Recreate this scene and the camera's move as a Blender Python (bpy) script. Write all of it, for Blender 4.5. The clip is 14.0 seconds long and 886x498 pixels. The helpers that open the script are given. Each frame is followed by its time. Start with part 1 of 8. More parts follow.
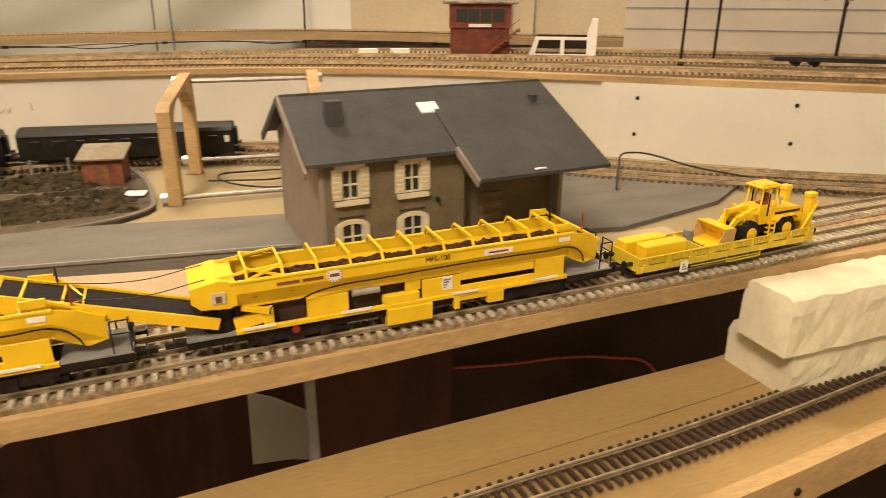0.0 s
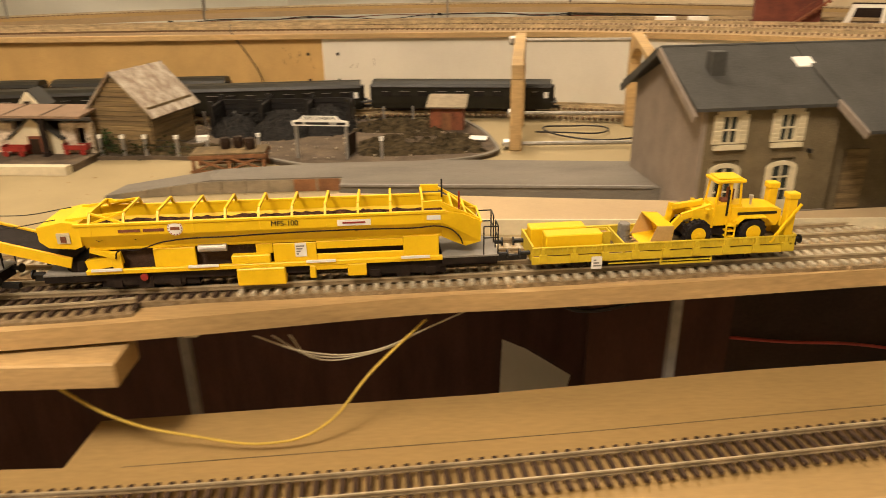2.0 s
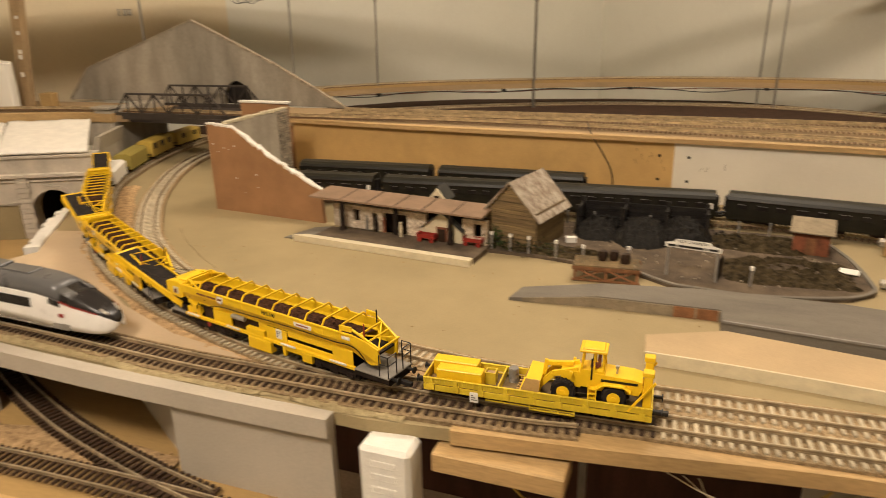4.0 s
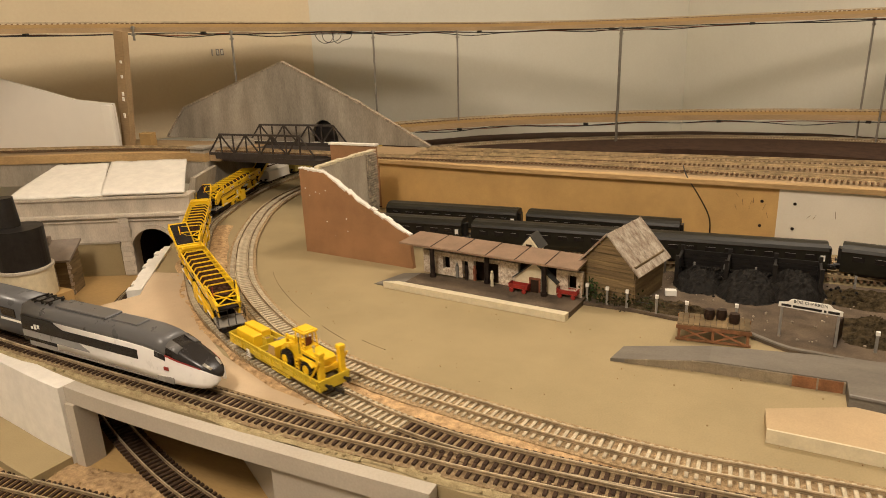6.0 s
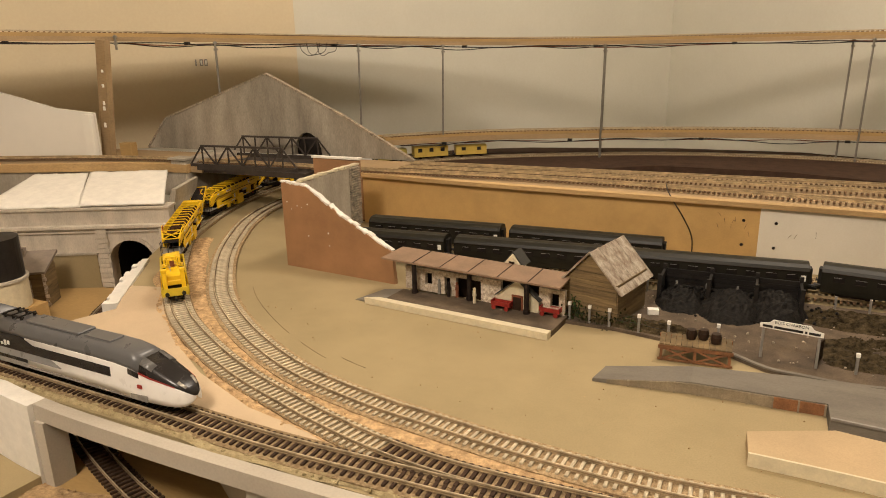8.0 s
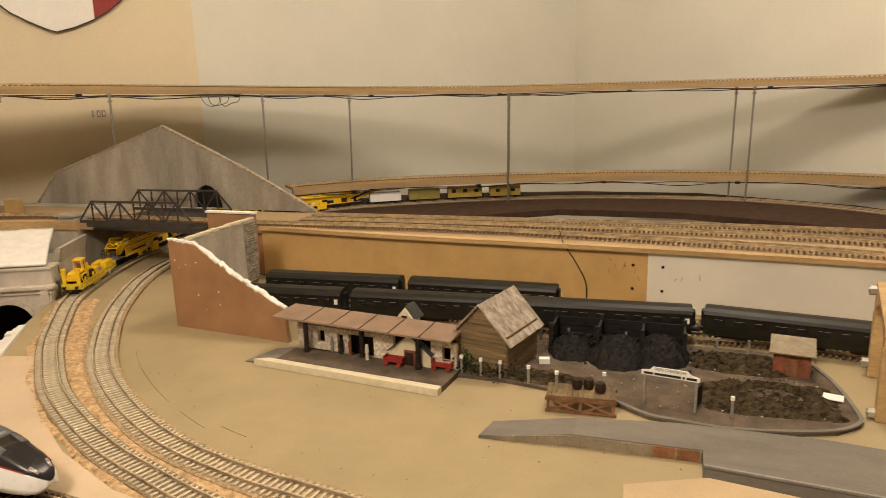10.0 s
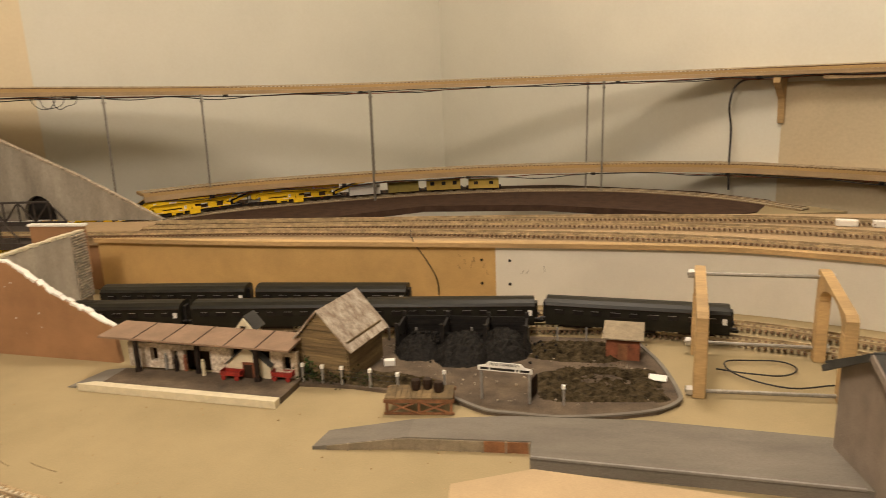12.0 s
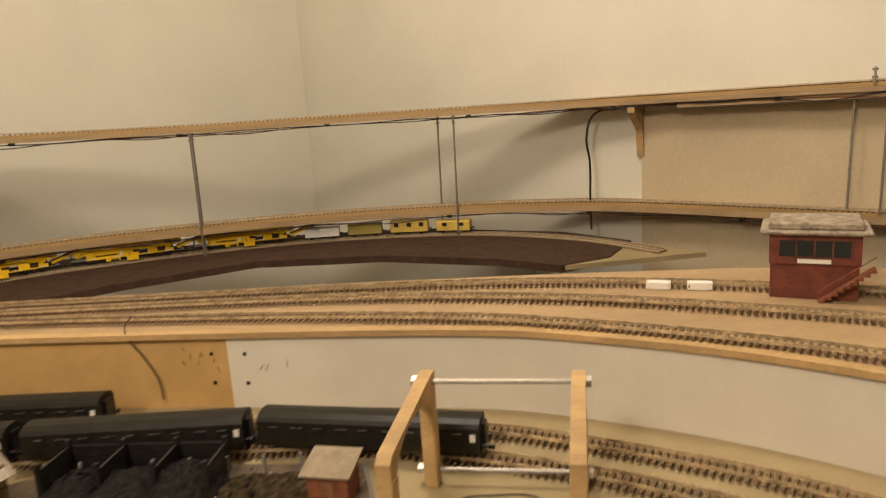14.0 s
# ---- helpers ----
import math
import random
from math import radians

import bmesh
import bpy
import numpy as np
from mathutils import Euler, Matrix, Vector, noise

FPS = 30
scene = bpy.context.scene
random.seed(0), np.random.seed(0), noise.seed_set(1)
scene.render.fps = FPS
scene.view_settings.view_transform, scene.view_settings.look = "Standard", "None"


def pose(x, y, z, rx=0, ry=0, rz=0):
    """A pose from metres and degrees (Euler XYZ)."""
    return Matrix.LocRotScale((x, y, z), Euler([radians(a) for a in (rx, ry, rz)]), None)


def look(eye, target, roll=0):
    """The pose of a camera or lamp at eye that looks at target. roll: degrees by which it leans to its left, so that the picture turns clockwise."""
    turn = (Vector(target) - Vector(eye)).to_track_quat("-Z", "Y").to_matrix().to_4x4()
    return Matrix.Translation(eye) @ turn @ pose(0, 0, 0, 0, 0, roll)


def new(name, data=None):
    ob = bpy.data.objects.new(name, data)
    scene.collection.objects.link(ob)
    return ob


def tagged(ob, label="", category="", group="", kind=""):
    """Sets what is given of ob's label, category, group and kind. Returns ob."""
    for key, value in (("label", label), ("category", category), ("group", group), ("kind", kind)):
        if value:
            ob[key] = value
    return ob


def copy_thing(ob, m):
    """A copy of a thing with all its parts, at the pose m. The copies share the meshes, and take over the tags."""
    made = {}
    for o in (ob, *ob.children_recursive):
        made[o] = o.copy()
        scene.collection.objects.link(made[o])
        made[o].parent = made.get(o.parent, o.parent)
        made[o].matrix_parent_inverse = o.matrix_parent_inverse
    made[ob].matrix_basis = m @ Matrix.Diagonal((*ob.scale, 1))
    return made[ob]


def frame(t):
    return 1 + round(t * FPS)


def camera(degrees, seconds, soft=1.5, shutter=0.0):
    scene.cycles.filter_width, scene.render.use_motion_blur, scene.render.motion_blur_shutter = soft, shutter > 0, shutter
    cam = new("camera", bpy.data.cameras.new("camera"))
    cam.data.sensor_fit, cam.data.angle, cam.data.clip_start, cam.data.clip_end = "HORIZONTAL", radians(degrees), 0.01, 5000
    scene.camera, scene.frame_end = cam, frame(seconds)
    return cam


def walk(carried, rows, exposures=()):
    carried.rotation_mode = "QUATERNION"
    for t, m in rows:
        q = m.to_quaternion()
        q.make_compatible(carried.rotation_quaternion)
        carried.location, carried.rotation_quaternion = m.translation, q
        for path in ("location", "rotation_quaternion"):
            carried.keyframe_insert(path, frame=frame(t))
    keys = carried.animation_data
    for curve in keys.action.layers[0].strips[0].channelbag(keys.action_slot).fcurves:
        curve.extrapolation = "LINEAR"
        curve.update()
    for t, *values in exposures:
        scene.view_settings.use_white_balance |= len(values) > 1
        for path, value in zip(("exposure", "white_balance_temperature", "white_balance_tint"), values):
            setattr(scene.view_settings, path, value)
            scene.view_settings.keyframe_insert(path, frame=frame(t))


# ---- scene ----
cam = camera(65.4, 14.0, soft=0.65, shutter=0.5)
PATH = [
    (0, (0.094, 0.064, 0.184), (0.702, 1.831, -0.531), 0.1),
    (0.5, (0.066, 0.052, 0.183), (0.543, 1.856, -0.537), -0.8),
    (1, (0.033, 0.039, 0.181), (0.363, 1.873, -0.546), -0.8),
    (1.5, (0.008, 0.032, 0.178), (0.226, 1.88, -0.556), -0.7),
    (2, (-0.031, 0.027, 0.172), (0.019, 1.875, -0.59), -0.8),
    (2.5, (-0.059, 0.007, 0.193), (-0.191, 1.855, -0.562), -2.0),
    (3, (-0.09, 0.0, 0.228), (-0.401, 1.801, -0.583), -1.2),
    (3.5, (-0.119, -0.015, 0.25), (-0.584, 1.794, -0.464), 0.0),
    (4, (-0.132, -0.03, 0.271), (-0.795, 1.735, -0.395), -1.2),
    (4.2, (-0.144, -0.034, 0.272), (-0.864, 1.714, -0.381), -0.9),
    (6.3, (-0.167, -0.018, 0.298), (-1.022, 1.694, -0.284), -2.2),
    (6.5, (-0.168, -0.018, 0.297), (-1.024, 1.697, -0.274), -2.1),
    (7, (-0.17, -0.015, 0.296), (-1.013, 1.701, -0.29), -2.0),
    (9.3, (-0.149, 0.006, 0.308), (-0.869, 1.806, -0.187), -1.3),
    (9.5, (-0.144, 0.012, 0.309), (-0.837, 1.825, -0.174), -1.5),
    (10, (-0.129, 0.017, 0.311), (-0.762, 1.859, -0.143), -1.6),
    (10.5, (-0.118, 0.021, 0.313), (-0.703, 1.878, -0.145), -1.8),
    (11, (-0.112, 0.025, 0.31), (-0.644, 1.898, -0.147), -2.1),
    (11.5, (-0.1, 0.034, 0.309), (-0.539, 1.929, -0.156), -2.0),
    (12, (-0.076, 0.045, 0.311), (-0.403, 1.961, -0.162), -2.3),
    (12.5, (-0.046, 0.066, 0.31), (-0.255, 1.995, -0.172), -2.7),
    (13, (0.005, 0.105, 0.316), (-0.084, 2.045, -0.164), -2.6),
    (13.5, (0.078, 0.182, 0.317), (-0.033, 2.124, -0.147), -3.0),
    (14, (0.148, 0.274, 0.317), (-0.025, 2.225, -0.087), -3.8),
]
walk(cam, [(t, look(eye, target, roll)) for t, eye, target, roll in PATH],
     [(0, 0.43, 6080, 10), (0.6, 0.41, 6130, 10), (1.5, 0.36, 6420, 10), (2.5, 0.26, 6450, 10), (4, 0.01, 6150, 10), (7, -0.05, 6020, 10), (9.5, 0.03, 6000, 10), (12, 0.03, 6050, 10), (14, 0.0, 6080, 10)])

from mathutils import geometry

# ---------------- light ----------------
world = bpy.data.worlds.new("room_air")
world.use_nodes = True
world.node_tree.nodes["Background"].inputs[0].default_value = (1.0, 0.85, 0.62, 1)
world.node_tree.nodes["Background"].inputs[1].default_value = 0.15
scene.world = world


def bulb(name, x, y, z, radius, watts, colour):
    data = bpy.data.lights.new(name, "POINT")
    data.shadow_soft_size, data.energy, data.color = radius, watts, colour
    ob = new(name, data)
    ob.location = (x, y, z)
    return ob


LAMPS = ((-0.48, -0.46, 63), (-0.04, 1.10, 31))
for lx, ly, watts in LAMPS:
    bulb("ceiling_bulb", lx, ly, 1.24, 0.15, watts, (1.0, 0.82, 0.635))

# ---------------- materials ----------------
MATS = {}


def mat(name, colour, rough=0.7, vary=0.15, scale=60.0, bump=0.15, fine=900.0, metal=0.0, colour2=None, stretch=None, spec=0.4):
    """Two scales of colour variation, a fine bump and a varied roughness."""
    if name in MATS:
        return MATS[name]
    m = bpy.data.materials.new(name)
    m.use_nodes = True
    nt = m.node_tree
    b = nt.nodes["Principled BSDF"]
    L = nt.links.new
    tc = nt.nodes.new("ShaderNodeTexCoord")
    mp = nt.nodes.new("ShaderNodeMapping")
    mp.inputs["Scale"].default_value = stretch or (1, 1, 1)
    L(tc.outputs["Object"], mp.inputs[0])
    n1 = nt.nodes.new("ShaderNodeTexNoise")
    n1.inputs["Scale"].default_value, n1.inputs["Detail"].default_value = scale, 6
    n1.inputs["Roughness"].default_value = 0.62
    n2 = nt.nodes.new("ShaderNodeTexNoise")
    n2.inputs["Scale"].default_value, n2.inputs["Detail"].default_value = fine, 3
    L(mp.outputs[0], n1.inputs[0]), L(mp.outputs[0], n2.inputs[0])
    ramp = nt.nodes.new("ShaderNodeValToRGB")
    c1 = colour
    c2 = colour2 or tuple(max(0.0, c * (1 - 2.2 * vary)) for c in colour)
    ramp.color_ramp.elements[0].position, ramp.color_ramp.elements[1].position = 0.32, 0.66
    ramp.color_ramp.elements[0].color, ramp.color_ramp.elements[1].color = (*c2, 1), (*c1, 1)
    L(n1.outputs[0], ramp.inputs[0])
    mix = nt.nodes.new("ShaderNodeMix")
    mix.data_type, mix.blend_type = "RGBA", "OVERLAY"
    mix.inputs[0].default_value = min(0.6, vary * 1.6)
    L(ramp.outputs[0], mix.inputs[6]), L(n2.outputs[0], mix.inputs[7])
    oi = nt.nodes.new("ShaderNodeObjectInfo")
    hsv = nt.nodes.new("ShaderNodeHueSaturation")
    mr = nt.nodes.new("ShaderNodeMapRange")
    mr.inputs[3].default_value, mr.inputs[4].default_value = 1 - 0.5 * vary, 1 + 0.5 * vary
    L(oi.outputs["Random"], mr.inputs[0]), L(mr.outputs[0], hsv.inputs["Value"])
    L(mix.outputs[2], hsv.inputs["Color"])
    L(hsv.outputs[0], b.inputs["Base Color"])
    rr = nt.nodes.new("ShaderNodeMapRange")
    rr.inputs[3].default_value, rr.inputs[4].default_value = max(0.05, rough - 0.12), min(1, rough + 0.12)
    L(n1.outputs[0], rr.inputs[0]), L(rr.outputs[0], b.inputs["Roughness"])
    b.inputs["Metallic"].default_value = metal
    b.inputs["Specular IOR Level"].default_value = spec
    if bump:
        bp = nt.nodes.new("ShaderNodeBump")
        bp.inputs["Strength"].default_value, bp.inputs["Distance"].default_value = bump, 0.001
        L(n2.outputs[0], bp.inputs["Height"]), L(bp.outputs[0], b.inputs["Normal"])
    MATS[name] = m
    return m


M_DECK = mat("painted_board", (0.355, 0.280, 0.152), 0.75, 0.10, 9, 0.12, 700, colour2=(0.285, 0.225, 0.120), spec=0.2)
M_PINK = mat("bare_hardboard", (0.56, 0.43, 0.28), 0.8, 0.07, 14, 0.1)
M_SAND = mat("sand_glue", (0.58, 0.40, 0.21), 0.95, 0.3, 160, 0.8, 1500, colour2=(0.27, 0.175, 0.09), spec=0.1)
M_SANDG = mat("dull_sand", (0.44, 0.36, 0.20), 0.95, 0.3, 160, 0.8, 1500, colour2=(0.27, 0.21, 0.11), spec=0.1)
M_RAMP = mat("ochre_hardboard", (0.47, 0.345, 0.195), 0.8, 0.10, 8, 0.1)
M_PLYD = mat("dull_plywood", (0.42, 0.29, 0.15), 0.7, 0.15, 12, 0.12, 400, stretch=(0.25, 1, 1))
M_PLY = mat("plywood", (0.41, 0.265, 0.10), 0.65, 0.12, 10, 0.1, 400, stretch=(0.25, 1, 1))
M_PINE = mat("pine_wood", (0.56, 0.37, 0.16), 0.65, 0.2, 16, 0.12, 500, stretch=(0.2, 1, 1))
M_CHIP = mat("orange_chipboard", (0.54, 0.345, 0.125), 0.6, 0.1, 18, 0.08, 900)
M_WHITE = mat("white_board", (0.70, 0.65, 0.54), 0.55, 0.06, 7, 0.05, 500)
M_WHITEC = mat("white_card", (0.84, 0.80, 0.71), 0.6, 0.03, 7, 0.04, 500)
M_GREYB = mat("grey_panel", (0.47, 0.42, 0.34), 0.6, 0.08, 8, 0.06, 500)
M_FOAM = mat("foam_block", (0.80, 0.72, 0.50), 0.9, 0.08, 40, 0.5, 300)
M_POLY = mat("styrofoam", (0.78, 0.75, 0.68), 0.8, 0.05, 60, 0.5, 500)
M_WALL = mat("wall_paint", (0.70, 0.675, 0.565), 0.8, 0.05, 1.6, 0.08, 150)
M_WALLY = mat("yellow_wall_paint", (0.69, 0.59, 0.40), 0.8, 0.05, 1.6, 0.08, 150)
M_TAN = mat("tan_wall_paint_and_shade", (0.55, 0.455, 0.295), 0.85, 0.08, 3, 0.1, 150)
M_CEIL = mat("ceiling_paint", (0.75, 0.71, 0.62), 0.85, 0.04, 2, 0.05, 150)
M_FLOOR = mat("floor_boards", (0.27, 0.18, 0.10), 0.6, 0.2, 4, 0.1, 100)
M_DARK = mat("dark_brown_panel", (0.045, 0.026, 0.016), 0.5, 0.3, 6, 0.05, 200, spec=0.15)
M_BROWN = mat("brown_roadbed", (0.085, 0.05, 0.033), 0.9, 0.2, 40, 0.3, 900, spec=0.1)
M_CONC = mat("model_concrete", (0.42, 0.37, 0.29), 0.85, 0.2, 22, 0.25, 700, stretch=(1, 1, 0.3))
M_TERRA = mat("brown_hardboard", (0.36, 0.19, 0.085), 0.75, 0.13, 22, 0.1, 900)
M_PLASTER = mat("white_plaster", (0.80, 0.76, 0.68), 0.9, 0.06, 60, 0.35, 350)
M_TOWER = mat("dull_red_boards", (0.22, 0.060, 0.034), 0.8, 0.25, 60, 0.2)
M_RAIL = mat("rail_steel", (0.62, 0.51, 0.34), 0.42, 0.2, 90, 0.05, 900, metal=0.35)
M_SLEEP_D = mat("dark_sleepers", (0.075, 0.045, 0.028), 0.8, 0.25, 200, 0.3, spec=0.15)
M_SLEEP_B = mat("brown_sleepers", (0.21, 0.13, 0.07), 0.85, 0.25, 200, 0.3, spec=0.15)
M_RAILB = mat("brown_rail", (0.58, 0.44, 0.25), 0.5, 0.25, 90, 0.05, 900, metal=0.2)
M_RAILW = mat("rail_web", (0.32, 0.235, 0.135), 0.6, 0.25, 90, 0.1, 900, spec=0.2)
M_SLEEP_C = mat("concrete_sleepers", (0.62, 0.53, 0.37), 0.85, 0.2, 150, 0.3)
M_BALLAST = mat("sandy_ballast", (0.43, 0.32, 0.185), 0.95, 0.35, 300, 0.9, 1600, colour2=(0.19, 0.125, 0.06), spec=0.1)
M_YEL = mat("yellow_plastic", (0.84, 0.535, 0.007), 0.42, 0.06, 70, 0.04, 900, colour2=(0.76, 0.48, 0.006))
M_YELG = mat("lime_yellow_plastic", (0.66, 0.48, 0.025), 0.45, 0.08, 90, 0.05, 900)
# next two: front car yellows, dulled in colour for the shade at the back
M_CREW = mat("shade_dulled_yellow_plastic", (0.60, 0.42, 0.08), 0.5, 0.08, 90, 0.05, 900)
M_OLIVE = mat("shade_dulled_olive_plastic", (0.34, 0.27, 0.06), 0.5, 0.1, 90, 0.05, 900)
M_BELT = mat("black_belt", (0.028, 0.022, 0.02), 0.75, 0.3, 150, 0.3, spec=0.15)
M_BALL = mat("dark_ballast_load", (0.085, 0.040, 0.022), 0.95, 0.4, 300, 1.0, 1200, spec=0.06)
M_BLACK = mat("black_plastic", (0.018, 0.015, 0.013), 0.45, 0.3, 120, 0.05)
M_UNDER = mat("dark_underframe", (0.03, 0.02, 0.015), 0.7, 0.3, 120, 0.1, spec=0.15)
M_GREY = mat("grey_plastic", (0.26, 0.24, 0.21), 0.5, 0.12, 120, 0.05)
M_SILVER = mat("dull_silver", (0.55, 0.52, 0.46), 0.35, 0.1, 120, 0.05, metal=0.6)
M_RED = mat("red_plastic", (0.30, 0.028, 0.018), 0.5, 0.15, 120, 0.05)
M_COACH = mat("dark_green_coach", (0.019, 0.017, 0.011), 0.42, 0.2, 60, 0.03, spec=0.22)
M_LOGOW = mat("printed_white", (0.80, 0.77, 0.70), 0.5, 0.03, 60, 0)
M_SLATE = mat("slate_roof", (0.066, 0.064, 0.058), 0.6, 0.15, 40, 0.2, 600, spec=0.15)
M_HOUSE = mat("brown_render", (0.185, 0.145, 0.085), 0.85, 0.15, 60, 0.4, 900, spec=0.1)
M_HOUSEG = mat("grey_render", (0.27, 0.22, 0.175), 0.85, 0.12, 50, 0.4, 900)
M_CREAM = mat("cream_paint", (0.66, 0.58, 0.40), 0.6, 0.08, 120, 0.05)
M_QUAY = mat("grey_asphalt", (0.20, 0.178, 0.145), 0.9, 0.14, 30, 0.4, 1200, stretch=(0.3, 1, 1), spec=0.15)
M_QUAYS = mat("grey_brown_boards", (0.30, 0.245, 0.165), 0.9, 0.18, 60, 0.4, 900, spec=0.15)
M_RUST = mat("rust_brick", (0.27, 0.09, 0.04), 0.85, 0.25, 120, 0.4)
M_STONE = mat("cut_stone", (0.40, 0.33, 0.24), 0.9, 0.3, 150, 0.5)
M_YARD = mat("yard_dirt", (0.13, 0.098, 0.066), 0.95, 0.35, 35, 0.7, 900, colour2=(0.06, 0.046, 0.034), spec=0.1)
M_STAGE = mat("red_brown_timber", (0.28, 0.125, 0.05), 0.8, 0.25, 90, 0.2)
M_PSTONE = mat("pale_rubble_stone", (0.70, 0.61, 0.48), 0.9, 0.35, 260, 0.8, 900, colour2=(0.30, 0.22, 0.15))
M_PALEC = mat("pale_concrete", (0.60, 0.53, 0.43), 0.85, 0.16, 25, 0.25, 700, stretch=(1, 1, 0.35))
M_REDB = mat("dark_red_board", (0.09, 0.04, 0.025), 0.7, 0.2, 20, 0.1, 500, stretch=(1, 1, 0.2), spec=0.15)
M_SOIL = mat("dark_soil", (0.095, 0.07, 0.036), 0.95, 0.4, 160, 1.0, 900, spec=0.08)
M_COAL = mat("coal", (0.022, 0.019, 0.016), 0.6, 0.5, 300, 1.0, 900, spec=0.12)
M_HUTW = mat("weathered_boards", (0.24, 0.165, 0.075), 0.85, 0.3, 60, 0.3, 700, stretch=(0.3, 0.3, 4))
M_HUTR = mat("peeling_roof", (0.50, 0.44, 0.35), 0.85, 0.35, 45, 0.4, 500, colour2=(0.19, 0.13, 0.085), stretch=(3, 3, 0.7))
M_CANOPY = mat("canopy_felt", (0.26, 0.175, 0.115), 0.75, 0.12, 40, 0.2, 700, spec=0.15)
M_GREEN = mat("ivy_green", (0.06, 0.12, 0.025), 0.9, 0.4, 200, 0.6)
M_WEED = mat("dark_weeds", (0.050, 0.058, 0.020), 0.9, 0.4, 200, 0.6, spec=0.1)
M_TWHITE = mat("gloss_white", (0.82, 0.79, 0.75), 0.3, 0.03, 60, 0)
M_TGREY = mat("gloss_grey", (0.10, 0.098, 0.098), 0.3, 0.05, 60, 0)
M_TSILV = mat("gloss_silver_grey", (0.24, 0.235, 0.23), 0.3, 0.05, 60, 0)
M_TDARK = mat("gloss_dark", (0.022, 0.019, 0.018), 0.25, 0.1, 60, 0, spec=0.25)
M_CABLE = mat("black_cable", (0.02, 0.016, 0.014), 0.5, 0.2, 100, 0)
M_CABLEW = mat("pale_cable", (0.50, 0.42, 0.28), 0.5, 0.1, 100, 0)
M_CABLEY = mat("yellow_cable", (0.62, 0.42, 0.06), 0.5, 0.1, 100, 0)
M_CABLER = mat("red_cable", (0.40, 0.05, 0.03), 0.5, 0.1, 100, 0)
M_GALV = mat("galvanised_rod", (0.36, 0.33, 0.28), 0.45, 0.15, 200, 0.05, metal=0.7)
M_BRIDGE = mat("bridge_paint", (0.055, 0.042, 0.034), 0.6, 0.2, 100, 0.1)


def glass_mat():
    m = bpy.data.materials.new("window_glass")
    m.use_nodes = True
    b = m.node_tree.nodes["Principled BSDF"]
    b.inputs["Base Color"].default_value = (0.03, 0.035, 0.03, 1)
    b.inputs["Roughness"].default_value = 0.08
    return m


M_GLASS = glass_mat()
M_GLASSG = mat("dusty_grey_glass", (0.13, 0.125, 0.12), 0.25, 0.08, 200, 0)


# ---------------- mesh helpers ----------------
def box(bm, x0, x1, y0, y1, z0, z1, bevel=0.0):
    r = bmesh.ops.create_cube(bm, size=1)
    vs = r["verts"]
    for v in vs:
        v.co = Vector((x0 + (v.co.x + 0.5) * (x1 - x0), y0 + (v.co.y + 0.5) * (y1 - y0), z0 + (v.co.z + 0.5) * (z1 - z0)))
    if bevel:
        es = {e for v in vs for e in v.link_edges}
        bmesh.ops.bevel(bm, geom=list(es), offset=bevel, segments=1, affect="EDGES")
    return vs


def obox(bm, a, b, w, h, up=(0, 0, 1), bevel=0.0):
    """A bar from a to b, w wide and h high."""
    a, b = Vector(a), Vector(b)
    d = (b - a)
    n = d.length
    d.normalize()
    u = Vector(up)
    s = d.cross(u)
    if s.length < 1e-4:
        s = d.cross(Vector((0, 1, 0)))
    s.normalize()
    u = s.cross(d)
    vs = box(bm, 0, n, -w / 2, w / 2, -h / 2, h / 2)
    for v in vs:
        c = v.co.copy()
        v.co = a + d * c.x + s * c.y + u * c.z
    if bevel:
        es = {e for v in vs for e in v.link_edges}
        bmesh.ops.bevel(bm, geom=list(es), offset=bevel, segments=1, affect="EDGES")


def cyl(bm, a, b, r, r2=None, n=10):
    a, b = Vector(a), Vector(b)
    d = b - a
    m = Matrix.Translation((a + b) / 2) @ d.to_track_quat("Z", "Y").to_matrix().to_4x4()
    bmesh.ops.create_cone(bm, cap_ends=True, segments=n, radius1=r, radius2=r if r2 is None else r2, depth=d.length, matrix=m)


def prism(bm, pts, z0, z1):
    """An upright prism over a plan outline."""
    lo = [bm.verts.new((x, y, z0)) for x, y in pts]
    hi = [bm.verts.new((x, y, z1)) for x, y in pts]
    n = len(pts)
    for i in range(n):
        bm.faces.new((lo[i], lo[(i + 1) % n], hi[(i + 1) % n], hi[i]))
    for a, b, c in geometry.tessellate_polygon([[Vector((x, y, 0)) for x, y in pts]]):
        bm.faces.new((hi[a], hi[b], hi[c])), bm.faces.new((lo[c], lo[b], lo[a]))
    bmesh.ops.recalc_face_normals(bm, faces=bm.faces[:])


def extrude(bm, pts, axis, c0, c1):
    """A prism of an outline drawn in the plane across an axis ('x': points are (y, z); 'y': points are (x, z))."""
    def put(p, c):
        return (c, p[0], p[1]) if axis == "x" else (p[0], c, p[1])
    lo = [bm.verts.new(put(p, c0)) for p in pts]
    hi = [bm.verts.new(put(p, c1)) for p in pts]
    n = len(pts)
    for i in range(n):
        bm.faces.new((lo[i], hi[i], hi[(i + 1) % n], lo[(i + 1) % n]))
    for a, b, c in geometry.tessellate_polygon([[Vector((p[0], p[1], 0)) for p in pts]]):
        bm.faces.new((hi[a], hi[b], hi[c])), bm.faces.new((lo[c], lo[b], lo[a]))
    bmesh.ops.recalc_face_normals(bm, faces=bm.faces[:])


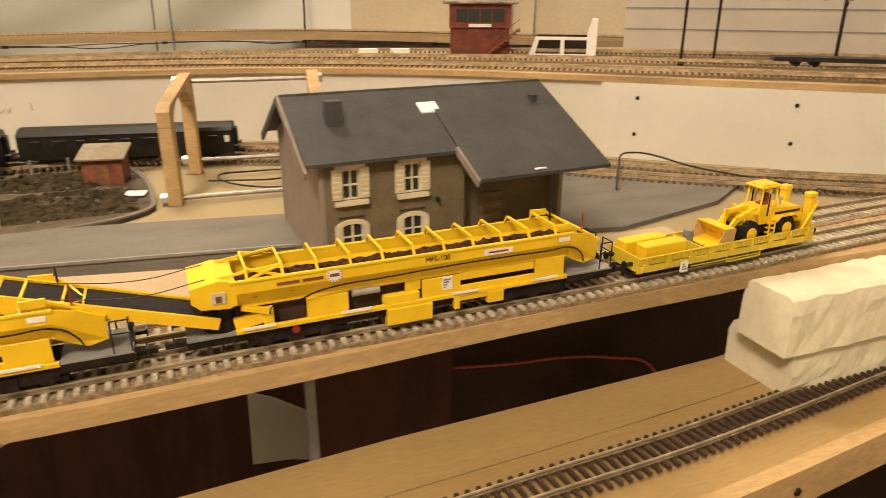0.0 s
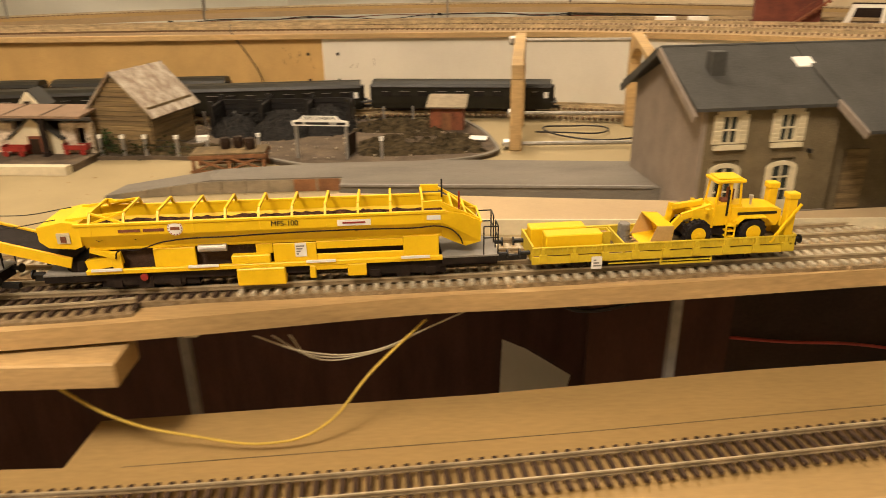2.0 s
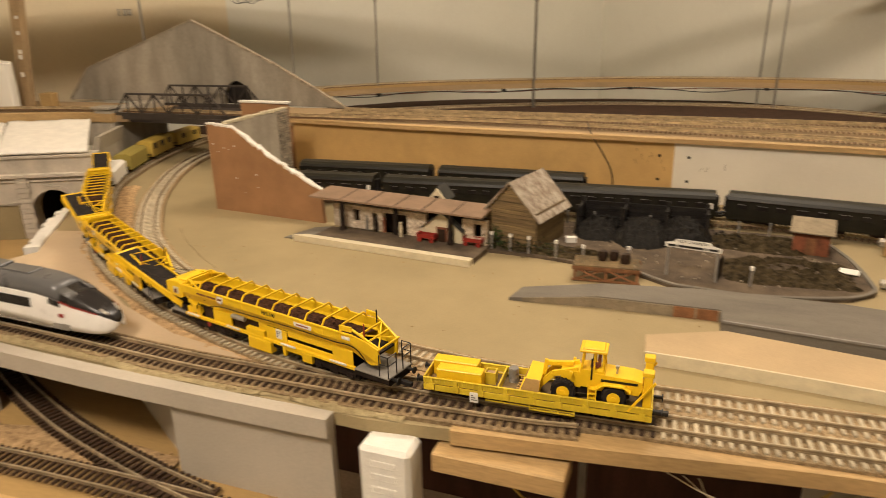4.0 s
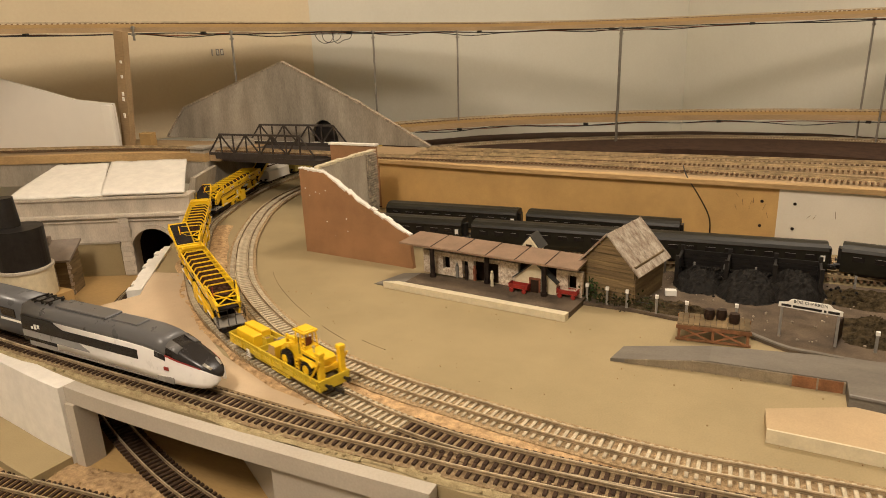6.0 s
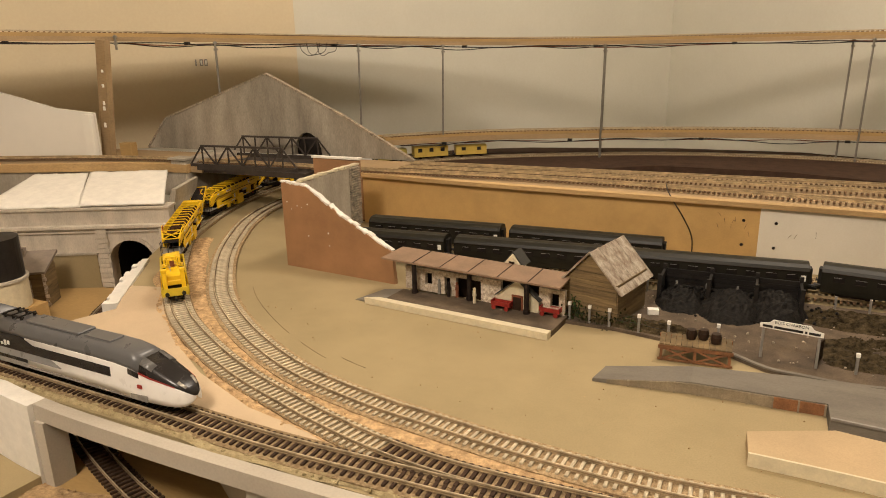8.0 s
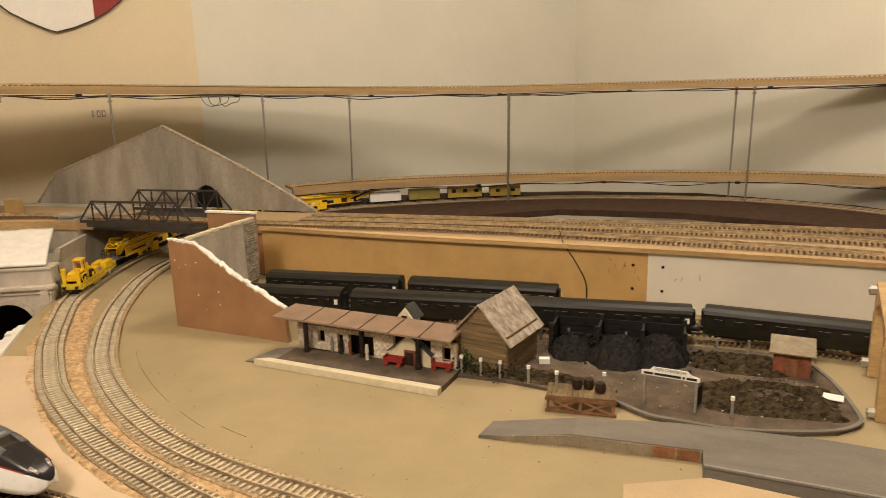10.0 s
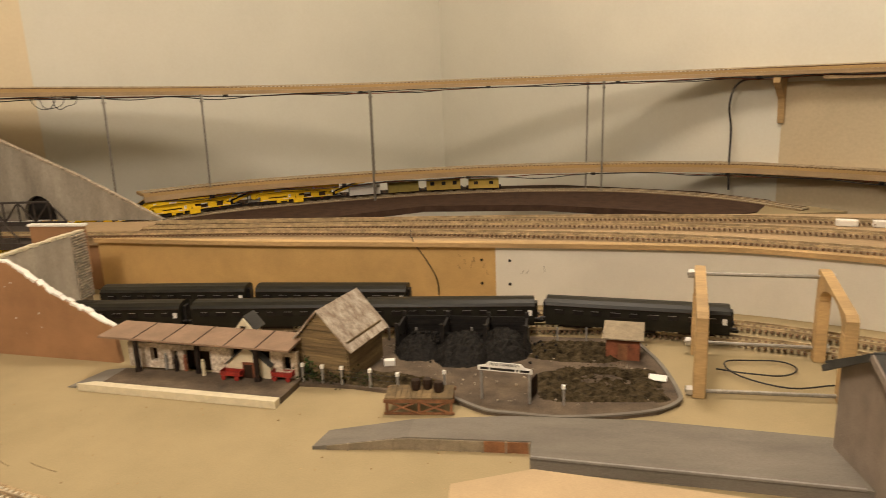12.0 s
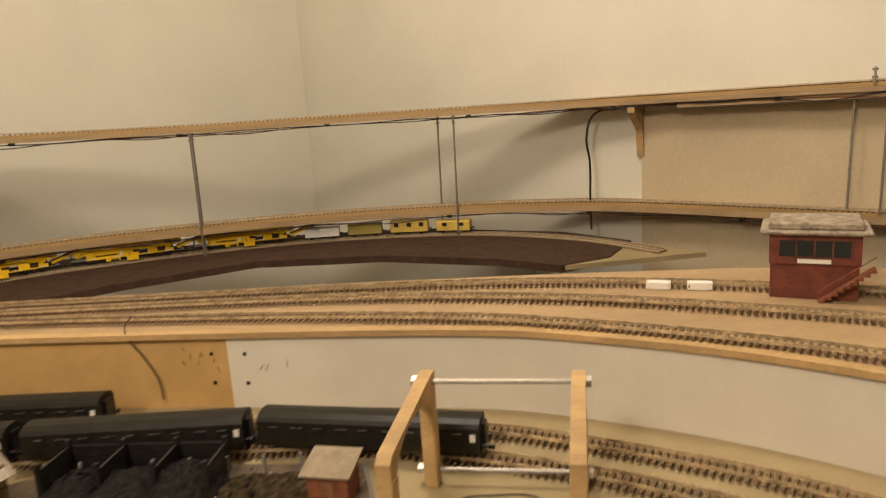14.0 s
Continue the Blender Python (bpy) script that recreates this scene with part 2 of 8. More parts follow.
def smooth_line(pts, step=0.01):
    """A curve through plan points, with even steps."""
    P = [Vector((*p, 0)[:3]) for p in pts]
    P = [2 * P[0] - P[1]] + P + [2 * P[-1] - P[-2]]
    fine = []
    for i in range(1, len(P) - 2):
        for k in range(24):
            t = k / 24
            a, b, c, d = P[i - 1], P[i], P[i + 1], P[i + 2]
            fine.append(0.5 * ((2 * b) + (c - a) * t + (2 * a - 5 * b + 4 * c - d) * t * t + (3 * b - a - 3 * c + d) * t ** 3))
    fine.append(P[-2])
    out, acc = [fine[0]], 0.0
    for p, q in zip(fine, fine[1:]):
        n = (q - p).length
        while acc + n >= step:
            f = (step - acc) / n
            p = p.lerp(q, f)
            out.append(p)
            n = (q - p).length
            acc = 0.0
        acc += n
    return out


def side_of(line, i):
    a, b = line[max(0, i - 1)], line[min(len(line) - 1, i + 1)]
    d = (b - a).normalized()
    return d, Vector((-d.y, d.x, 0))


def ribbon(bm, line, o0, o1, z0, z1):
    """A strip along a curve between two offsets to its left, from z0 to z1."""
    rings = []
    for i, p in enumerate(line):
        d, s = side_of(line, i)
        a, b = p + s * o0, p + s * o1
        rings.append([bm.verts.new((q.x, q.y, p.z + z)) for q, z in ((a, z0), (b, z0), (b, z1), (a, z1))])
    for r, t in zip(rings, rings[1:]):
        for k in range(4):
            bm.faces.new((r[k], r[(k + 1) % 4], t[(k + 1) % 4], t[k]))
    bm.faces.new(rings[0][::-1]), bm.faces.new(rings[-1])
    bmesh.ops.recalc_face_normals(bm, faces=bm.faces[:])


def mesh_of(name, bm, material, smooth=False):
    me = bpy.data.meshes.new(name)
    bm.to_mesh(me)
    bm.free()
    me.materials.append(material)
    if smooth:
        for p in me.polygons:
            p.use_smooth = True
    return me


def part(name, bm, material, parent, label="", smooth=False):
    ob = new(name, mesh_of(name, bm, material, smooth))
    if parent is not None:
        ob.parent = parent
    return tagged(ob, label)


def single(name, bm, material, label, category, kind="", group="", at=None, smooth=False):
    ob = new(name, mesh_of(name, bm, material, smooth))
    if at is not None:
        ob.matrix_world = at
    return tagged(ob, label, category, group, kind)


def thing(name, label, category, at=None, group="", kind=""):
    ob = new(name)
    ob.empty_display_size = 0.02
    if at is not None:
        ob.matrix_world = at
    return tagged(ob, label, category, group, kind)


def B(*boxes, bevel=0.0):
    bm = bmesh.new()
    for b in boxes:
        box(bm, *b, bevel=bevel)
    return bm


def tube(name, pts, r, material, parent=None, steps=0.01):
    """A round cable or pipe through points in space."""
    cu = bpy.data.curves.new(name, "CURVE")
    cu.dimensions, cu.bevel_depth, cu.bevel_resolution = "3D", r, 2
    sp = cu.splines.new("BEZIER")
    sp.bezier_points.add(len(pts) - 1)
    for q, p in zip(sp.bezier_points, pts):
        q.co = p
        q.handle_left_type = q.handle_right_type = "AUTO"
    cu.resolution_u = 6
    cu.materials.append(material)
    ob = new(name, cu)
    if parent is not None:
        ob.parent = parent
    return ob


# ---------------- the room ----------------
CORNER = Vector((-0.5, 2.65, 0))
UL, UR = Vector((-0.68, -0.733, 0)), Vector((0.8, -0.6, 0))
FLOOR_Z, CEIL_Z = -0.95, 1.45


def wall(name, p, d, out, length, material, label):
    bm = bmesh.new()
    q = p + d * length
    prism(bm, [(p.x, p.y), (q.x, q.y), (q.x + out.x * 0.1, q.y + out.y * 0.1), (p.x + out.x * 0.1, p.y + out.y * 0.1)], FLOOR_Z, CEIL_Z)
    return single(name, bm, material, label, "wall", "structure")


NEAR = CORNER + UL * 4.4 + UR * 4.4
wall("wall_left", CORNER, UL, -UR, 4.4, M_WALL, "plain off-white plastered room wall")
wall("wall_right", CORNER, UR, -UL, 4.4, M_WALL, "plain off-white plastered room wall in the corner")
wall("wall_behind", NEAR, -UR, UL, 4.4, M_WALL, "plain off-white room wall")
wall("wall_side", NEAR, -UL, UR, 4.4, M_WALL, "plain off-white room wall")
for nm, z0, z1, m in (("floor", FLOOR_Z - 0.1, FLOOR_Z, M_FLOOR), ("ceiling", CEIL_Z, CEIL_Z + 0.1, M_CEIL)):
    bm = bmesh.new()
    cs = [CORNER, CORNER + UR * 4.4, NEAR, CORNER + UL * 4.4]
    prism(bm, [(c.x, c.y) for c in cs], z0, z1)
    single(nm, bm, m, "dark wooden room floor" if nm == "floor" else "off-white painted ceiling", nm, "structure")
# the pendant lamps that light the room
for lx, ly, watts in LAMPS:
    lamp = thing("ceiling_lamp", "bare ceiling pendant lamp, lit", "lamp", pose(lx, ly, 0))
    bm = bmesh.new()
    cyl(bm, (0, 0, 1.36), (0, 0, 1.449), 0.012, n=12)
    part("socket", bm, M_CEIL, lamp)
# yellow paint on the upper part of the wall on the left
bm = bmesh.new()
pa, pb = CORNER + UL * 1.33, CORNER + UL * 4.3
o = Vector((0.733, -0.68, 0)) * 0.004
prism(bm, [(pa.x, pa.y), (pb.x, pb.y), (pb.x + o.x, pb.y + o.y), (pa.x + o.x, pa.y + o.y)], 0.05, CEIL_Z)
single("painted_panel", bm, M_WALLY, "yellow painted wall area", "wall panel", "structure")

# ---------------- decks ----------------
FASCIA = [(-0.80, 1.02), (-0.55, 1.0), (-0.17, 0.985), (0.12, 0.963), (0.257, 0.921), (0.352, 0.877), (0.449, 0.815), (0.6, 0.70), (0.8, 0.55), (1.06, 0.36)]
UP = 0.088
DECK = [(1.06, 0.36), (0.53, 0.417), (0.27, 0.402), (0.126, 0.389), (0.0, 0.381), (-0.167, 0.359), (-0.33, 0.338), (-0.74, 0.347), (-0.883, 0.366), (-1.25, 0.42),
        (-1.25, 0.47), (-0.9, 0.425), (-0.86, 0.53), (-1.0, 0.71), (-1.09, 0.86), (-1.22, 1.0), (-1.3, 1.3), (-1.2, 1.65), (-0.97, 1.88), (-0.8, 1.97),
        (-0.39, 2.07), (-0.07, 2.08), (0.29, 1.93), (0.55, 1.65), (0.257, 1.589), (0.145, 1.667), (-0.115, 1.76), (-0.41, 1.76), (-0.65, 1.60), (-0.86, 1.40),
        (-0.93, 1.2), (-0.86, 1.04)]
bm = bmesh.new()
prism(bm, DECK[1:] + FASCIA, -0.0098, 0.0)
single("baseboard", bm, M_DECK, "beige painted plywood baseboard of the model railway", "baseboard", "structure")


def closed_strip(name, line, o0, o1, z0, z1, material, label, category, kind="structure"):
    bm = bmesh.new()
    ribbon(bm, line, o0, o1, z0, z1)
    return single(name, bm, material, label, category, kind)


# brown roadbed of the return curve at the back, on the board
L1 = smooth_line([(1.1, 0.47), (0.6, 0.440), (0.43, 0.424), (0.33, 0.416), (0.15, 0.405), (0.0, 0.395), (-0.2, 0.385), (-0.33, 0.381), (-0.41, 0.389), (-0.478, 0.406), (-0.527, 0.422),
                  (-0.594, 0.446), (-0.668, 0.482), (-0.754, 0.534), (-0.822, 0.590), (-0.887, 0.651), (-0.955, 0.728), (-1.018, 0.808), (-1.065, 0.90), (-1.10, 0.985), (-1.13, 1.09),
                  (-1.145, 1.22), (-1.135, 1.36), (-1.10, 1.49), (-1.02, 1.62), (-0.86, 1.75), (-0.60, 1.88), (-0.36, 1.955), (-0.10, 1.975), (0.12, 1.94), (0.33, 1.82), (0.47, 1.66)], 0.0068)
L2 = smooth_line([(1.1, 0.50), (0.64, 0.488), (0.42, 0.462), (0.2, 0.442), (0.0, 0.430), (-0.142, 0.424), (-0.21, 0.421), (-0.3, 0.425), (-0.39, 0.437), (-0.459, 0.448), (-0.544, 0.471), (-0.62, 0.507), (-0.70, 0.558), (-0.775, 0.620), (-0.851, 0.706), (-0.905, 0.778), (-0.952, 0.853), (-0.994, 0.93), (-1.03, 1.03), (-1.045, 1.14), (-1.045, 1.25)], 0.0068)
L3 = smooth_line([(-0.19, 0.3755), (-0.225, 0.3705), (-0.32, 0.3645), (-0.40, 0.363), (-0.5, 0.362), (-0.63, 0.369), (-0.75, 0.374), (-0.89, 0.382), (-1.05, 0.40), (-1.24, 0.44)], 0.0068)
Y1 = smooth_line([(-0.80, 0.82), (-0.5, 0.845), (-0.1, 0.872), (0.02, 0.868), (0.12, 0.845), (0.21, 0.815), (0.29, 0.778), (0.38, 0.722), (0.55, 0.60), (0.72, 0.50)], 0.0068)
Y2 = smooth_line([(-0.78, 0.90), (-0.5, 0.918), (-0.2, 0.925), (0.0, 0.92), (0.123, 0.900), (0.217, 0.868), (0.332, 0.815), (0.41, 0.765), (0.58, 0.63), (0.75, 0.53)], 0.0068)
LA = smooth_line([(-1.1, 0.24), (-0.9, 0.262), (-0.69, 0.289), (-0.54, 0.298), (-0.4, 0.299), (-0.192, 0.301), (0.01, 0.315), (0.22, 0.336), (0.37, 0.350), (0.6, 0.385), (0.9, 0.44)], 0.0068)
LB = smooth_line([(-1.16, 0.862), (-1.112, 0.775), (-1.048, 0.652), (-0.93, 0.50), (-0.80, 0.415), (-0.66, 0.355), (-0.54, 0.322), (-0.45, 0.305)], 0.0068)
U1 = smooth_line([(-1.9, 0.80), (-1.4, 0.985), (-1.1, 1.02), (-0.776, 1.025), (-0.5, 1.04), (-0.2, 1.025), (0.06, 0.995), (0.2, 0.958), (0.35, 0.895), (0.5, 0.81), (0.8, 0.60), (1.05, 0.42)], 0.0068)
U2 = smooth_line([(-0.75, 1.07), (-0.4, 1.085), (-0.05, 1.085), (0.2, 1.05), (0.4, 0.98), (0.6, 0.88), (0.9, 0.68), (1.15, 0.5)], 0.0068)
U3 = smooth_line([(-0.75, 1.11), (-0.4, 1.125), (-0.05, 1.135), (0.22, 1.12), (0.45, 1.06), (0.7, 0.95), (1.0, 0.77), (1.3, 0.57)], 0.0068)


def track(name, line, z, sleeper_mat, label, near=None, bed=None, bed_w=0.022, span=0.03, dark=None):
    """Two rails on sleepers; the nearest sleepers are pieces of their own, the rest one joined strip."""
    t = thing(name, label, "track", pose(0, 0, z), kind="structure")
    if bed is not None:
        bm = bmesh.new()
        ribbon(bm, line, -bed_w, bed_w, 0.0, 0.0039)
        part("roadbed", bm, bed, t)
    for s in (-1, 1):
        bm = bmesh.new()
        ribbon(bm, line, s * 0.00825 - 0.0003, s * 0.00825 + 0.0003, 0.0058, 0.0076)
        ribbon(bm, line, s * 0.00825 - 0.0010, s * 0.00825 + 0.0010, 0.0055, 0.0061)
        rail = part("rail", bm, M_RAILB if sleeper_mat is M_SLEEP_B else M_RAILW, t)
        bm = bmesh.new()
        ribbon(bm, line, s * 0.00825 - 0.0005, s * 0.00825 + 0.0005, 0.0076, 0.0086)
        part("rail_head", bm, M_RAILB if sleeper_mat is M_SLEEP_B else M_RAIL, rail)
    me = mesh_of("sleeper", B((-0.0014, 0.0014, -span / 2, span / 2, 0.0, 0.0024), bevel=0.0004), sleeper_mat)
    me_dark = mesh_of("sleeper", B((-0.0016, 0.0016, -span / 2, span / 2, 0.0, 0.0024), bevel=0.0004), M_SLEEP_D)
    far = bmesh.new()
    count = 0
    for i, p in enumerate(line):
        d, s = side_of(line, i)
        a = math.atan2(d.y, d.x)
        if near and near(p) and count < 300:
            ob = new("sleeper", me_dark if dark and dark(p) else me)
            ob.parent = t
            ob.matrix_local = Matrix.Translation((p.x, p.y, 0.0032)) @ Matrix.Rotation(a + random.uniform(-0.02, 0.02), 4, "Z")
            count += 1
        else:
            vs = bmesh.ops.create_cube(far, size=1)["verts"]
            m = Matrix.Translation((p.x, p.y, 0.0044)) @ Matrix.Rotation(a, 4, "Z") @ Matrix.Diagonal((0.0028, span, 0.0024, 1))
            for v in vs:
                v.co = m @ v.co
    if len(far.verts):
        tagged(part("sleeper_row", far, sleeper_mat, t), kind="stuff")
    return t


# ---------------- upper deck ----------------
UPLINE = smooth_line(FASCIA, 0.02)
FAS2 = [(-1.9, 0.735), (-1.55, 0.86), (-1.3, 0.965), (-1.14, 0.985)]
BACKUP = [(1.5, 0.62), (1.0, 0.96), (0.75, 1.10), (0.45, 1.17), (0.2, 1.18), (-0.1, 1.18), (-0.5, 1.16), (-0.92, 1.15)]
bm = bmesh.new()
prism(bm, [(-0.92, 1.03)] + FASCIA[0:] + [(1.3, 0.36)] + BACKUP, UP - 0.012, UP)
single("upper_deck", bm, M_PLYD, "raised plywood deck carrying several tracks", "deck", "structure")
bm = bmesh.new()
prism(bm, FAS2 + [(-1.14, 1.14), (-1.5, 1.12), (-1.9, 1.0)], UP - 0.012, UP)
single("upper_deck_left", bm, M_PLYD, "raised plywood deck beside the bridge", "deck", "structure")
bm = bmesh.new()
ribbon(bm, UPLINE, -0.012, 0.002, UP - 0.0042, UP + 0.0022)
single("deck_edging", bm, M_PINE, "pine edging strip along the raised deck", "trim", "structure")


def panel(name, line, a, b, z0, z1, material, label, off=-0.004):
    bm = bmesh.new()
    ribbon(bm, line[a:b], off, 0.004, z0, z1)
    return single(name, bm, material, label, "panel", "structure")


seam = min(range(len(UPLINE)), key=lambda i: abs(UPLINE[i].x + 0.168))
seam2 = min(range(len(UPLINE)), key=lambda i: abs(UPLINE[i].x - 0.53))
panel("chipboard_panel", UPLINE, 0, seam + 1, 0.0, UP - 0.0046, M_CHIP, "orange hardboard panel under the raised deck")
panel("white_panel", UPLINE, seam, seam2 + 1, 0.0, UP - 0.0046, M_WHITE, "white screwed board under the raised deck", -0.006)
panel("white_panel", UPLINE, seam2, len(UPLINE), 0.0, UP - 0.0046, M_WHITE, "white screwed board under the raised deck", -0.014)

# ---------------- lower shelf ----------------
LOWZ = -0.08
bm = bmesh.new()
prism(bm, [(-1.4, 0.2), (-0.9, 0.232), (-0.6, 0.262), (-0.2, 0.268), (0.1, 0.285), (0.33, 0.306), (0.6, 0.345), (1.0, 0.40), (1.0, 0.52), (0.438, 0.432), (0.182, 0.414), (0.0, 0.395), (-0.09, 0.389),
           (-0.229, 0.379), (-0.232, 0.337), (-0.45, 0.338), (-0.6, 0.42), (-0.8, 0.52), (-0.95, 0.68), (-1.05, 0.84), (-1.3, 0.84), (-1.4, 0.6)], LOWZ - 0.014, LOWZ)
single("lower_shelf", bm, M_PLY, "bare plywood lower shelf with a track", "shelf", "structure")
FRONT = smooth_line([(-1.4, 0.19), (-0.9, 0.228), (-0.6, 0.258), (-0.2, 0.264), (0.1, 0.281), (0.33, 0.302), (0.6, 0.341), (1.0, 0.396)], 0.03)
closed_strip("shelf_edging", FRONT, -0.006, 0.004, LOWZ - 0.024, LOWZ + 0.003, M_PINE, "pine edging board with screws along the lower shelf", "trim")
# plank along the front of the baseboard
PLANK = smooth_line([(-0.27, 0.3455), (-0.167, 0.357), (-0.041, 0.3745), (0.037, 0.379), (0.126, 0.386), (0.269, 0.399), (0.398, 0.406), (0.55, 0.414), (1.06, 0.41)], 0.02)
closed_strip("front_plank", PLANK, -0.004, 0.012, -0.0095, 0.0015, M_PINE, "sawn pine plank along the front of the baseboard", "plank")
# added dark backings below, their colour standing in for the unlit space
single("underframe_panel", B((-1.40, 1.10, 1.38, 1.40, -0.949, -0.03)), M_REDB, "dark brown backing added for the gloom below the baseboard", "panel", "structure")
single("underframe_panel", B((0.362, 1.50, 0.815, 0.835, -0.949, -0.0099)), M_DARK, "near-black backing added for the gloom below the baseboard", "panel", "structure")

# ---------------- viaduct on the left ----------------
v = thing("viaduct_wall", "grey white board viaduct below the track", "retaining wall", kind="structure")
VL = smooth_line([(-1.25, 0.416), (-0.883, 0.363), (-0.74, 0.342), (-0.6, 0.3345), (-0.45, 0.333), (-0.345, 0.334)], 0.02)
bm = bmesh.new()
k1 = min(range(len(VL)), key=lambda i: abs(VL[i].x + 0.735))
k2 = min(range(len(VL)), key=lambda i: abs(VL[i].x + 0.49))
ribbon(bm, VL[k1:], -0.008, 0.004, -0.014, 0.0015)
part("capping", bm, M_GREYB, v)
bm = bmesh.new()
ribbon(bm, VL[:k1 + 1], -0.013, 0.004, LOWZ, 0.0015)
part("white_wall", bm, M_PLASTER, v)
bm = bmesh.new()
ribbon(bm, VL[k2:], -0.003, 0.004, LOWZ, -0.0142)
part("grey_wall", bm, M_GREYB, v)
part("pillar", B((-0.7345, -0.722, 0.330, 0.352, LOWZ, -0.0142)), M_GREYB, v)
bm = bmesh.new()
prism(bm, [(-0.49, 0.336), (-0.62, 0.415), (-0.62, 0.425), (-0.48, 0.342)], LOWZ, -0.0142)
part("wing_wall", bm, M_GREYB, v)

sp_ = single("styrofoam_post", B((-0.329, -0.291, 0.320, 0.345, -0.135, -0.009), bevel=0.003), M_POLY, "white ribbed styrofoam post below the baseboard", "post")
single("wood_block", B((-0.280, -0.190, 0.332, 0.362, -0.027, -0.0122), bevel=0.001), M_PINE, "short pine block under the plank", "block")

for k in range(11):
    part("rib", B((-0.319, -0.301, 0.3195, 0.3202, -0.128 + k * 0.0105, -0.123 + k * 0.0105), bevel=0.0006), M_POLY, sp_)

# foam blocks on the lower shelf
def foam(bm, x0, x1, y0, y1, h, seed):
    """A hand-cut slab with a lumpy skin."""
    n = 48
    sec = [(0, 0), (0, 0.25), (0, 0.5), (0, 0.75), (0.04, 0.95), (0.12, 1), (0.35, 1), (0.65, 1), (0.88, 1), (0.96, 0.95), (1, 0.7), (1, 0.35), (1, 0)]
    rows = []
    for i in range(n + 1):
        x = x0 + (x1 - x0) * i / n
        row = []
        for u, w in sec:
            k = noise.noise(Vector((x * 60, u * 4 + seed, w * 3))) + 0.5 * noise.noise(Vector((x * 180, u * 9, w * 9 + seed)))
            row.append(bm.verts.new((x, y0 + (y1 - y0) * u + 0.0016 * k, max(0.0, h * w + (0.0016 * k if w > 0 else 0)))))
        rows.append(row)
    for a, b in zip(rows, rows[1:]):
        for k in range(len(sec)):
            bm.faces.new((a[k], a[(k + 1) % len(sec)], b[(k + 1) % len(sec)], b[k]))
    bm.faces.new(rows[0]), bm.faces.new(rows[-1][::-1])
    bmesh.ops.recalc_face_normals(bm, faces=bm.faces[:])


bm = bmesh.new()
foam(bm, 0, 0.32, -0.008, 0.05, 0.0365, 1)
single("foam_block", bm, M_FOAM, "cream foam slab lying on the lower shelf", "foam block", at=pose(0.447, 0.378, LOWZ, 0, 0, 3))
bm = bmesh.new()
foam(bm, -0.014, 0.33, -0.012, 0.030, 0.0420, 2)
single("foam_block", bm, M_FOAM, "cream foam block on top of another slab", "foam block", at=pose(0.447, 0.378, LOWZ + 0.036, 0, 0, 2))



# olive ledge under the white viaduct wall
closed_strip("olive_ledge", VL[4:k1 + 1], -0.052, -0.0135, LOWZ, LOWZ + 0.010, M_DECK, "olive painted ledge below the white viaduct wall", "ledge")
# seam between the two boards of the lower shelf
SEAM = smooth_line([(-0.20, 0.336), (0.029, 0.352), (0.164, 0.364), (0.401, 0.387), (0.8, 0.44)], 0.02)
closed_strip("shelf_seam", SEAM, -0.0003, 0.0003, LOWZ, LOWZ + 0.0003, M_HUTW, "dark seam between two shelf boards", "seam")


def sand(name, line, o0, o1, x0, x1, label, seed=0, lumps=0, material=None):
    """Uneven glued sand beside a track."""
    pts = [p for p in range(len(line)) if x0 < line[p].x < x1 and line[p].y < 0.95]
    bm = bmesh.new()
    n = 7
    rows = []
    for i in pts:
        d, s = side_of(line, i)
        row = []
        for k in range(n + 1):
            f = k / n
            w0 = 0.006 * noise.noise(Vector((i * 0.11, seed, 3)))
            o = o0 + w0 + (o1 - o0) * f
            p = line[i] + s * o
            edge = min(1.0, 4 * min(f, 1 - f) + 0.0)
            z = 0.0006 + edge * (0.0022 + 0.0016 * noise.noise(Vector((p.x * 160, p.y * 160, seed))))
            row.append(bm.verts.new((p.x, p.y, max(z, 0.0003))))
        rows.append(row)
    for a, b in zip(rows, rows[1:]):
        for k in range(n):
            bm.faces.new((a[k], a[k + 1], b[k + 1], b[k]))
    rs = random.Random(seed)
    for _ in range(lumps):
        i = rs.choice(pts)
        d, s = side_of(line, i)
        p = line[i] + s * rs.uniform(o0, o1)
        r = rs.uniform(0.0006, 0.0017)
        bmesh.ops.create_icosphere(bm, subdivisions=1, radius=r, matrix=Matrix.Translation((p.x, p.y, 0.0026)))
    bmesh.ops.recalc_face_normals(bm, faces=bm.faces[:])
    return single(name, bm, material or M_SAND, label, "sand", kind="stuff")


sand("glued_sand", L1, -0.042, -0.012, -1.02, 0.7, "rough ochre sand glued between the two tracks", 3, 260)
sand("glued_sand", L1, 0.012, 0.024, -1.05, -0.45, "rough ochre sand glued beside the track", 5, 60)
sand("glued_sand", L1, 0.0085, 0.0165, -0.04, 0.7, "rough ochre sand glued along the front of the board", 9, 160)
sand("glued_sand", L3, 0.0135, 0.0235, -1.2, -0.30, "dull sandy scatter between the track and the viaduct edge", 13, 120, M_SANDG)
lowsand = sand("glued_sand", LA, 0.017, 0.050, -1.05, -0.50, "rough ochre sand beside the lower track", 17, 160)
lowsand.location.z = LOWZ
# thin pencil lines on the board
for o, a, b in ((-0.040, -0.80, -0.64), (-0.040, -0.62, -0.56), (-0.052, -0.56, -0.51)):
    idx = [i for i in range(len(L2)) if a < L2[i].x < b]
    ln = L2[idx[0]:idx[-1]]
    closed_strip("pencil_line", ln, o - 0.00028, o + 0.00028, 0.0, 0.0003, M_HUTW, "thin dark pencil line on the baseboard", "marking")

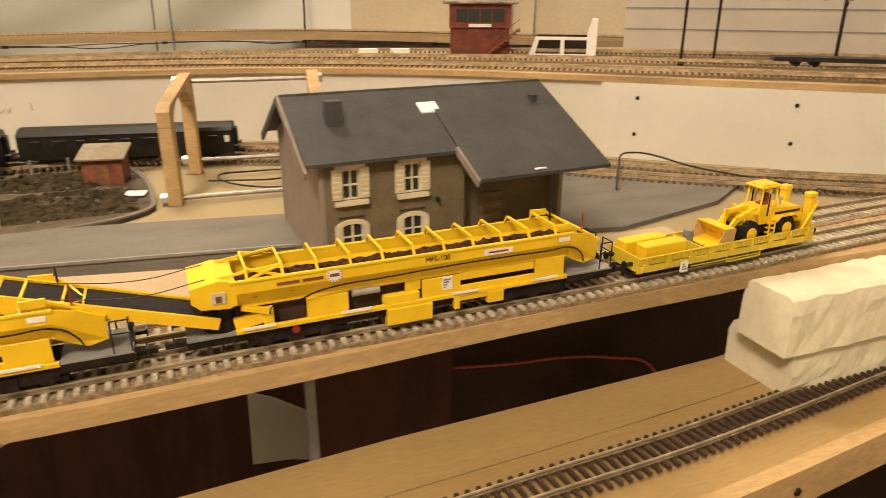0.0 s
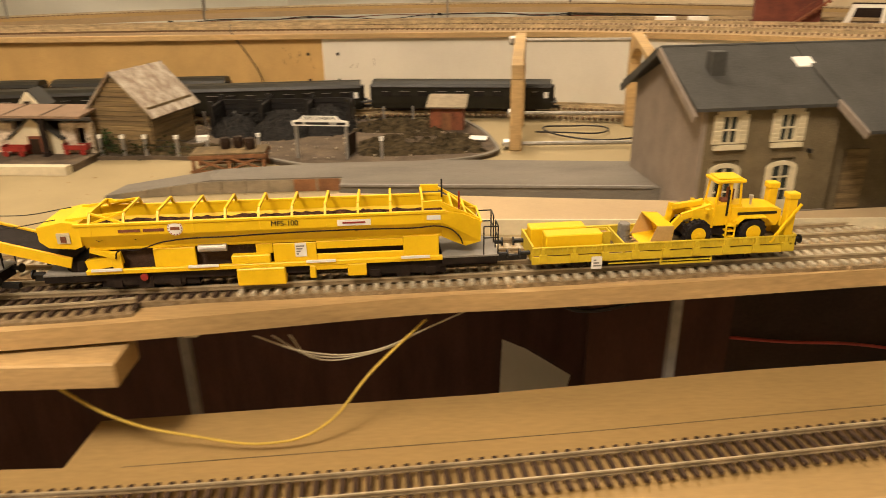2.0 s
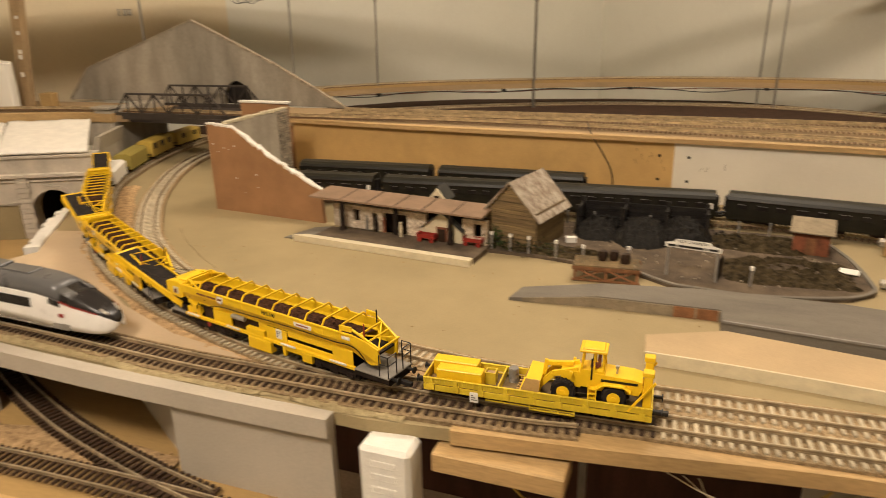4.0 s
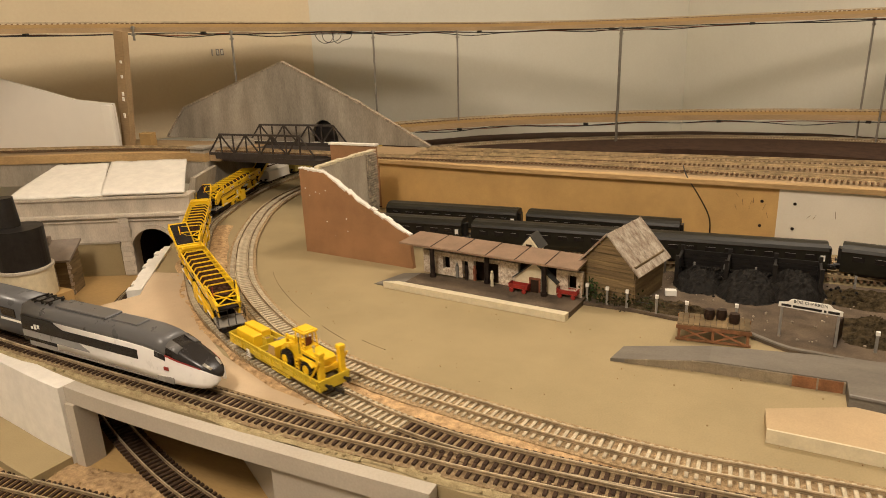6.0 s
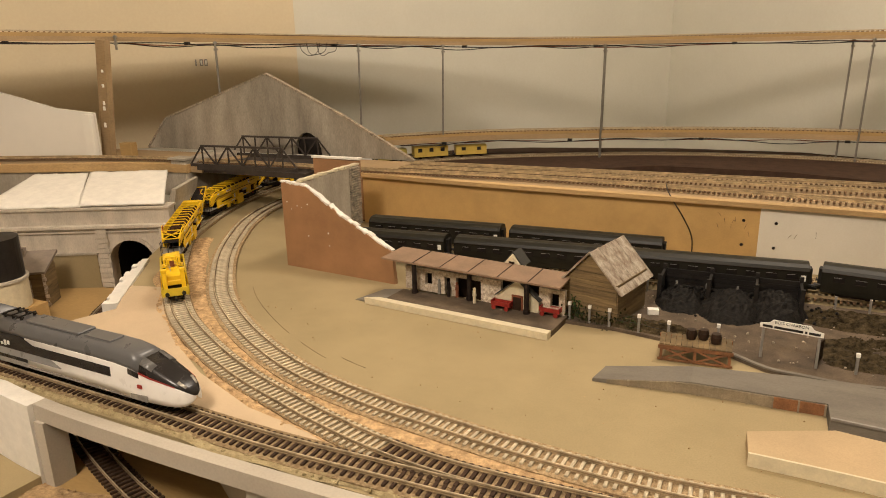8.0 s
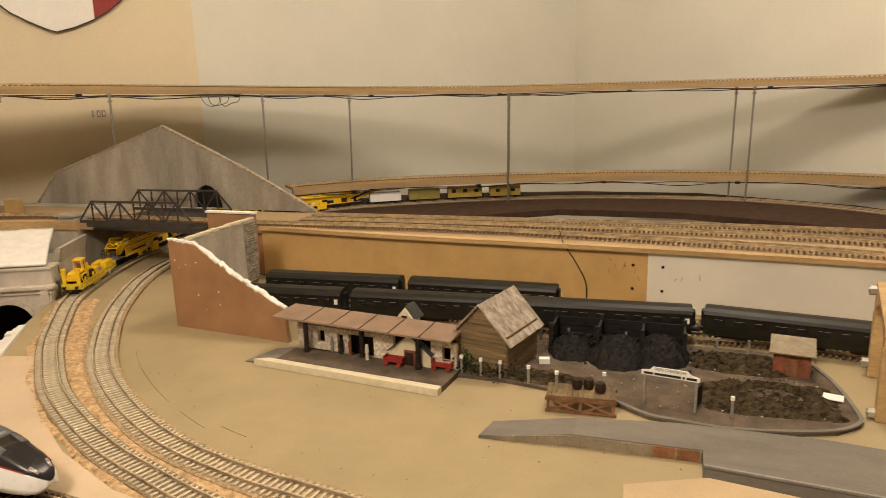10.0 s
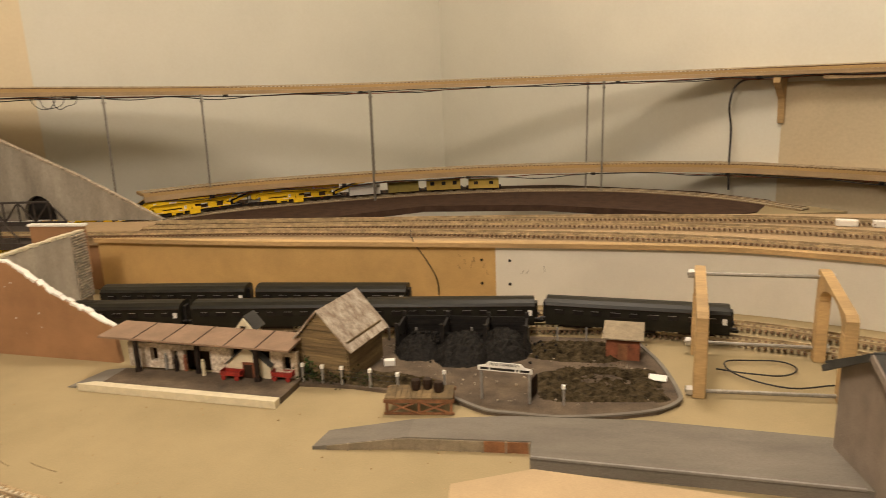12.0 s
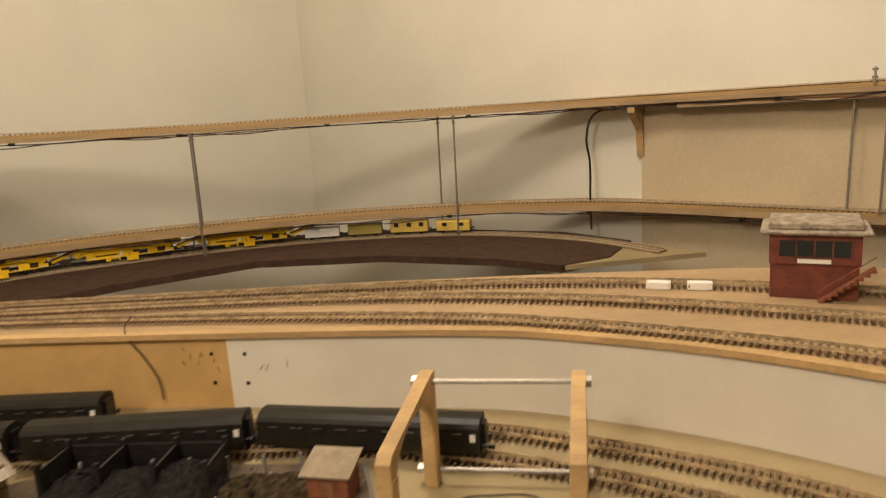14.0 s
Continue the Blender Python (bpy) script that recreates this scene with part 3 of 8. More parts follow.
# ---------------- the works train ----------------
def wheel_set(parent, x, r=0.0055, label=""):
    for y in (-0.0085, 0.0085):
        bm = bmesh.new()
        cyl(bm, (x, y - 0.0013, 0.0086 + r), (x, y + 0.0013, 0.0086 + r), r, n=16)
        part("wheel", bm, M_UNDER, parent)


def buffers(parent, x, sign, z=0.0205, m=M_BLACK):
    for y in (-0.010, 0.010):
        bm = bmesh.new()
        cyl(bm, (x, y, z), (x + sign * 0.006, y, z), 0.0014, n=8)
        cyl(bm, (x + sign * 0.006, y, z), (x + sign * 0.0068, y, z), 0.0028, n=10)
        part("buffer", bm, m, parent)
    part("coupling", B((min(x, x + sign * 0.011), max(x, x + sign * 0.011), -0.0015, 0.0015, 0.0125, 0.0155)), m, parent)


def letters(body, size, m, material, parent, name="lettering"):
    cu = bpy.data.curves.new(name, "FONT")
    cu.body, cu.size, cu.extrude = body, size, 0.0001
    cu.align_x, cu.align_y = "CENTER", "CENTER"
    cu.materials.append(material)
    ob = new(name, cu)
    ob.parent = parent
    ob.matrix_local = m
    return ob


def hopper_wagon():
    """A ballast hopper wagon with a slewing conveyor at its front (towards -x)."""
    t = thing("hopper_wagon", "bright yellow ballast hopper wagon with conveyor and dark load", "rail wagon", group="hopper wagons of the works train")
    # frame
    bm = B((-0.131, 0.131, -0.0125, 0.0125, 0.0155, 0.0195), (-0.100, -0.045, -0.011, 0.011, 0.011, 0.0155), (0.045, 0.100, -0.011, 0.011, 0.011, 0.0155), (0.098, 0.131, -0.0145, 0.0145, 0.0175, 0.0215))
    part("underframe", bm, M_UNDER, t)
    part("end_floor", B((0.098, 0.1315, -0.015, 0.015, 0.0216, 0.0226)), M_GREY, t, "grey end platform")
    part("end_floor", B((-0.131, -0.1, -0.013, 0.013, 0.0196, 0.0206)), M_GREY, t, "grey end platform")
    for x in (-0.091, -0.058, 0.058, 0.091):
        wheel_set(t, x)
    for x in (-0.0745, 0.0745):
        for y in (-0.0112, 0.0112):
            bm = B((x - 0.022, x + 0.022, y - 0.0012, y + 0.0012, 0.0125, 0.0165), (x - 0.004, x + 0.004, y - 0.0018, y + 0.0018, 0.0105, 0.0175))
            for q in (-0.0165, 0.0165):
                box(bm, x + q - 0.003, x + q + 0.003, y - 0.002, y + 0.002, 0.0115, 0.0155)
            part("bogie_frame", bm, M_UNDER, t)
    for x in (-0.0745, 0.05):
        for y in (-0.0142, 0.0142):
            bm = bmesh.new()
            cyl(bm, (x, y - 0.0006, 0.0178), (x, y + 0.0006, 0.0178), 0.0022, n=12)
            part("brake_wheel", bm, M_RED, t, "small dark red hand wheel")
    # sills
    for s in (-1, 1):
        y0, y1 = sorted((s * 0.0125, s * 0.0152))
        bm = B((-0.106, 0.098, y0, y1, 0.0205, 0.0232), bevel=0.0003)
        part("sill", bm, M_YEL, t)
        bm = B((-0.022, 0.006, *sorted((s * 0.009, s * 0.0158)), 0.0098, 0.0205), bevel=0.0006)
        part("equipment_box", bm, M_YEL, t)
        bm = B((-0.024, -0.002, *sorted((s * 0.0105, s * 0.015)), 0.0232, 0.0285), bevel=0.0004)
        part("equipment_box", bm, M_YEL, t)
        bm = B((0.042, 0.053, *sorted((s * 0.011, s * 0.0155)), 0.0132, 0.0205), (0.020, 0.0235, *sorted((s * 0.0125, s * 0.0155)), 0.0128, 0.0205), (0.0235, 0.042, *sorted((s * 0.0125, s * 0.0148)), 0.0175, 0.0205), bevel=0.0003)
        part("equipment_box", bm, M_YEL, t)
        for x in (-0.094, -0.040, 0.027, 0.082):
            part("step_light", B((x - 0.0085, x + 0.0085, *sorted((s * 0.0152, s * 0.0162)), 0.0228, 0.0242)), M_LOGOW, t, "white strip on the sill")
        bm = bmesh.new()
        cyl(bm, (-0.042, s * 0.0132, 0.0335), (-0.026, s * 0.0132, 0.0335), 0.0022, n=14)
        part("air_tank", bm, M_SILVER, t, "dull silver air tank", smooth=False)
        # lower panels between sill and hopper
        for x0, x1, ya, yb, z0, z1 in ((-0.091, -0.0855, 0.0118, 0.0138, 0.0232, 0.0335), (-0.0675, -0.0440, 0.0118, 0.0138, 0.0232, 0.0345), (-0.100, 0.098, 0.0108, 0.0126, 0.0345, 0.0375), (-0.010, -0.0005, 0.0112, 0.0126, 0.0285, 0.0345), (0.0, 0.0245, 0.0127, 0.0138, 0.0232, 0.0345), (0.0245, 0.075, 0.0112, 0.0128, 0.0298, 0.0345),
                                       (0.0245, 0.075, 0.0118, 0.0132, 0.0232, 0.0268), (0.075, 0.096, 0.0127, 0.0140, 0.0232, 0.036)):
            part("side_panel", B((x0, x1, *sorted((s * ya, s * yb)), z0, z1), bevel=0.0003), M_YEL, t)
        part("recess_panel", B((-0.105, 0.09, *sorted((s * 0.0070, s * 0.0085)), 0.0205, 0.036)), M_BROWN, t, "dark brown recess behind the frame")
        part("placard", B((0.0125, 0.0190, *sorted((s * 0.0136, s * 0.0142)), 0.0262, 0.0345)), M_LOGOW, t, "white data placard")
        bm = bmesh.new()
        for i in range(4):
            box(bm, 0.0132, 0.0132 + 0.0012 * (i + 1), *sorted((s * 0.0142, s * 0.0144)), 0.0275 + i * 0.0016, 0.0283 + i * 0.0016)
        part("placard_print", bm, M_GREY, t)
        # hopper side: leans outward, with a rim
        bm = bmesh.new()
        extrude(bm, [(s * 0.0128, 0.0365), (s * 0.0168, 0.0445), (s * 0.0168, 0.0505), (s * 0.0160, 0.0505), (s * 0.0160, 0.0448), (s * 0.0118, 0.0365)], "x", -0.104, 0.098)
        part("hopper_side", bm, M_YEL, t)
        part("rim", B((-0.107, 0.100, *sorted((s * 0.0158, s * 0.0174)), 0.0502, 0.0520), bevel=0.0003), M_YEL, t)
        # tapered rear of the side
        bm = bmesh.new()
        v = [bm.verts.new(c) for c in ((0.098, s * 0.0128, 0.0345), (0.098, s * 0.0168, 0.0445), (0.098, s * 0.0168, 0.0515), (0.110, s * 0.0150, 0.0485), (0.121, s * 0.0130, 0.0430), (0.121, s * 0.0115, 0.030), (0.112, s * 0.0115, 0.0275), (0.104, s * 0.0118, 0.031))]
        f = bm.faces.new(v)
        r = bmesh.ops.extrude_face_region(bm, geom=[f])
        for q in r["geom"]:
            if isinstance(q, bmesh.types.BMVert):
                q.co.y -= s * 0.0012
        bmesh.ops.recalc_face_normals(bm, faces=bm.faces[:])
        part("tail_plate", bm, M_YEL, t)
        # ribs up the side and hose along it
        for k in range(11):
            x = -0.098 + k * 0.0185
            bm = bmesh.new()
            obox(bm, (x, s * 0.01665, 0.045), (x, s * 0.01665, 0.0515), 0.0010, 0.0008)
            part("rib", bm, M_YEL, t)
        tube("hose", [(-0.088, s * 0.0150, 0.0300), (-0.086, s * 0.0158, 0.0345), (-0.075, s * 0.0160, 0.0350), (-0.060, s * 0.0165, 0.0395), (-0.02, s * 0.0172, 0.0415), (0.03, s * 0.0172, 0.0425), (0.08, s * 0.0172, 0.0420), (0.101, s * 0.0162, 0.0410), (0.108, s * 0.0155, 0.0350), (0.110, s * 0.0140, 0.0300)], 0.00042, M_UNDER, t)
        # emblem, nameplates
        bm = bmesh.new()
        cyl(bm, (-0.0520, s * 0.0166, 0.0475), (-0.0520, s * 0.0172, 0.0475), 0.0042, n=20)
        part("emblem", bm, M_LOGOW, t, "round white emblem")
        bm = bmesh.new()
        cyl(bm, (-0.0520, s * 0.0172, 0.0475), (-0.0520, s * 0.0174, 0.0475), 0.0032, n=20)
        part("emblem_field", bm, M_LOGOW, t)
        part("emblem_bar", B((-0.0546, -0.0494, *sorted((s * 0.0174, s * 0.0175)), 0.0466, 0.0484)), M_RUST, t, "dark printed bar")
        for i in range(14):
            a = 2 * math.pi * i / 14
            x, z = -0.0520 + 0.0037 * math.cos(a), 0.0475 + 0.0037 * math.sin(a)
            part("emblem_dot", B((x - 0.0003, x + 0.0003, *sorted((s * 0.0172, s * 0.0173)), z - 0.0003, z + 0.0003)), M_RED, t)
        part("nameplate", B((-0.083, -0.071, *sorted((s * 0.0169, s * 0.0172)), 0.0462, 0.0478), (-0.0695, -0.058, *sorted((s * 0.0169, s * 0.0172)), 0.0462, 0.0478)), M_RUST, t, "dark brown printed stripe")
        part("nameplate", B((0.038, 0.057, *sorted((s * 0.0169, s * 0.0172)), 0.0450, 0.0485)), M_LOGOW, t, "pale printed plate")
        part("nameplate_print", B((0.041, 0.054, *sorted((s * 0.0172, s * 0.0174)), 0.0463, 0.0473)), M_RED, t)
        part("nameplate", B((0.089, 0.097, *sorted((s * 0.0169, s * 0.0172)), 0.0465, 0.0492)), M_LOGOW, t, "pale printed plate")
        letters("MFS-100", 0.0044, pose(0.0085, s * 0.0172, 0.0478, 90, 0, 0 if s < 0 else 180), M_BLACK, t)
    # hoops over the load
    for k in range(11):
        x = -0.098 + k * 0.0185
        bm = bmesh.new()
        pts = [(x, -0.0166, 0.0515), (x, -0.0128, 0.0565), (x, 0.0128, 0.0565), (x, 0.0166, 0.0515)]
        for a, b in zip(pts, pts[1:]):
            obox(bm, a, b, 0.0013, 0.0013, up=(1, 0, 0))
        part("hoop", bm, M_YEL, t)
    def bar(a, b, w, h=0.0012):
        bm = bmesh.new()
        obox(bm, a, b, w, h)
        part("end_bar", bm, M_YEL, t)
    for s in (-1, 1):
        bar((-0.112, s * 0.012, 0.053), (-0.0795, s * 0.0130, 0.0565), 0.0012)
        bar((-0.098, s * 0.0166, 0.0515), (-0.0795, s * 0.0130, 0.0565), 0.0012)
        bar((-0.0795, s * 0.0166, 0.0515), (-0.098, s * 0.0130, 0.0565), 0.0012)
        bar((0.098, s * 0.0150, 0.0555), (0.121, s * 0.0110, 0.0430), 0.0014, 0.0014)
        bar((0.087, s * 0.0166, 0.0555), (0.098, s * 0.0155, 0.0555), 0.0014, 0.0040)
    for x, z in ((0.104, 0.0520), (0.112, 0.0480), (0.121, 0.0430)):
        bar((x, -0.0140, z), (x, 0.0140, z), 0.0012)
    bar((0.104, -0.0140, 0.0520), (0.121, 0.0120, 0.0430), 0.001, 0.001)
    bar((0.104, 0.0140, 0.0520), (0.121, -0.0120, 0.0430), 0.001, 0.001)
    # load: lumpy surface
    bm = bmesh.new()
    bmesh.ops.create_grid(bm, x_segments=60, y_segments=10, size=0.5)
    for v in bm.verts:
        v.co = Vector((v.co.x * 0.205 - 0.003, v.co.y * 0.031, 0.0462 - 0.004 * (2 * v.co.y) ** 2 + 0.0022 * noise.noise(Vector((v.co.x * 70, v.co.y * 12, 0)))))
    part("load", bm, M_BALL, t, "dark brown ballast load")
    part("floor_belt", B((-0.100, 0.118, -0.0115, 0.0115, 0.0360, 0.0375)), M_BELT, t)
    # head with a small cab at the front
    bm = bmesh.new()
    extrude(bm, [(-0.1265, 0.0425), (-0.122, 0.0385), (-0.108, 0.0372), (-0.104, 0.0385), (-0.104, 0.0520), (-0.113, 0.0530), (-0.1265, 0.0505)], "y", -0.0165, 0.0165)
    part("head", bm, M_YEL, t)
    for s in (-1, 1):
        part("head_window", B((-0.1165, -0.1095, *sorted((s * 0.0165, s * 0.0172)), 0.0410, 0.0470)), M_CREAM, t, "pale panel on the head")
        part("head_window", B((-0.1145, -0.1115, *sorted((s * 0.0172, s * 0.0176)), 0.0418, 0.0452)), M_RUST, t)
        bm = bmesh.new()
        obox(bm, (-0.102, s * 0.012, 0.0350), (-0.088, s * 0.0135, 0.0310), 0.003, 0.003)
        obox(bm, (-0.106, s * 0.010, 0.0250), (-0.086, s * 0.012, 0.0285), 0.004, 0.006)
        part("slewing_arm", bm, M_YEL, t)
    bm = bmesh.new()
    cyl(bm, (-0.112, 0, 0.0206), (-0.112, 0, 0.0270), 0.010, n=20)
    part("turntable", bm, M_UNDER, t)
    # conveyor
    a, b = Vector((-0.114, 0, 0.0275)), Vector((-0.212, 0, 0.0580))
    for s in (-1, 1):
        bm = bmesh.new()
        obox(bm, a + Vector((0, s * 0.0122, 0)), b + Vector((0, s * 0.0122, 0)), 0.0012, 0.0060, bevel=0.0002)
        side = part("conveyor_side", bm, M_YEL, t)
    bm = bmesh.new()
    obox(bm, a + Vector((0, 0, 0.0008)), b + Vector((0, 0, 0.0008)), 0.0232, 0.002)
    part("conveyor_belt", bm, M_BELT, t, "black rubber conveyor belt")
    bm = bmesh.new()
    cyl(bm, b + Vector((0, -0.0130, 0)), b + Vector((0, 0.0130, 0)), 0.0024, n=12)
    part("end_roller", bm, M_YEL, t)
    for s in (-1, 1):
        bm = bmesh.new()
        obox(bm, (-0.192, s * 0.0136, 0.0480), (-0.212, s * 0.0136, 0.0545), 0.0012, 0.0035)
        cyl(bm, (-0.184, s * 0.0126, 0.0495), (-0.184, s * 0.0142, 0.0495), 0.0018, n=8)
        part("conveyor_bracket", bm, M_YEL, t)
        tube("stay_cable", [(-0.118, s * 0.011, 0.0530), (-0.150, s * 0.011, 0.0490), (-0.194, s * 0.0102, 0.0545)], 0.00028, M_BLACK, t)
    # railings on the rear platform
    for s in (-1, 1):
        bm = bmesh.new()
        for x in (0.1225, 0.1310):
            cyl(bm, (x, s * 0.0145, 0.0226), (x, s * 0.0145, 0.0400), 0.00045, n=6)
        for z in (0.0330, 0.0400):
            cyl(bm, (0.1225, s * 0.0145, z), (0.1310, s * 0.0145, z), 0.00045, n=6)
        for z in (0.0330, 0.0400):
            cyl(bm, (0.1310, s * 0.0145, z), (0.1310, s * 0.0040, z), 0.00045, n=6)
        cyl(bm, (0.1310, s * 0.0040, 0.0226), (0.1310, s * 0.0040, 0.0400), 0.00045, n=6)
        part("railing", bm, M_BLACK, t, "thin black end railing")
    for x, y, m in ((0.100, 0.013, M_BLACK), (0.108, -0.0125, M_RED)):
        bm = bmesh.new()
        cyl(bm, (x, y, 0.050), (x, y, 0.0615), 0.0006, n=6)
        part("marker_lamp", bm, m, t)
    buffers(t, 0.131, 1), buffers(t, -0.131, -1)
    return t


def flat_wagon():
    t = thing("flat_wagon", "lime yellow low-sided flat wagon with racks and ramps", "rail wagon")
    part("underframe", B((-0.080, 0.080, -0.010, 0.010, 0.0125, 0.0170)), M_UNDER, t)
    for x in (-0.052, 0.048):
        wheel_set(t, x, 0.0054)
        for y in (-0.0112, 0.0112):
            part("axle_box", B((x - 0.005, x + 0.005, y - 0.0012, y + 0.0012, 0.011, 0.0165), (x - 0.010, x + 0.010, y - 0.0008, y + 0.0008, 0.0155, 0.0165)), M_UNDER, t)
    part("floor", B((-0.0815, 0.0815, -0.0150, 0.0150, 0.0170, 0.0188)), M_HUTW, t, "worn brown plank floor")
    for s in (-1, 1):
        part("sole_bar", B((-0.0825, 0.0825, *sorted((s * 0.0150, s * 0.0162)), 0.0150, 0.0195)), M_YELG, t)
        part("side_board", B((-0.0825, 0.0825, *sorted((s * 0.0152, s * 0.0160)), 0.0205, 0.0250)), M_YELG, t)
        part("top_rail", B((-0.0825, 0.0825, *sorted((s * 0.0150, s * 0.0168)), 0.0250, 0.0256)), M_YELG, t)
        bm = bmesh.new()
        for k in range(56):
            x = -0.0815 + k * 0.00296
            box(bm, x - 0.00055, x + 0.00055, *sorted((s * 0.0160, s * 0.0166)), 0.0222, 0.0250)
        tagged(part("slat_row", bm, M_YELG, t), kind="stuff")
        for k in range(9):
            x = -0.076 + k * 0.019
            part("stanchion", B((x - 0.0022, x + 0.0022, *sorted((s * 0.0158, s * 0.0174)), 0.0162, 0.0212), (x - 0.001, x + 0.001, *sorted((s * 0.0158, s * 0.0172)), 0.0212, 0.0250)), M_YELG, t)
        bm = bmesh.new()
        for x in (-0.002, 0.030):
            obox(bm, (x, s * 0.0150, 0.0160), (x, s * 0.0150, 0.0105), 0.001, 0.001)
        obox(bm, (-0.002, s * 0.0150, 0.0108), (0.030, s * 0.0150, 0.0108), 0.001, 0.001)
        obox(bm, (-0.035, s * 0.0150, 0.0128), (0.030, s * 0.0150, 0.0128), 0.0008, 0.0008)
        part("brake_rod", bm, M_YELG, t)
        part("placard", B((-0.0462, -0.0398, *sorted((s * 0.0166, s * 0.0176)), 0.0108, 0.0185)), M_LOGOW, t, "white data placard")
        bm = bmesh.new()
        for i in range(3):
            box(bm, -0.0450, -0.0450 + 0.0016 * (3 - i), *sorted((s * 0.0176, s * 0.0178)), 0.0125 + i * 0.0018, 0.0133 + i * 0.0018)
        part("placard_print", bm, M_GREY, t)
    for x in (-0.0825, 0.0813):
        part("end_board", B((x, x + 0.0012, -0.0155, 0.0155, 0.0160, 0.0262)), M_YELG, t)
    part("cross_board", B((-0.0262, -0.0250, -0.0150, 0.0150, 0.0188, 0.0250)), M_YELG, t)
    # upright ramps at the rear
    for s in (-1, 1):
        bm = B((0.0755, 0.0812, s * 0.0112 - 0.0028, s * 0.0112 + 0.0028, 0.0170, 0.0478), (0.0746, 0.0820, s * 0.0112 - 0.0033, s * 0.0112 + 0.0033, 0.0478, 0.0515), bevel=0.0005)
        part("ramp", bm, M_YEL, t, "upright yellow folding ramp")
        bm = bmesh.new()
        obox(bm, (0.0660, s * 0.0160, 0.0215), (0.0830, s * 0.0150, 0.0450), 0.0014, 0.0014)
        part("ramp_strut", bm, M_YEL, t)
    buffers(t, -0.0825, -1), buffers(t, 0.0825, 1)
    return t


def wheel_loader():
    """Stands with its bucket towards -x; z = 0 is the ground under its wheels."""
    t = thing("wheel_loader", "yellow wheel loader standing on the flat wagon", "wheel loader")
    for x in (-0.0175, 0.0175):
        for s in (-1, 1):
            bm = bmesh.new()
            cyl(bm, (x, s * 0.0075, 0.0085), (x, s * 0.0130, 0.0085), 0.0085, n=24)
            bmesh.ops.bevel(bm, geom=[e for e in bm.edges if abs(e.verts[0].co.y - e.verts[1].co.y) < 1e-5], offset=0.0010, segments=1, affect="EDGES")
            for k in range(18):
                a = k * math.tau / 18
                c = Vector((x + 0.0084 * math.cos(a), 0, 0.0085 + 0.0084 * math.sin(a)))
                obox(bm, (c.x, s * 0.0080, c.z), (c.x, s * 0.0126, c.z), 0.0010, 0.0010)
            tyre = part("wheel", bm, M_BELT, t, "black rubber tyre")
            bm = bmesh.new()
            cyl(bm, (x, s * 0.0126, 0.0085), (x, s * 0.0135, 0.0085), 0.0046, n=18)
            cyl(bm, (x, s * 0.0135, 0.0085), (x, s * 0.0141, 0.0085), 0.0018, n=10)
            part("rim", bm, M_YEL, tyre, "yellow wheel rim")
    bm = B((-0.024, 0.028, -0.0060, 0.0060, 0.0060, 0.0120))
    part("chassis", bm, M_UNDER, t)
    bm = bmesh.new()
    extrude(bm, [(0.004, 0.0110), (0.034, 0.0110), (0.036, 0.0150), (0.036, 0.0210), (0.030, 0.0225), (0.004, 0.0235)], "y", -0.0088, 0.0088)
    part("engine_hood", bm, M_YEL, t)
    for s in (-1, 1):
        part("hood_stripe", B((0.008, 0.033, *sorted((s * 0.0088, s * 0.0092)), 0.0185, 0.0202)), M_BLACK, t, "black stripe on the hood")
        bm = bmesh.new()
        extrude(bm, [(0.006, 0.0150), (0.010, 0.0185), (0.024, 0.0185), (0.029, 0.0150), (0.029, 0.0142), (0.024, 0.0176), (0.010, 0.0176), (0.006, 0.0142)], "y", *sorted((s * 0.0085, s * 0.0138)))
        part("mudguard", bm, M_YEL, t)
        bm = bmesh.new()
        for z in (0.006, 0.0095, 0.013):
            box(bm, 0.0, 0.005, *sorted((s * 0.0085, s * 0.0130)), z, z + 0.0008)
        for x in (-0.0004, 0.005):
            box(bm, x, x + 0.0008, *sorted((s * 0.0120, s * 0.0130)), 0.005, 0.0165)
        part("ladder", bm, M_YEL, t)
        bm = bmesh.new()
        obox(bm, (-0.008, s * 0.0055, 0.0235), (-0.026, s * 0.0055, 0.0180), 0.0022, 0.0040)
        obox(bm, (-0.026, s * 0.0055, 0.0180), (-0.0365, s * 0.0055, 0.0060), 0.0022, 0.0040)
        part("lift_arm", bm, M_YEL, t)
        bm = bmesh.new()
        cyl(bm, (-0.010, s * 0.0030, 0.0140), (-0.026, s * 0.0040, 0.0155), 0.0010, n=8)
        part("cylinder", bm, M_SILVER, t)
        part("headlamp", B((-0.0135, -0.0115, s * 0.0105 - 0.0012, s * 0.0105 + 0.0012, 0.0215, 0.0240)), M_YEL, t)
    bm = bmesh.new()
    obox(bm, (-0.012, 0, 0.0250), (-0.031, 0, 0.0230), 0.0030, 0.0030)
    obox(bm, (-0.031, 0, 0.0255), (-0.033, 0, 0.0120), 0.0020, 0.0030)
    box(bm, -0.020, -0.006, -0.0070, 0.0070, 0.0105, 0.0225)
    part("front_frame", bm, M_YEL, t)
    # bucket
    bm = bmesh.new()
    extrude(bm, [(-0.0335, 0.0150), (-0.0345, 0.0020), (-0.0500, 0.0006), (-0.0500, 0.0014), (-0.0355, 0.0032), (-0.0372, 0.0090), (-0.0440, 0.0150), (-0.0440, 0.0158)], "y", -0.0135, 0.0135)
    b = part("bucket", bm, M_YEL, t, "worn yellow loader bucket with brown inside")
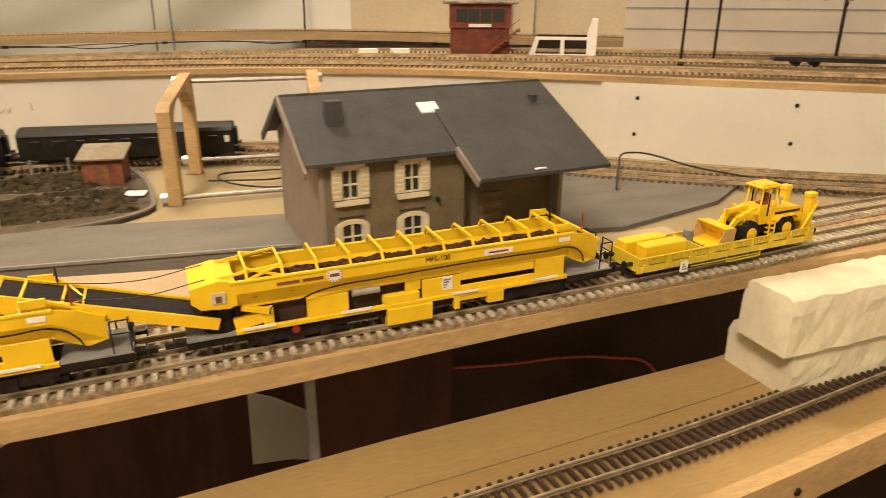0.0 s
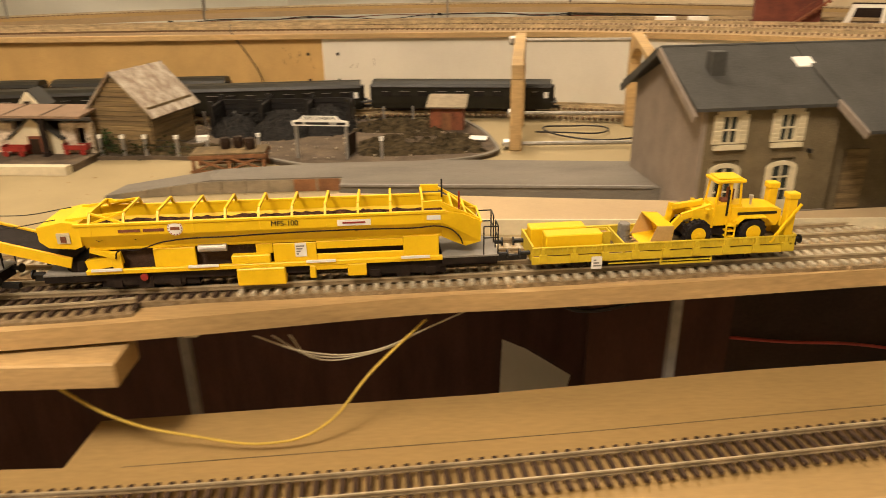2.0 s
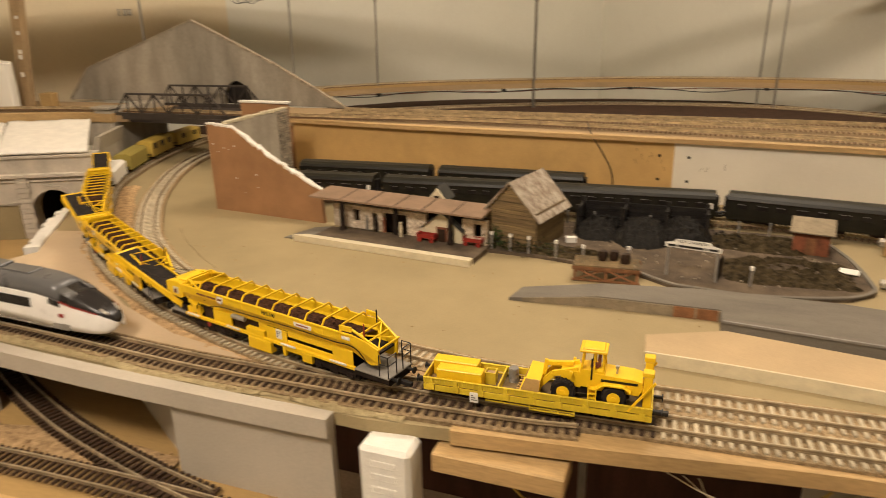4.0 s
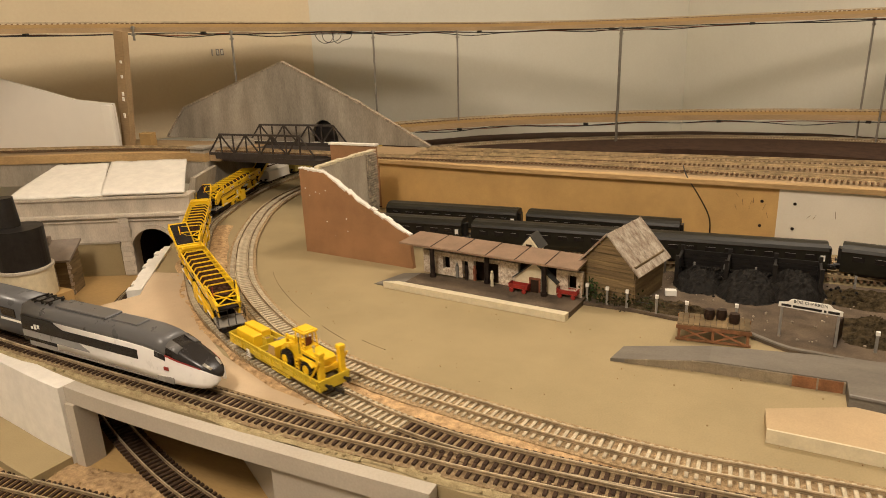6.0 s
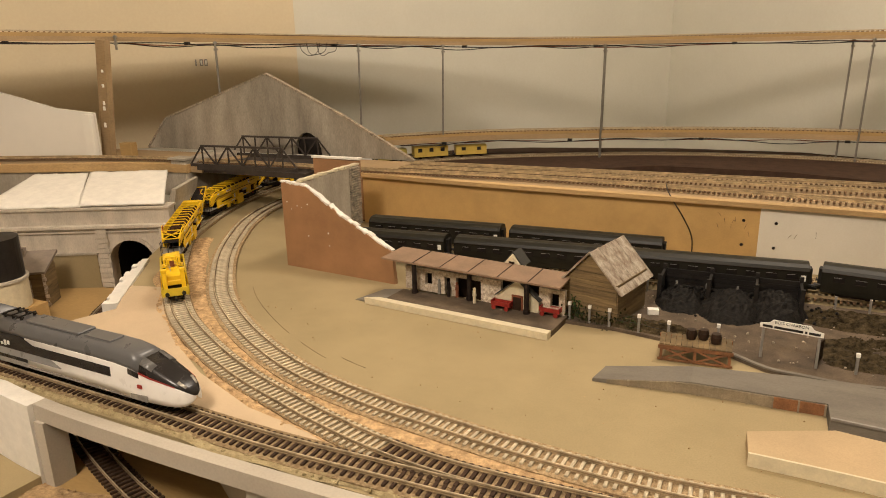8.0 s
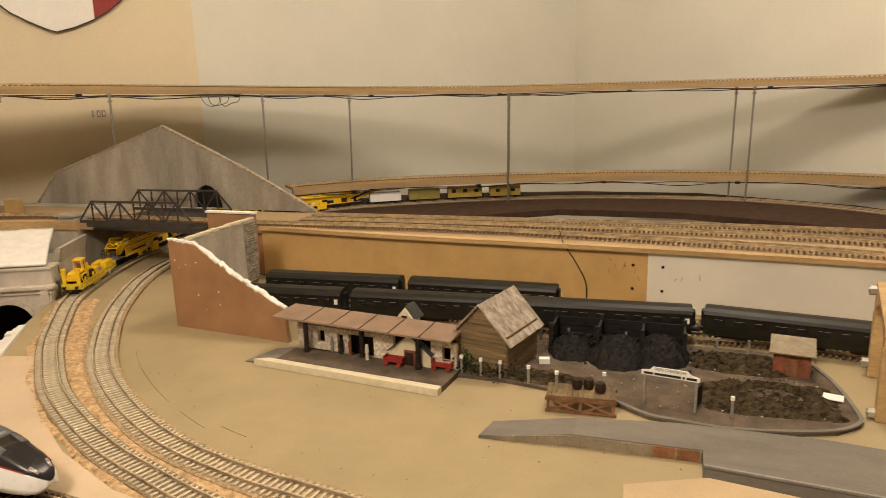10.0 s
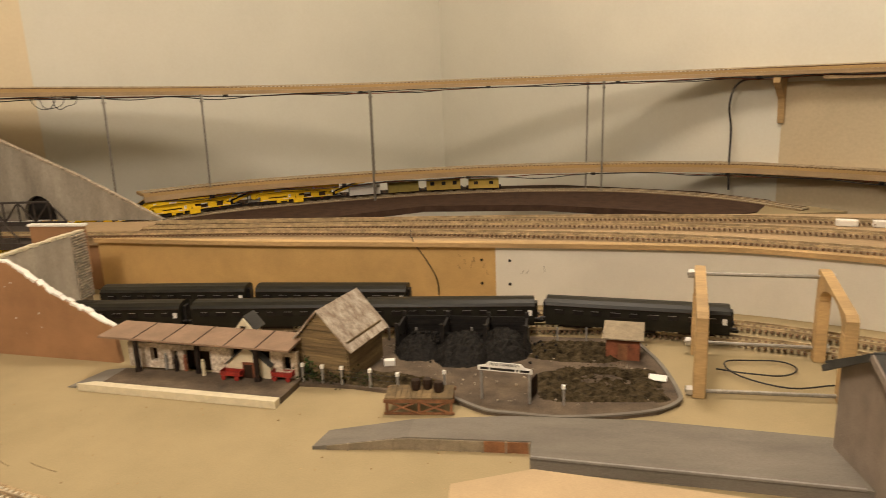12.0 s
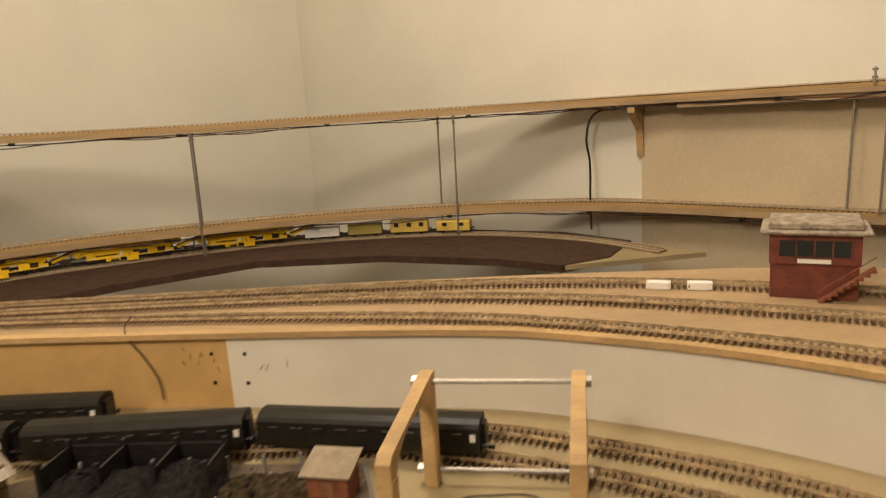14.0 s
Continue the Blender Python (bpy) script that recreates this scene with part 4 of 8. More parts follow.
    for s in (-1, 1):
        bm = bmesh.new()
        extrude(bm, [(-0.0338, 0.0152), (-0.0348, 0.0018), (-0.0500, 0.0006), (-0.0440, 0.0156)], "y", *sorted((s * 0.0130, s * 0.0138)))
        part("bucket_cheek", bm, M_CHIP, b)
    for k in range(7):
        y = -0.012 + k * 0.004
        part("tooth", B((-0.0525, -0.0495, y - 0.0006, y + 0.0006, 0.0006, 0.0014)), M_CHIP, b)
    # cab
    bm = bmesh.new()
    for x, xt in ((-0.0060, -0.0045), (0.0030, 0.0030), (0.0100, 0.0090)):
        for s in (-1, 1):
            obox(bm, (x, s * 0.0070, 0.0220), (xt, s * 0.0062, 0.0385), 0.0012, 0.0012)
    box(bm, -0.0065, 0.0105, -0.0076, 0.0076, 0.0120, 0.0250)
    part("cab_frame", bm, M_YEL, t)
    part("cab_roof", B((-0.0075, 0.0115, -0.0080, 0.0080, 0.0382, 0.0402), (-0.0055, 0.0095, -0.0065, 0.0065, 0.0402, 0.0412), bevel=0.0005), M_YEL, t)
    for s in (-1, 1):
        part("door_post", B((0.0008, 0.0020, *sorted((s * 0.0076, s * 0.0080)), 0.0180, 0.0345)), M_BLACK, t, "black door seal")
    part("seat", B((0.0, 0.006, -0.003, 0.003, 0.0240, 0.0265), (0.005, 0.007, -0.003, 0.003, 0.0265, 0.0330)), M_RUST, t)
    bm = bmesh.new()
    cyl(bm, (0.0185, -0.003, 0.0225), (0.0185, -0.003, 0.0275), 0.0007, n=8)
    cyl(bm, (0.0185, -0.003, 0.0270), (0.0185, -0.003, 0.0290), 0.0014, n=10)
    part("exhaust", bm, M_SILVER, t)
    part("counterweight", B((0.0360, 0.0390, -0.0088, 0.0088, 0.0100, 0.0160), bevel=0.0008), M_YEL, t)
    return t


def cargo():
    """Loose loads on the wagon's front half; their places are on the wagon."""
    out = []
    for x, y in ((-0.0625, 0.006), (-0.0560, -0.0070)):
        bm = B((-0.0165, 0.0165, -0.0050, 0.0050, 0, 0.0120), bevel=0.0006)
        out.append((single("tool_chest", bm, M_YEL, "plain yellow tool chest lying on the flat wagon", "chest", group="tool chests"), x, y))
    c = thing("crate", "small open yellow crate on the flat wagon", "crate")
    part("shell", B((-0.004, 0.004, -0.004, 0.004, 0, 0.0015), (-0.004, -0.0032, -0.004, 0.004, 0.0015, 0.009), (0.0032, 0.004, -0.004, 0.004, 0.0015, 0.009), (-0.0032, 0.0032, -0.004, -0.0032, 0.0015, 0.009), (-0.0032, 0.0032, 0.0032, 0.004, 0.0015, 0.009)), M_YELG, c)
    part("content", B((-0.003, 0.003, -0.003, 0.003, 0.0015, 0.0075)), M_SAND, c)
    out.append((c, -0.0345, 0.0015))
    bm = bmesh.new()
    for i in range(3):
        cyl(bm, (0, 0, 0.0035 * i), (0, 0, 0.0035 * i + 0.0030), 0.0036, n=16)
        cyl(bm, (0, 0, 0.0035 * i + 0.0030), (0, 0, 0.0035 * i + 0.0035), 0.0032, n=16)
    out.append((single("drum", bm, M_GREY, "small grey ribbed drum on the flat wagon", "drum"), -0.0185, 0.0075))
    return out


def box_car(name, length, body_mat, label, h=0.030, windows=0, z0=0.016):
    t = thing(name, label, "rail wagon", group="front cars of the works train")
    part("underframe", B((-length / 2, length / 2, -0.012, 0.012, 0.0125, z0)), M_UNDER, t)
    for x in (-length * 0.32, length * 0.32):
        wheel_set(t, x)
    bm = bmesh.new()
    extrude(bm, [(-0.0155, z0), (-0.0155, z0 + h - 0.004), (-0.010, z0 + h), (0.010, z0 + h), (0.0155, z0 + h - 0.004), (0.0155, z0)], "x", -length / 2, length / 2)
    part("body", bm, body_mat, t)
    for k in range(windows):
        x = -length / 2 + (k + 0.5) * length / windows
        for s in (-1, 1):
            part("window", B((x - 0.006, x + 0.006, *sorted((s * 0.0155, s * 0.0160)), z0 + h * 0.45, z0 + h * 0.8)), M_BLACK, t)
    buffers(t, length / 2, 1), buffers(t, -length / 2, -1)
    return t


wagon = flat_wagon()
loader = wheel_loader()
hoppers = [hopper_wagon()]
for _ in range(2):
    hoppers.append(copy_thing(hoppers[0], pose(0, 0, 0)))
front_cars = [(box_car("box_wagon", 0.09, M_LOGOW, "pale closed wagon of the works train", 0.024), 0.09), (box_car("box_wagon", 0.09, M_OLIVE, "green-yellow closed wagon of the works train", 0.028), 0.09),
              (box_car("crew_wagon", 0.10, M_CREW, "yellow crew wagon with dark windows", 0.030, 3), 0.10), (box_car("crew_wagon", 0.09, M_CREW, "yellow low crew wagon", 0.026, 2), 0.09)]
# the models' own scale against their drawn sizes
SIZE = 0.94
for h in hoppers:
    h.scale = (SIZE, SIZE, 0.95)
for ob in [wagon] + [c for c, n in front_cars]:
    ob.scale = (SIZE, SIZE, 0.95)
loader.scale = (SIZE, SIZE, 0.96)
train = [(wagon, 0.165 * SIZE)] + [(h, 0.262 * SIZE) for h in hoppers] + [(c, n * SIZE) for c, n in front_cars]
loose = [(loader, 0.0385, 0.0)] + cargo()


def along(line, s):
    f = max(0.0, min(len(line) - 1.001, s / 0.0068))
    i = int(f)
    return line[i].lerp(line[i + 1], f - i)


# rear buffer beam of the train, metres along its track at seconds
S_ROWS = ((0.0, 0.610), (0.5, 0.685), (1.0, 0.7595), (1.5, 0.8385), (2.0, 0.920), (2.5, 1.001), (3.0, 1.080), (3.6, 1.178), (4.2, 1.280), (6.5, 1.676), (7.0, 1.767), (9.5, 2.203), (10.0, 2.288), (10.5, 2.366), (11.0, 2.447), (14.0, 2.915))


def rear_at(t):
    return float(np.interp(t, [r[0] for r in S_ROWS], [r[1] for r in S_ROWS]))


def car_pose(s_mid, length):
    a, b = along(L1, s_mid - length * 0.3), along(L1, s_mid + length * 0.3)
    m = (a + b) / 2
    return pose(m.x, m.y, 0.0006, 0, 0, math.degrees(math.atan2(a.y - b.y, a.x - b.x)))


def motions():
    times = [0.5 * k for k in range(29)]
    s_off = 0.0
    for ob, length in train:
        rows = []
        for t in times:
            rows.append((t, car_pose(rear_at(t) + s_off + length / 2, length)))
        walk(ob, rows)
        s_off += length + (0.0190 if ob is wagon else 0.0240)
    for ob, x, y in loose:
        walk(ob, [(t, car_pose(rear_at(t) + 0.0825 * SIZE, 0.165 * SIZE) @ pose(x * SIZE, y * SIZE, 0.0188 * 0.95)) for t in times])

# ---------------- the high-speed train ----------------
def loft(bm, rings):
    rows = [[bm.verts.new(p) for p in r] for r in rings]
    for a, b in zip(rows, rows[1:]):
        for k in range(len(a) - 1):
            bm.faces.new((a[k], a[k + 1], b[k + 1], b[k]))
    return rows


def train_ring(x, w, h, z0, k0, k1, n=20, side=1):
    """Part of a rounded body section at x: from k0 to k1 of the way from the lower left round the roof to the lower right."""
    out = []
    for i in range(n + 1):
        f = k0 + (k1 - k0) * i / n
        a = math.pi * (1 - f)
        c, s = math.cos(a), math.sin(a)
        y = w * math.copysign(abs(c) ** 0.45, c)
        z = z0 + (h - z0) * abs(s) ** 0.5
        out.append((x, y, z))
    return out


def power_car():
    t = thing("high_speed_train", "white and grey high-speed train power car with black nose", "train")
    # x, half width, height, underside
    secs = [(-0.252, 0.0160, 0.0455, 0.0150), (-0.20, 0.0160, 0.0460, 0.0140), (-0.10, 0.0162, 0.0460, 0.0140), (-0.075, 0.0162, 0.0455, 0.0135), (-0.060, 0.0160, 0.0438, 0.0130), (-0.048, 0.0156, 0.0408, 0.0125), (-0.035, 0.0148, 0.0365, 0.0120),
            (-0.022, 0.0135, 0.0322, 0.0118), (-0.012, 0.0115, 0.0285, 0.0118), (-0.005, 0.0085, 0.0248, 0.0122), (-0.001, 0.0045, 0.0210, 0.0140), (0.0, 0.0010, 0.0185, 0.0165)]
    def lip(x):
        """Where the white of the side ends, further round towards the nose tip."""
        return 0.16 + 0.09 * max(0.0, min(1.0, (x + 0.040) / 0.036))
    def piece(name, a, b, k0, k1, m, label="", grow=0.0, n=16):
        bm = bmesh.new()
        xs = [s for s in secs if a <= s[0] <= b]
        ks = lambda k, x: lip(x) if k == 0.16 else 1 - lip(x) if k == 0.84 else k
        loft(bm, [train_ring(x, w + grow, h + grow, z0, ks(k0, x), ks(k1, x), n) for x, w, h, z0 in xs])
        bmesh.ops.recalc_face_normals(bm, faces=bm.faces[:])
        ob = part(name, bm, m, t, label, smooth=True)
        so = ob.modifiers.new("thick", "SOLIDIFY")
        so.thickness, so.offset = 0.0006, -1
        return ob
    for k in ((0.0, 0.16), (0.84, 1.0)):
        piece("side_wall", -0.20, 0.0, *k, M_TWHITE, "glossy white side")
        piece("rear_side", -0.252, -0.20, *k, M_TDARK, "dark grey rear side")
    piece("roof", -0.252, -0.048, 0.16, 0.84, M_TGREY, "glossy dark grey roof")
    piece("nose_mask", -0.048, 0.0, 0.16, 0.84, M_TDARK, "black glossy nose mask")
    # livery on the sides: dark band, dark wedge above it and grey wedge below it, towards the rear
    def flash(name, stations, m, label):
        for s in (0, 1):
            bm = bmesh.new()
            loft(bm, [train_ring(x, 0.0164, 0.0462, 0.014, *((a, b) if s == 0 else (1 - b, 1 - a)), 5) for x, a, b in stations])
            bmesh.ops.recalc_face_normals(bm, faces=bm.faces[:])
            so = part(name, bm, m, t, label).modifiers.new("thick", "SOLIDIFY")
            so.thickness = 0.0004
    flash("window_band", ((-0.252, 0.036, 0.100), (-0.15, 0.036, 0.100), (-0.082, 0.036, 0.100)), M_TDARK, "dark window band")
    flash("dark_flash", ((-0.252, 0.1005, 0.165), (-0.205, 0.1005, 0.165), (-0.188, 0.1005, 0.102)), M_TDARK, "dark slanting end of the livery")
    flash("grey_flash", ((-0.252, 0.008, 0.0355), (-0.165, 0.008, 0.0355), (-0.150, 0.008, 0.010)), M_TSILV, "silver grey lower side")
    for s in (0, 1):
        sy = -1 if s == 0 else 1
        part("skirt", B((-0.245, -0.04, *sorted((sy * 0.0135, sy * 0.0160)), 0.0115, 0.0165), bevel=0.0006), M_GREY, t, "grey skirt")
    for k in ((0.29, 0.46), (0.54, 0.71)):
        piece("windscreen", -0.048, -0.035, *k, M_GLASSG, "grey windscreen pane", 0.0005)
    for k in ((0.10, 0.155), (0.845, 0.90)):
        piece("cab_window", -0.060, -0.048, *k, M_TDARK, "dark cab side window", 0.0004)
    for k in ((0.36, 0.44), (0.56, 0.64)):
        piece("headlamp", -0.012, -0.005, *k, M_SILVER, "silver headlamp", 0.0004)
    for s in (-1, 1):
        bm = bmesh.new()
        loft(bm, [train_ring(x, w + 0.0004, h + 0.0004, z0, *((lip(x) - 0.012, lip(x) + 0.012) if s < 0 else (1 - lip(x) - 0.012, 1 - lip(x) + 0.012)), 3) for x, w, h, z0 in secs if -0.048 <= x <= -0.012])
        bmesh.ops.recalc_face_normals(bm, faces=bm.faces[:])
        so = part("red_line", bm, M_RED, t, "thin red line beside the nose").modifiers.new("thick", "SOLIDIFY")
        so.thickness = 0.0004
        part("logo_plate", B((-0.050, -0.045, *sorted((s * 0.0150, s * 0.0163)), 0.0215, 0.0240)), M_RED, t, "small red plate")
        bm = B((-0.236, -0.233, *sorted((s * 0.0160, s * 0.0167)), 0.0270, 0.0290), (-0.231, -0.228, *sorted((s * 0.0160, s * 0.0167)), 0.0270, 0.0310), (-0.226, -0.223, *sorted((s * 0.0160, s * 0.0167)), 0.0280, 0.0310))
        part("logo_mark", bm, M_LOGOW, t, "pale logo shapes")
        for x in (-0.21, -0.07):
            bm = B((x - 0.022, x + 0.022, *sorted((s * 0.0100, s * 0.0130)), 0.0100, 0.0150), (x - 0.006, x + 0.006, *sorted((s * 0.0100, s * 0.0140)), 0.0095, 0.0165))
            part("bogie_frame", bm, M_UNDER, t)
    for x in (-0.226, -0.194, -0.086, -0.054):
        wheel_set(t, x, 0.0055)
    part("floor", B((-0.250, -0.02, -0.0120, 0.0120, 0.0135, 0.0165)), M_UNDER, t)
    bm = B((-0.205, -0.130, -0.0085, 0.0085, 0.0455, 0.0475), (-0.125, -0.090, -0.0070, 0.0070, 0.0455, 0.0468), bevel=0.0006)
    part("roof_equipment", bm, M_TGREY, t)
    bm = bmesh.new()
    for y in (-0.006, 0.006):
        obox(bm, (-0.245, y, 0.0470), (-0.212, y, 0.0480), 0.0012, 0.0012)
    for x in (-0.240, -0.228, -0.216):
        obox(bm, (x, -0.008, 0.0485), (x, 0.008, 0.0485), 0.0010, 0.0010)
        cyl(bm, (x, -0.006, 0.0450), (x, -0.006, 0.0490), 0.0012, n=8), cyl(bm, (x, 0.006, 0.0450), (x, 0.006, 0.0490), 0.0012, n=8)
    part("pantograph", bm, M_BLACK, t, "folded black pantograph")
    # first trailer
    bm = bmesh.new()
    loft(bm, [train_ring(x, 0.0160, 0.0445, 0.0140, 0.0, 1.0, 24) for x in (-0.47, -0.258)])
    bmesh.ops.recalc_face_normals(bm, faces=bm.faces[:])
    c = thing("train_coach", "grey coach coupled behind the high-speed power car", "train coach")
    b = part("body", bm, M_TGREY, c, smooth=True)
    so = b.modifiers.new("thick", "SOLIDIFY")
    so.thickness = 0.0006
    part("end_wall", B((-0.2588, -0.2574, -0.0145, 0.0145, 0.0145, 0.0425)), M_BLACK, c)
    for s in (-1, 1):
        for x in (-0.44, -0.40, -0.36, -0.32, -0.285):
            part("window", B((x - 0.012, x + 0.012, *sorted((s * 0.0158, s * 0.0166)), 0.0290, 0.0360)), M_TDARK, c)
        part("white_stripe", B((-0.30, -0.262, *sorted((s * 0.0158, s * 0.0164)), 0.0250, 0.0268)), M_LOGOW, c)
    part("underframe", B((-0.465, -0.262, -0.011, 0.011, 0.0095, 0.0150)), M_UNDER, c)
    return t, c


tgv, tgv_coach = power_car()
mt = pose(-0.578, 0.3735, 0, 0, 0, -2.2)
tgv.matrix_world = mt @ Matrix.Diagonal((1, 1.1, 1.25, 1))
tgv_coach.matrix_world = mt @ pose(0, 0.002, 0, 0, 0, -1.0) @ Matrix.Diagonal((1, 1.1, 1.25, 1))


# ---------------- coaches in the yard ----------------
def coach(length=0.212):
    t = thing("passenger_coach", "dark green old passenger coach parked in the yard", "train coach", group="coaches in the yard")
    h = length / 2
    bm = bmesh.new()
    prof = [(-0.0160, 0.014), (-0.0165, 0.020), (-0.0162, 0.0375), (-0.0140, 0.0420), (-0.008, 0.0448), (0.0, 0.0456), (0.008, 0.0448), (0.0140, 0.0420), (0.0162, 0.0375), (0.0165, 0.020), (0.0160, 0.014)]
    extrude(bm, prof, "x", -h, h)
    part("body", bm, M_COACH, t)
    n = 9
    for k in range(n):
        x = -h + 0.018 + k * (length - 0.036) / (n - 1)
        for s in (-1, 1):
            part("window", B((x - 0.0062, x + 0.0062, *sorted((s * 0.0160, s * 0.0169)), 0.0285, 0.0345)), M_TDARK, t)
    for s in (-1, 1):
        for k in range(n):
            x = -h + 0.018 + k * (length - 0.036) / (n - 1)
            # glint on the pane, drawn as a silver bar of uneven length
            part("window_trim", B((x - 0.0058, x + 0.0058 if k % 2 else x + 0.0030, *sorted((s * 0.0169, s * 0.0171)), 0.0335, 0.0339)), M_SILVER, t)
            part("window_sill", B((x - 0.0058, x + 0.0058, *sorted((s * 0.0163, s * 0.0170)), 0.0278, 0.0283)), M_UNDER, t)
        part("gutter", B((-h, h, *sorted((s * 0.0160, s * 0.0170)), 0.0378, 0.0386)), M_UNDER, t)
        part("number_plate", B((h - 0.0085, h - 0.0035, *sorted((s * 0.0165, s * 0.0171)), 0.0265, 0.0335)), M_LOGOW, t, "small white plate")
        for x in (-h * 0.66, h * 0.66):
            part("bogie_frame", B((x - 0.020, x + 0.020, *sorted((s * 0.010, s * 0.0125)), 0.0105, 0.0150)), M_UNDER, t)
    for x in (-h * 0.78, -h * 0.54, h * 0.54, h * 0.78):
        wheel_set(t, x)
    for x in (-h - 0.004, h):
        part("gangway", B((x, x + 0.004, -0.006, 0.006, 0.016, 0.039)), M_BLACK, t)
    part("underframe", B((-h, h, -0.009, 0.009, 0.0120, 0.0148), (-0.02, 0.025, -0.012, 0.012, 0.0095, 0.0140)), M_UNDER, t)
    buffers(t, h, 1), buffers(t, -h, -1)
    return t


def place_on(line, ob, x0, x1):
    def near(x):
        return min(line, key=lambda p: abs(p.x - x))
    a, b = near(x0 + 0.03), near(x1 - 0.03)
    m = (a + b) / 2
    return pose(m.x, m.y, 0, 0, 0, math.degrees(math.atan2(b.y - a.y, b.x - a.x)))


c0 = coach()
c0.matrix_world = place_on(Y1, c0, -0.088, 0.124)
for ln, x0, x1 in ((Y1, -0.318, -0.104), (Y1, -0.545, -0.332), (Y1, -0.772, -0.559), (Y2, -0.490, -0.277), (Y2, -0.716, -0.503)):
    copy_thing(c0, place_on(ln, c0, x0, x1))


# ---------------- station house ----------------
def station_house():
    t = thing("station_house", "brown rendered station house with slate roof and cream shutters", "house", pose(0.1555, 0.478, 0, 0, 0, 5.8))
    W, D = 0.180, 0.114
    ridge_z, eave_z = 0.1125, 0.0835
    ry = D / 2
    left = bmesh.new()
    extrude(left, [(0, 0), (D, 0), (D, eave_z), (ry, ridge_z - 0.003), (0, eave_z)], "x", 0, 0.003)
    part("gable_wall", left, M_HOUSEG, t, "lilac grey rendered gable wall")
    bm = bmesh.new()
    extrude(bm, [(0, 0), (D, 0), (D, eave_z), (ry, ridge_z - 0.003), (0, eave_z)], "x", W - 0.003, W)
    part("gable_wall", bm, M_HOUSEG, t)
    # front wall with openings cut as strips
    xs = [(0.011, 0.029), (0.053, 0.071)]
    cols = [(0.003, 0.011), (0.029, 0.053), (0.071, 0.100)]
    for a, b in cols:
        part("front_wall", B((a, b, 0, 0.003, 0, eave_z)), M_HOUSE, t)
    for a, b in xs:
        for z0, z1 in ((0.0455, 0.0570), (0.0770, eave_z)):
            part("front_wall", B((a, b, 0, 0.003, z0, z1)), M_HOUSE, t)
    part("plinth", B((0.0, 0.100, -0.0012, -0.0001, 0, 0.0065)), M_HOUSEG, t, "grey plinth")
    part("wall_lamp", B((0.0785, 0.0805, -0.004, 0.0, 0.049, 0.0515)), M_BLACK, t)
    box_back = B((0.003, W - 0.003, D - 0.003, D, 0, eave_z))
    part("back_wall", box_back, M_HOUSE, t)
    part("recessed_wall", B((0.100, W - 0.003, 0.012, 0.015, 0, 0.078), (0.100, 0.103, 0.003, 0.012, 0, 0.079)), M_HOUSE, t, "shaded brown wall under the wide eave")
    part("goods_door", B((0.118, 0.136, 0.0105, 0.0120, 0.002, 0.046)), M_HUTW, t, "plain brown goods door")
    for a, b in xs:
        m = (a + b) / 2
        w = part("window", B((m - 0.0055, m + 0.0055, 0.0012, 0.0020, 0.0575, 0.0765)), M_GLASS, t)
        bm = B((m - 0.0060, m - 0.0048, 0.0, 0.0014, 0.0570, 0.0770), (m + 0.0048, m + 0.0060, 0.0, 0.0014, 0.0570, 0.0770), (m - 0.0005, m + 0.0005, 0.0, 0.0014, 0.0570, 0.0770), (m - 0.0048, m + 0.0048, 0.0, 0.0012, 0.0660, 0.0670),
               (m - 0.0060, m + 0.0060, 0.0, 0.0014, 0.0755, 0.0770), (m - 0.0060, m + 0.0060, 0.0, 0.0014, 0.0570, 0.0580))
        part("window_frame", bm, M_CREAM, w)
        part("window_sill", B((m - 0.0110, m + 0.0110, -0.0030, 0.0, 0.0535, 0.0565)), M_CREAM, w)
        part("lintel", B((a - 0.001, b + 0.001, -0.0008, 0.0, 0.0770, 0.0795)), M_CREAM, w)
        for s in (-1, 1):
            x = m + s * 0.0090
            bm = B((x - 0.0032, x + 0.0032, -0.0016, -0.0001, 0.0575, 0.0770))
            for k in range(6):
                box(bm, x - 0.0026, x + 0.0026, -0.0021, -0.0016, 0.0590 + k * 0.0030, 0.0605 + k * 0.0030)
            part("shutter", bm, M_CREAM, t, "cream slatted shutter")
        # glazed door with arched cream surround
        bm = bmesh.new()
        n = 10
        outer = [(m - 0.0115, 0.0), (m - 0.0115, 0.0385)] + [(m - 0.0115 * math.cos(math.pi * i / n), 0.0385 + 0.0052 * math.sin(math.pi * i / n)) for i in range(1, n)] + [(m + 0.0115, 0.0385), (m + 0.0115, 0.0)]
        inner = [(m + 0.0078, 0.0), (m + 0.0078, 0.0375)] + [(m + 0.0078 * math.cos(math.pi * i / n), 0.0375 + 0.0032 * math.sin(math.pi * i / n)) for i in range(1, n)] + [(m - 0.0078, 0.0375), (m - 0.0078, 0.0)]
        extrude(bm, outer + inner, "y", -0.0012, 0.0)
        d = part("door", bm, M_CREAM, t, "glazed door in a cream arched surround")
        part("pane", B((m - 0.0075, m + 0.0075, 0.0005, 0.0012, 0.0150, 0.0410)), M_GLASS, d)
        bm = B((m - 0.0078, m + 0.0078, -0.0004, 0.0012, 0.0, 0.0150), (m - 0.0006, m + 0.0006, -0.0006, 0.0004, 0.0150, 0.0405), (m - 0.0075, m - 0.0062, -0.0006, 0.0004, 0.015, 0.0395), (m + 0.0062, m + 0.0075, -0.0006, 0.0004, 0.015, 0.0395),
               (m - 0.0062, m + 0.0062, -0.0006, 0.0004, 0.0225, 0.0235), (m - 0.0062, m + 0.0062, -0.0006, 0.0004, 0.0315, 0.0325))
        part("door_leaf", bm, M_CREAM, d)
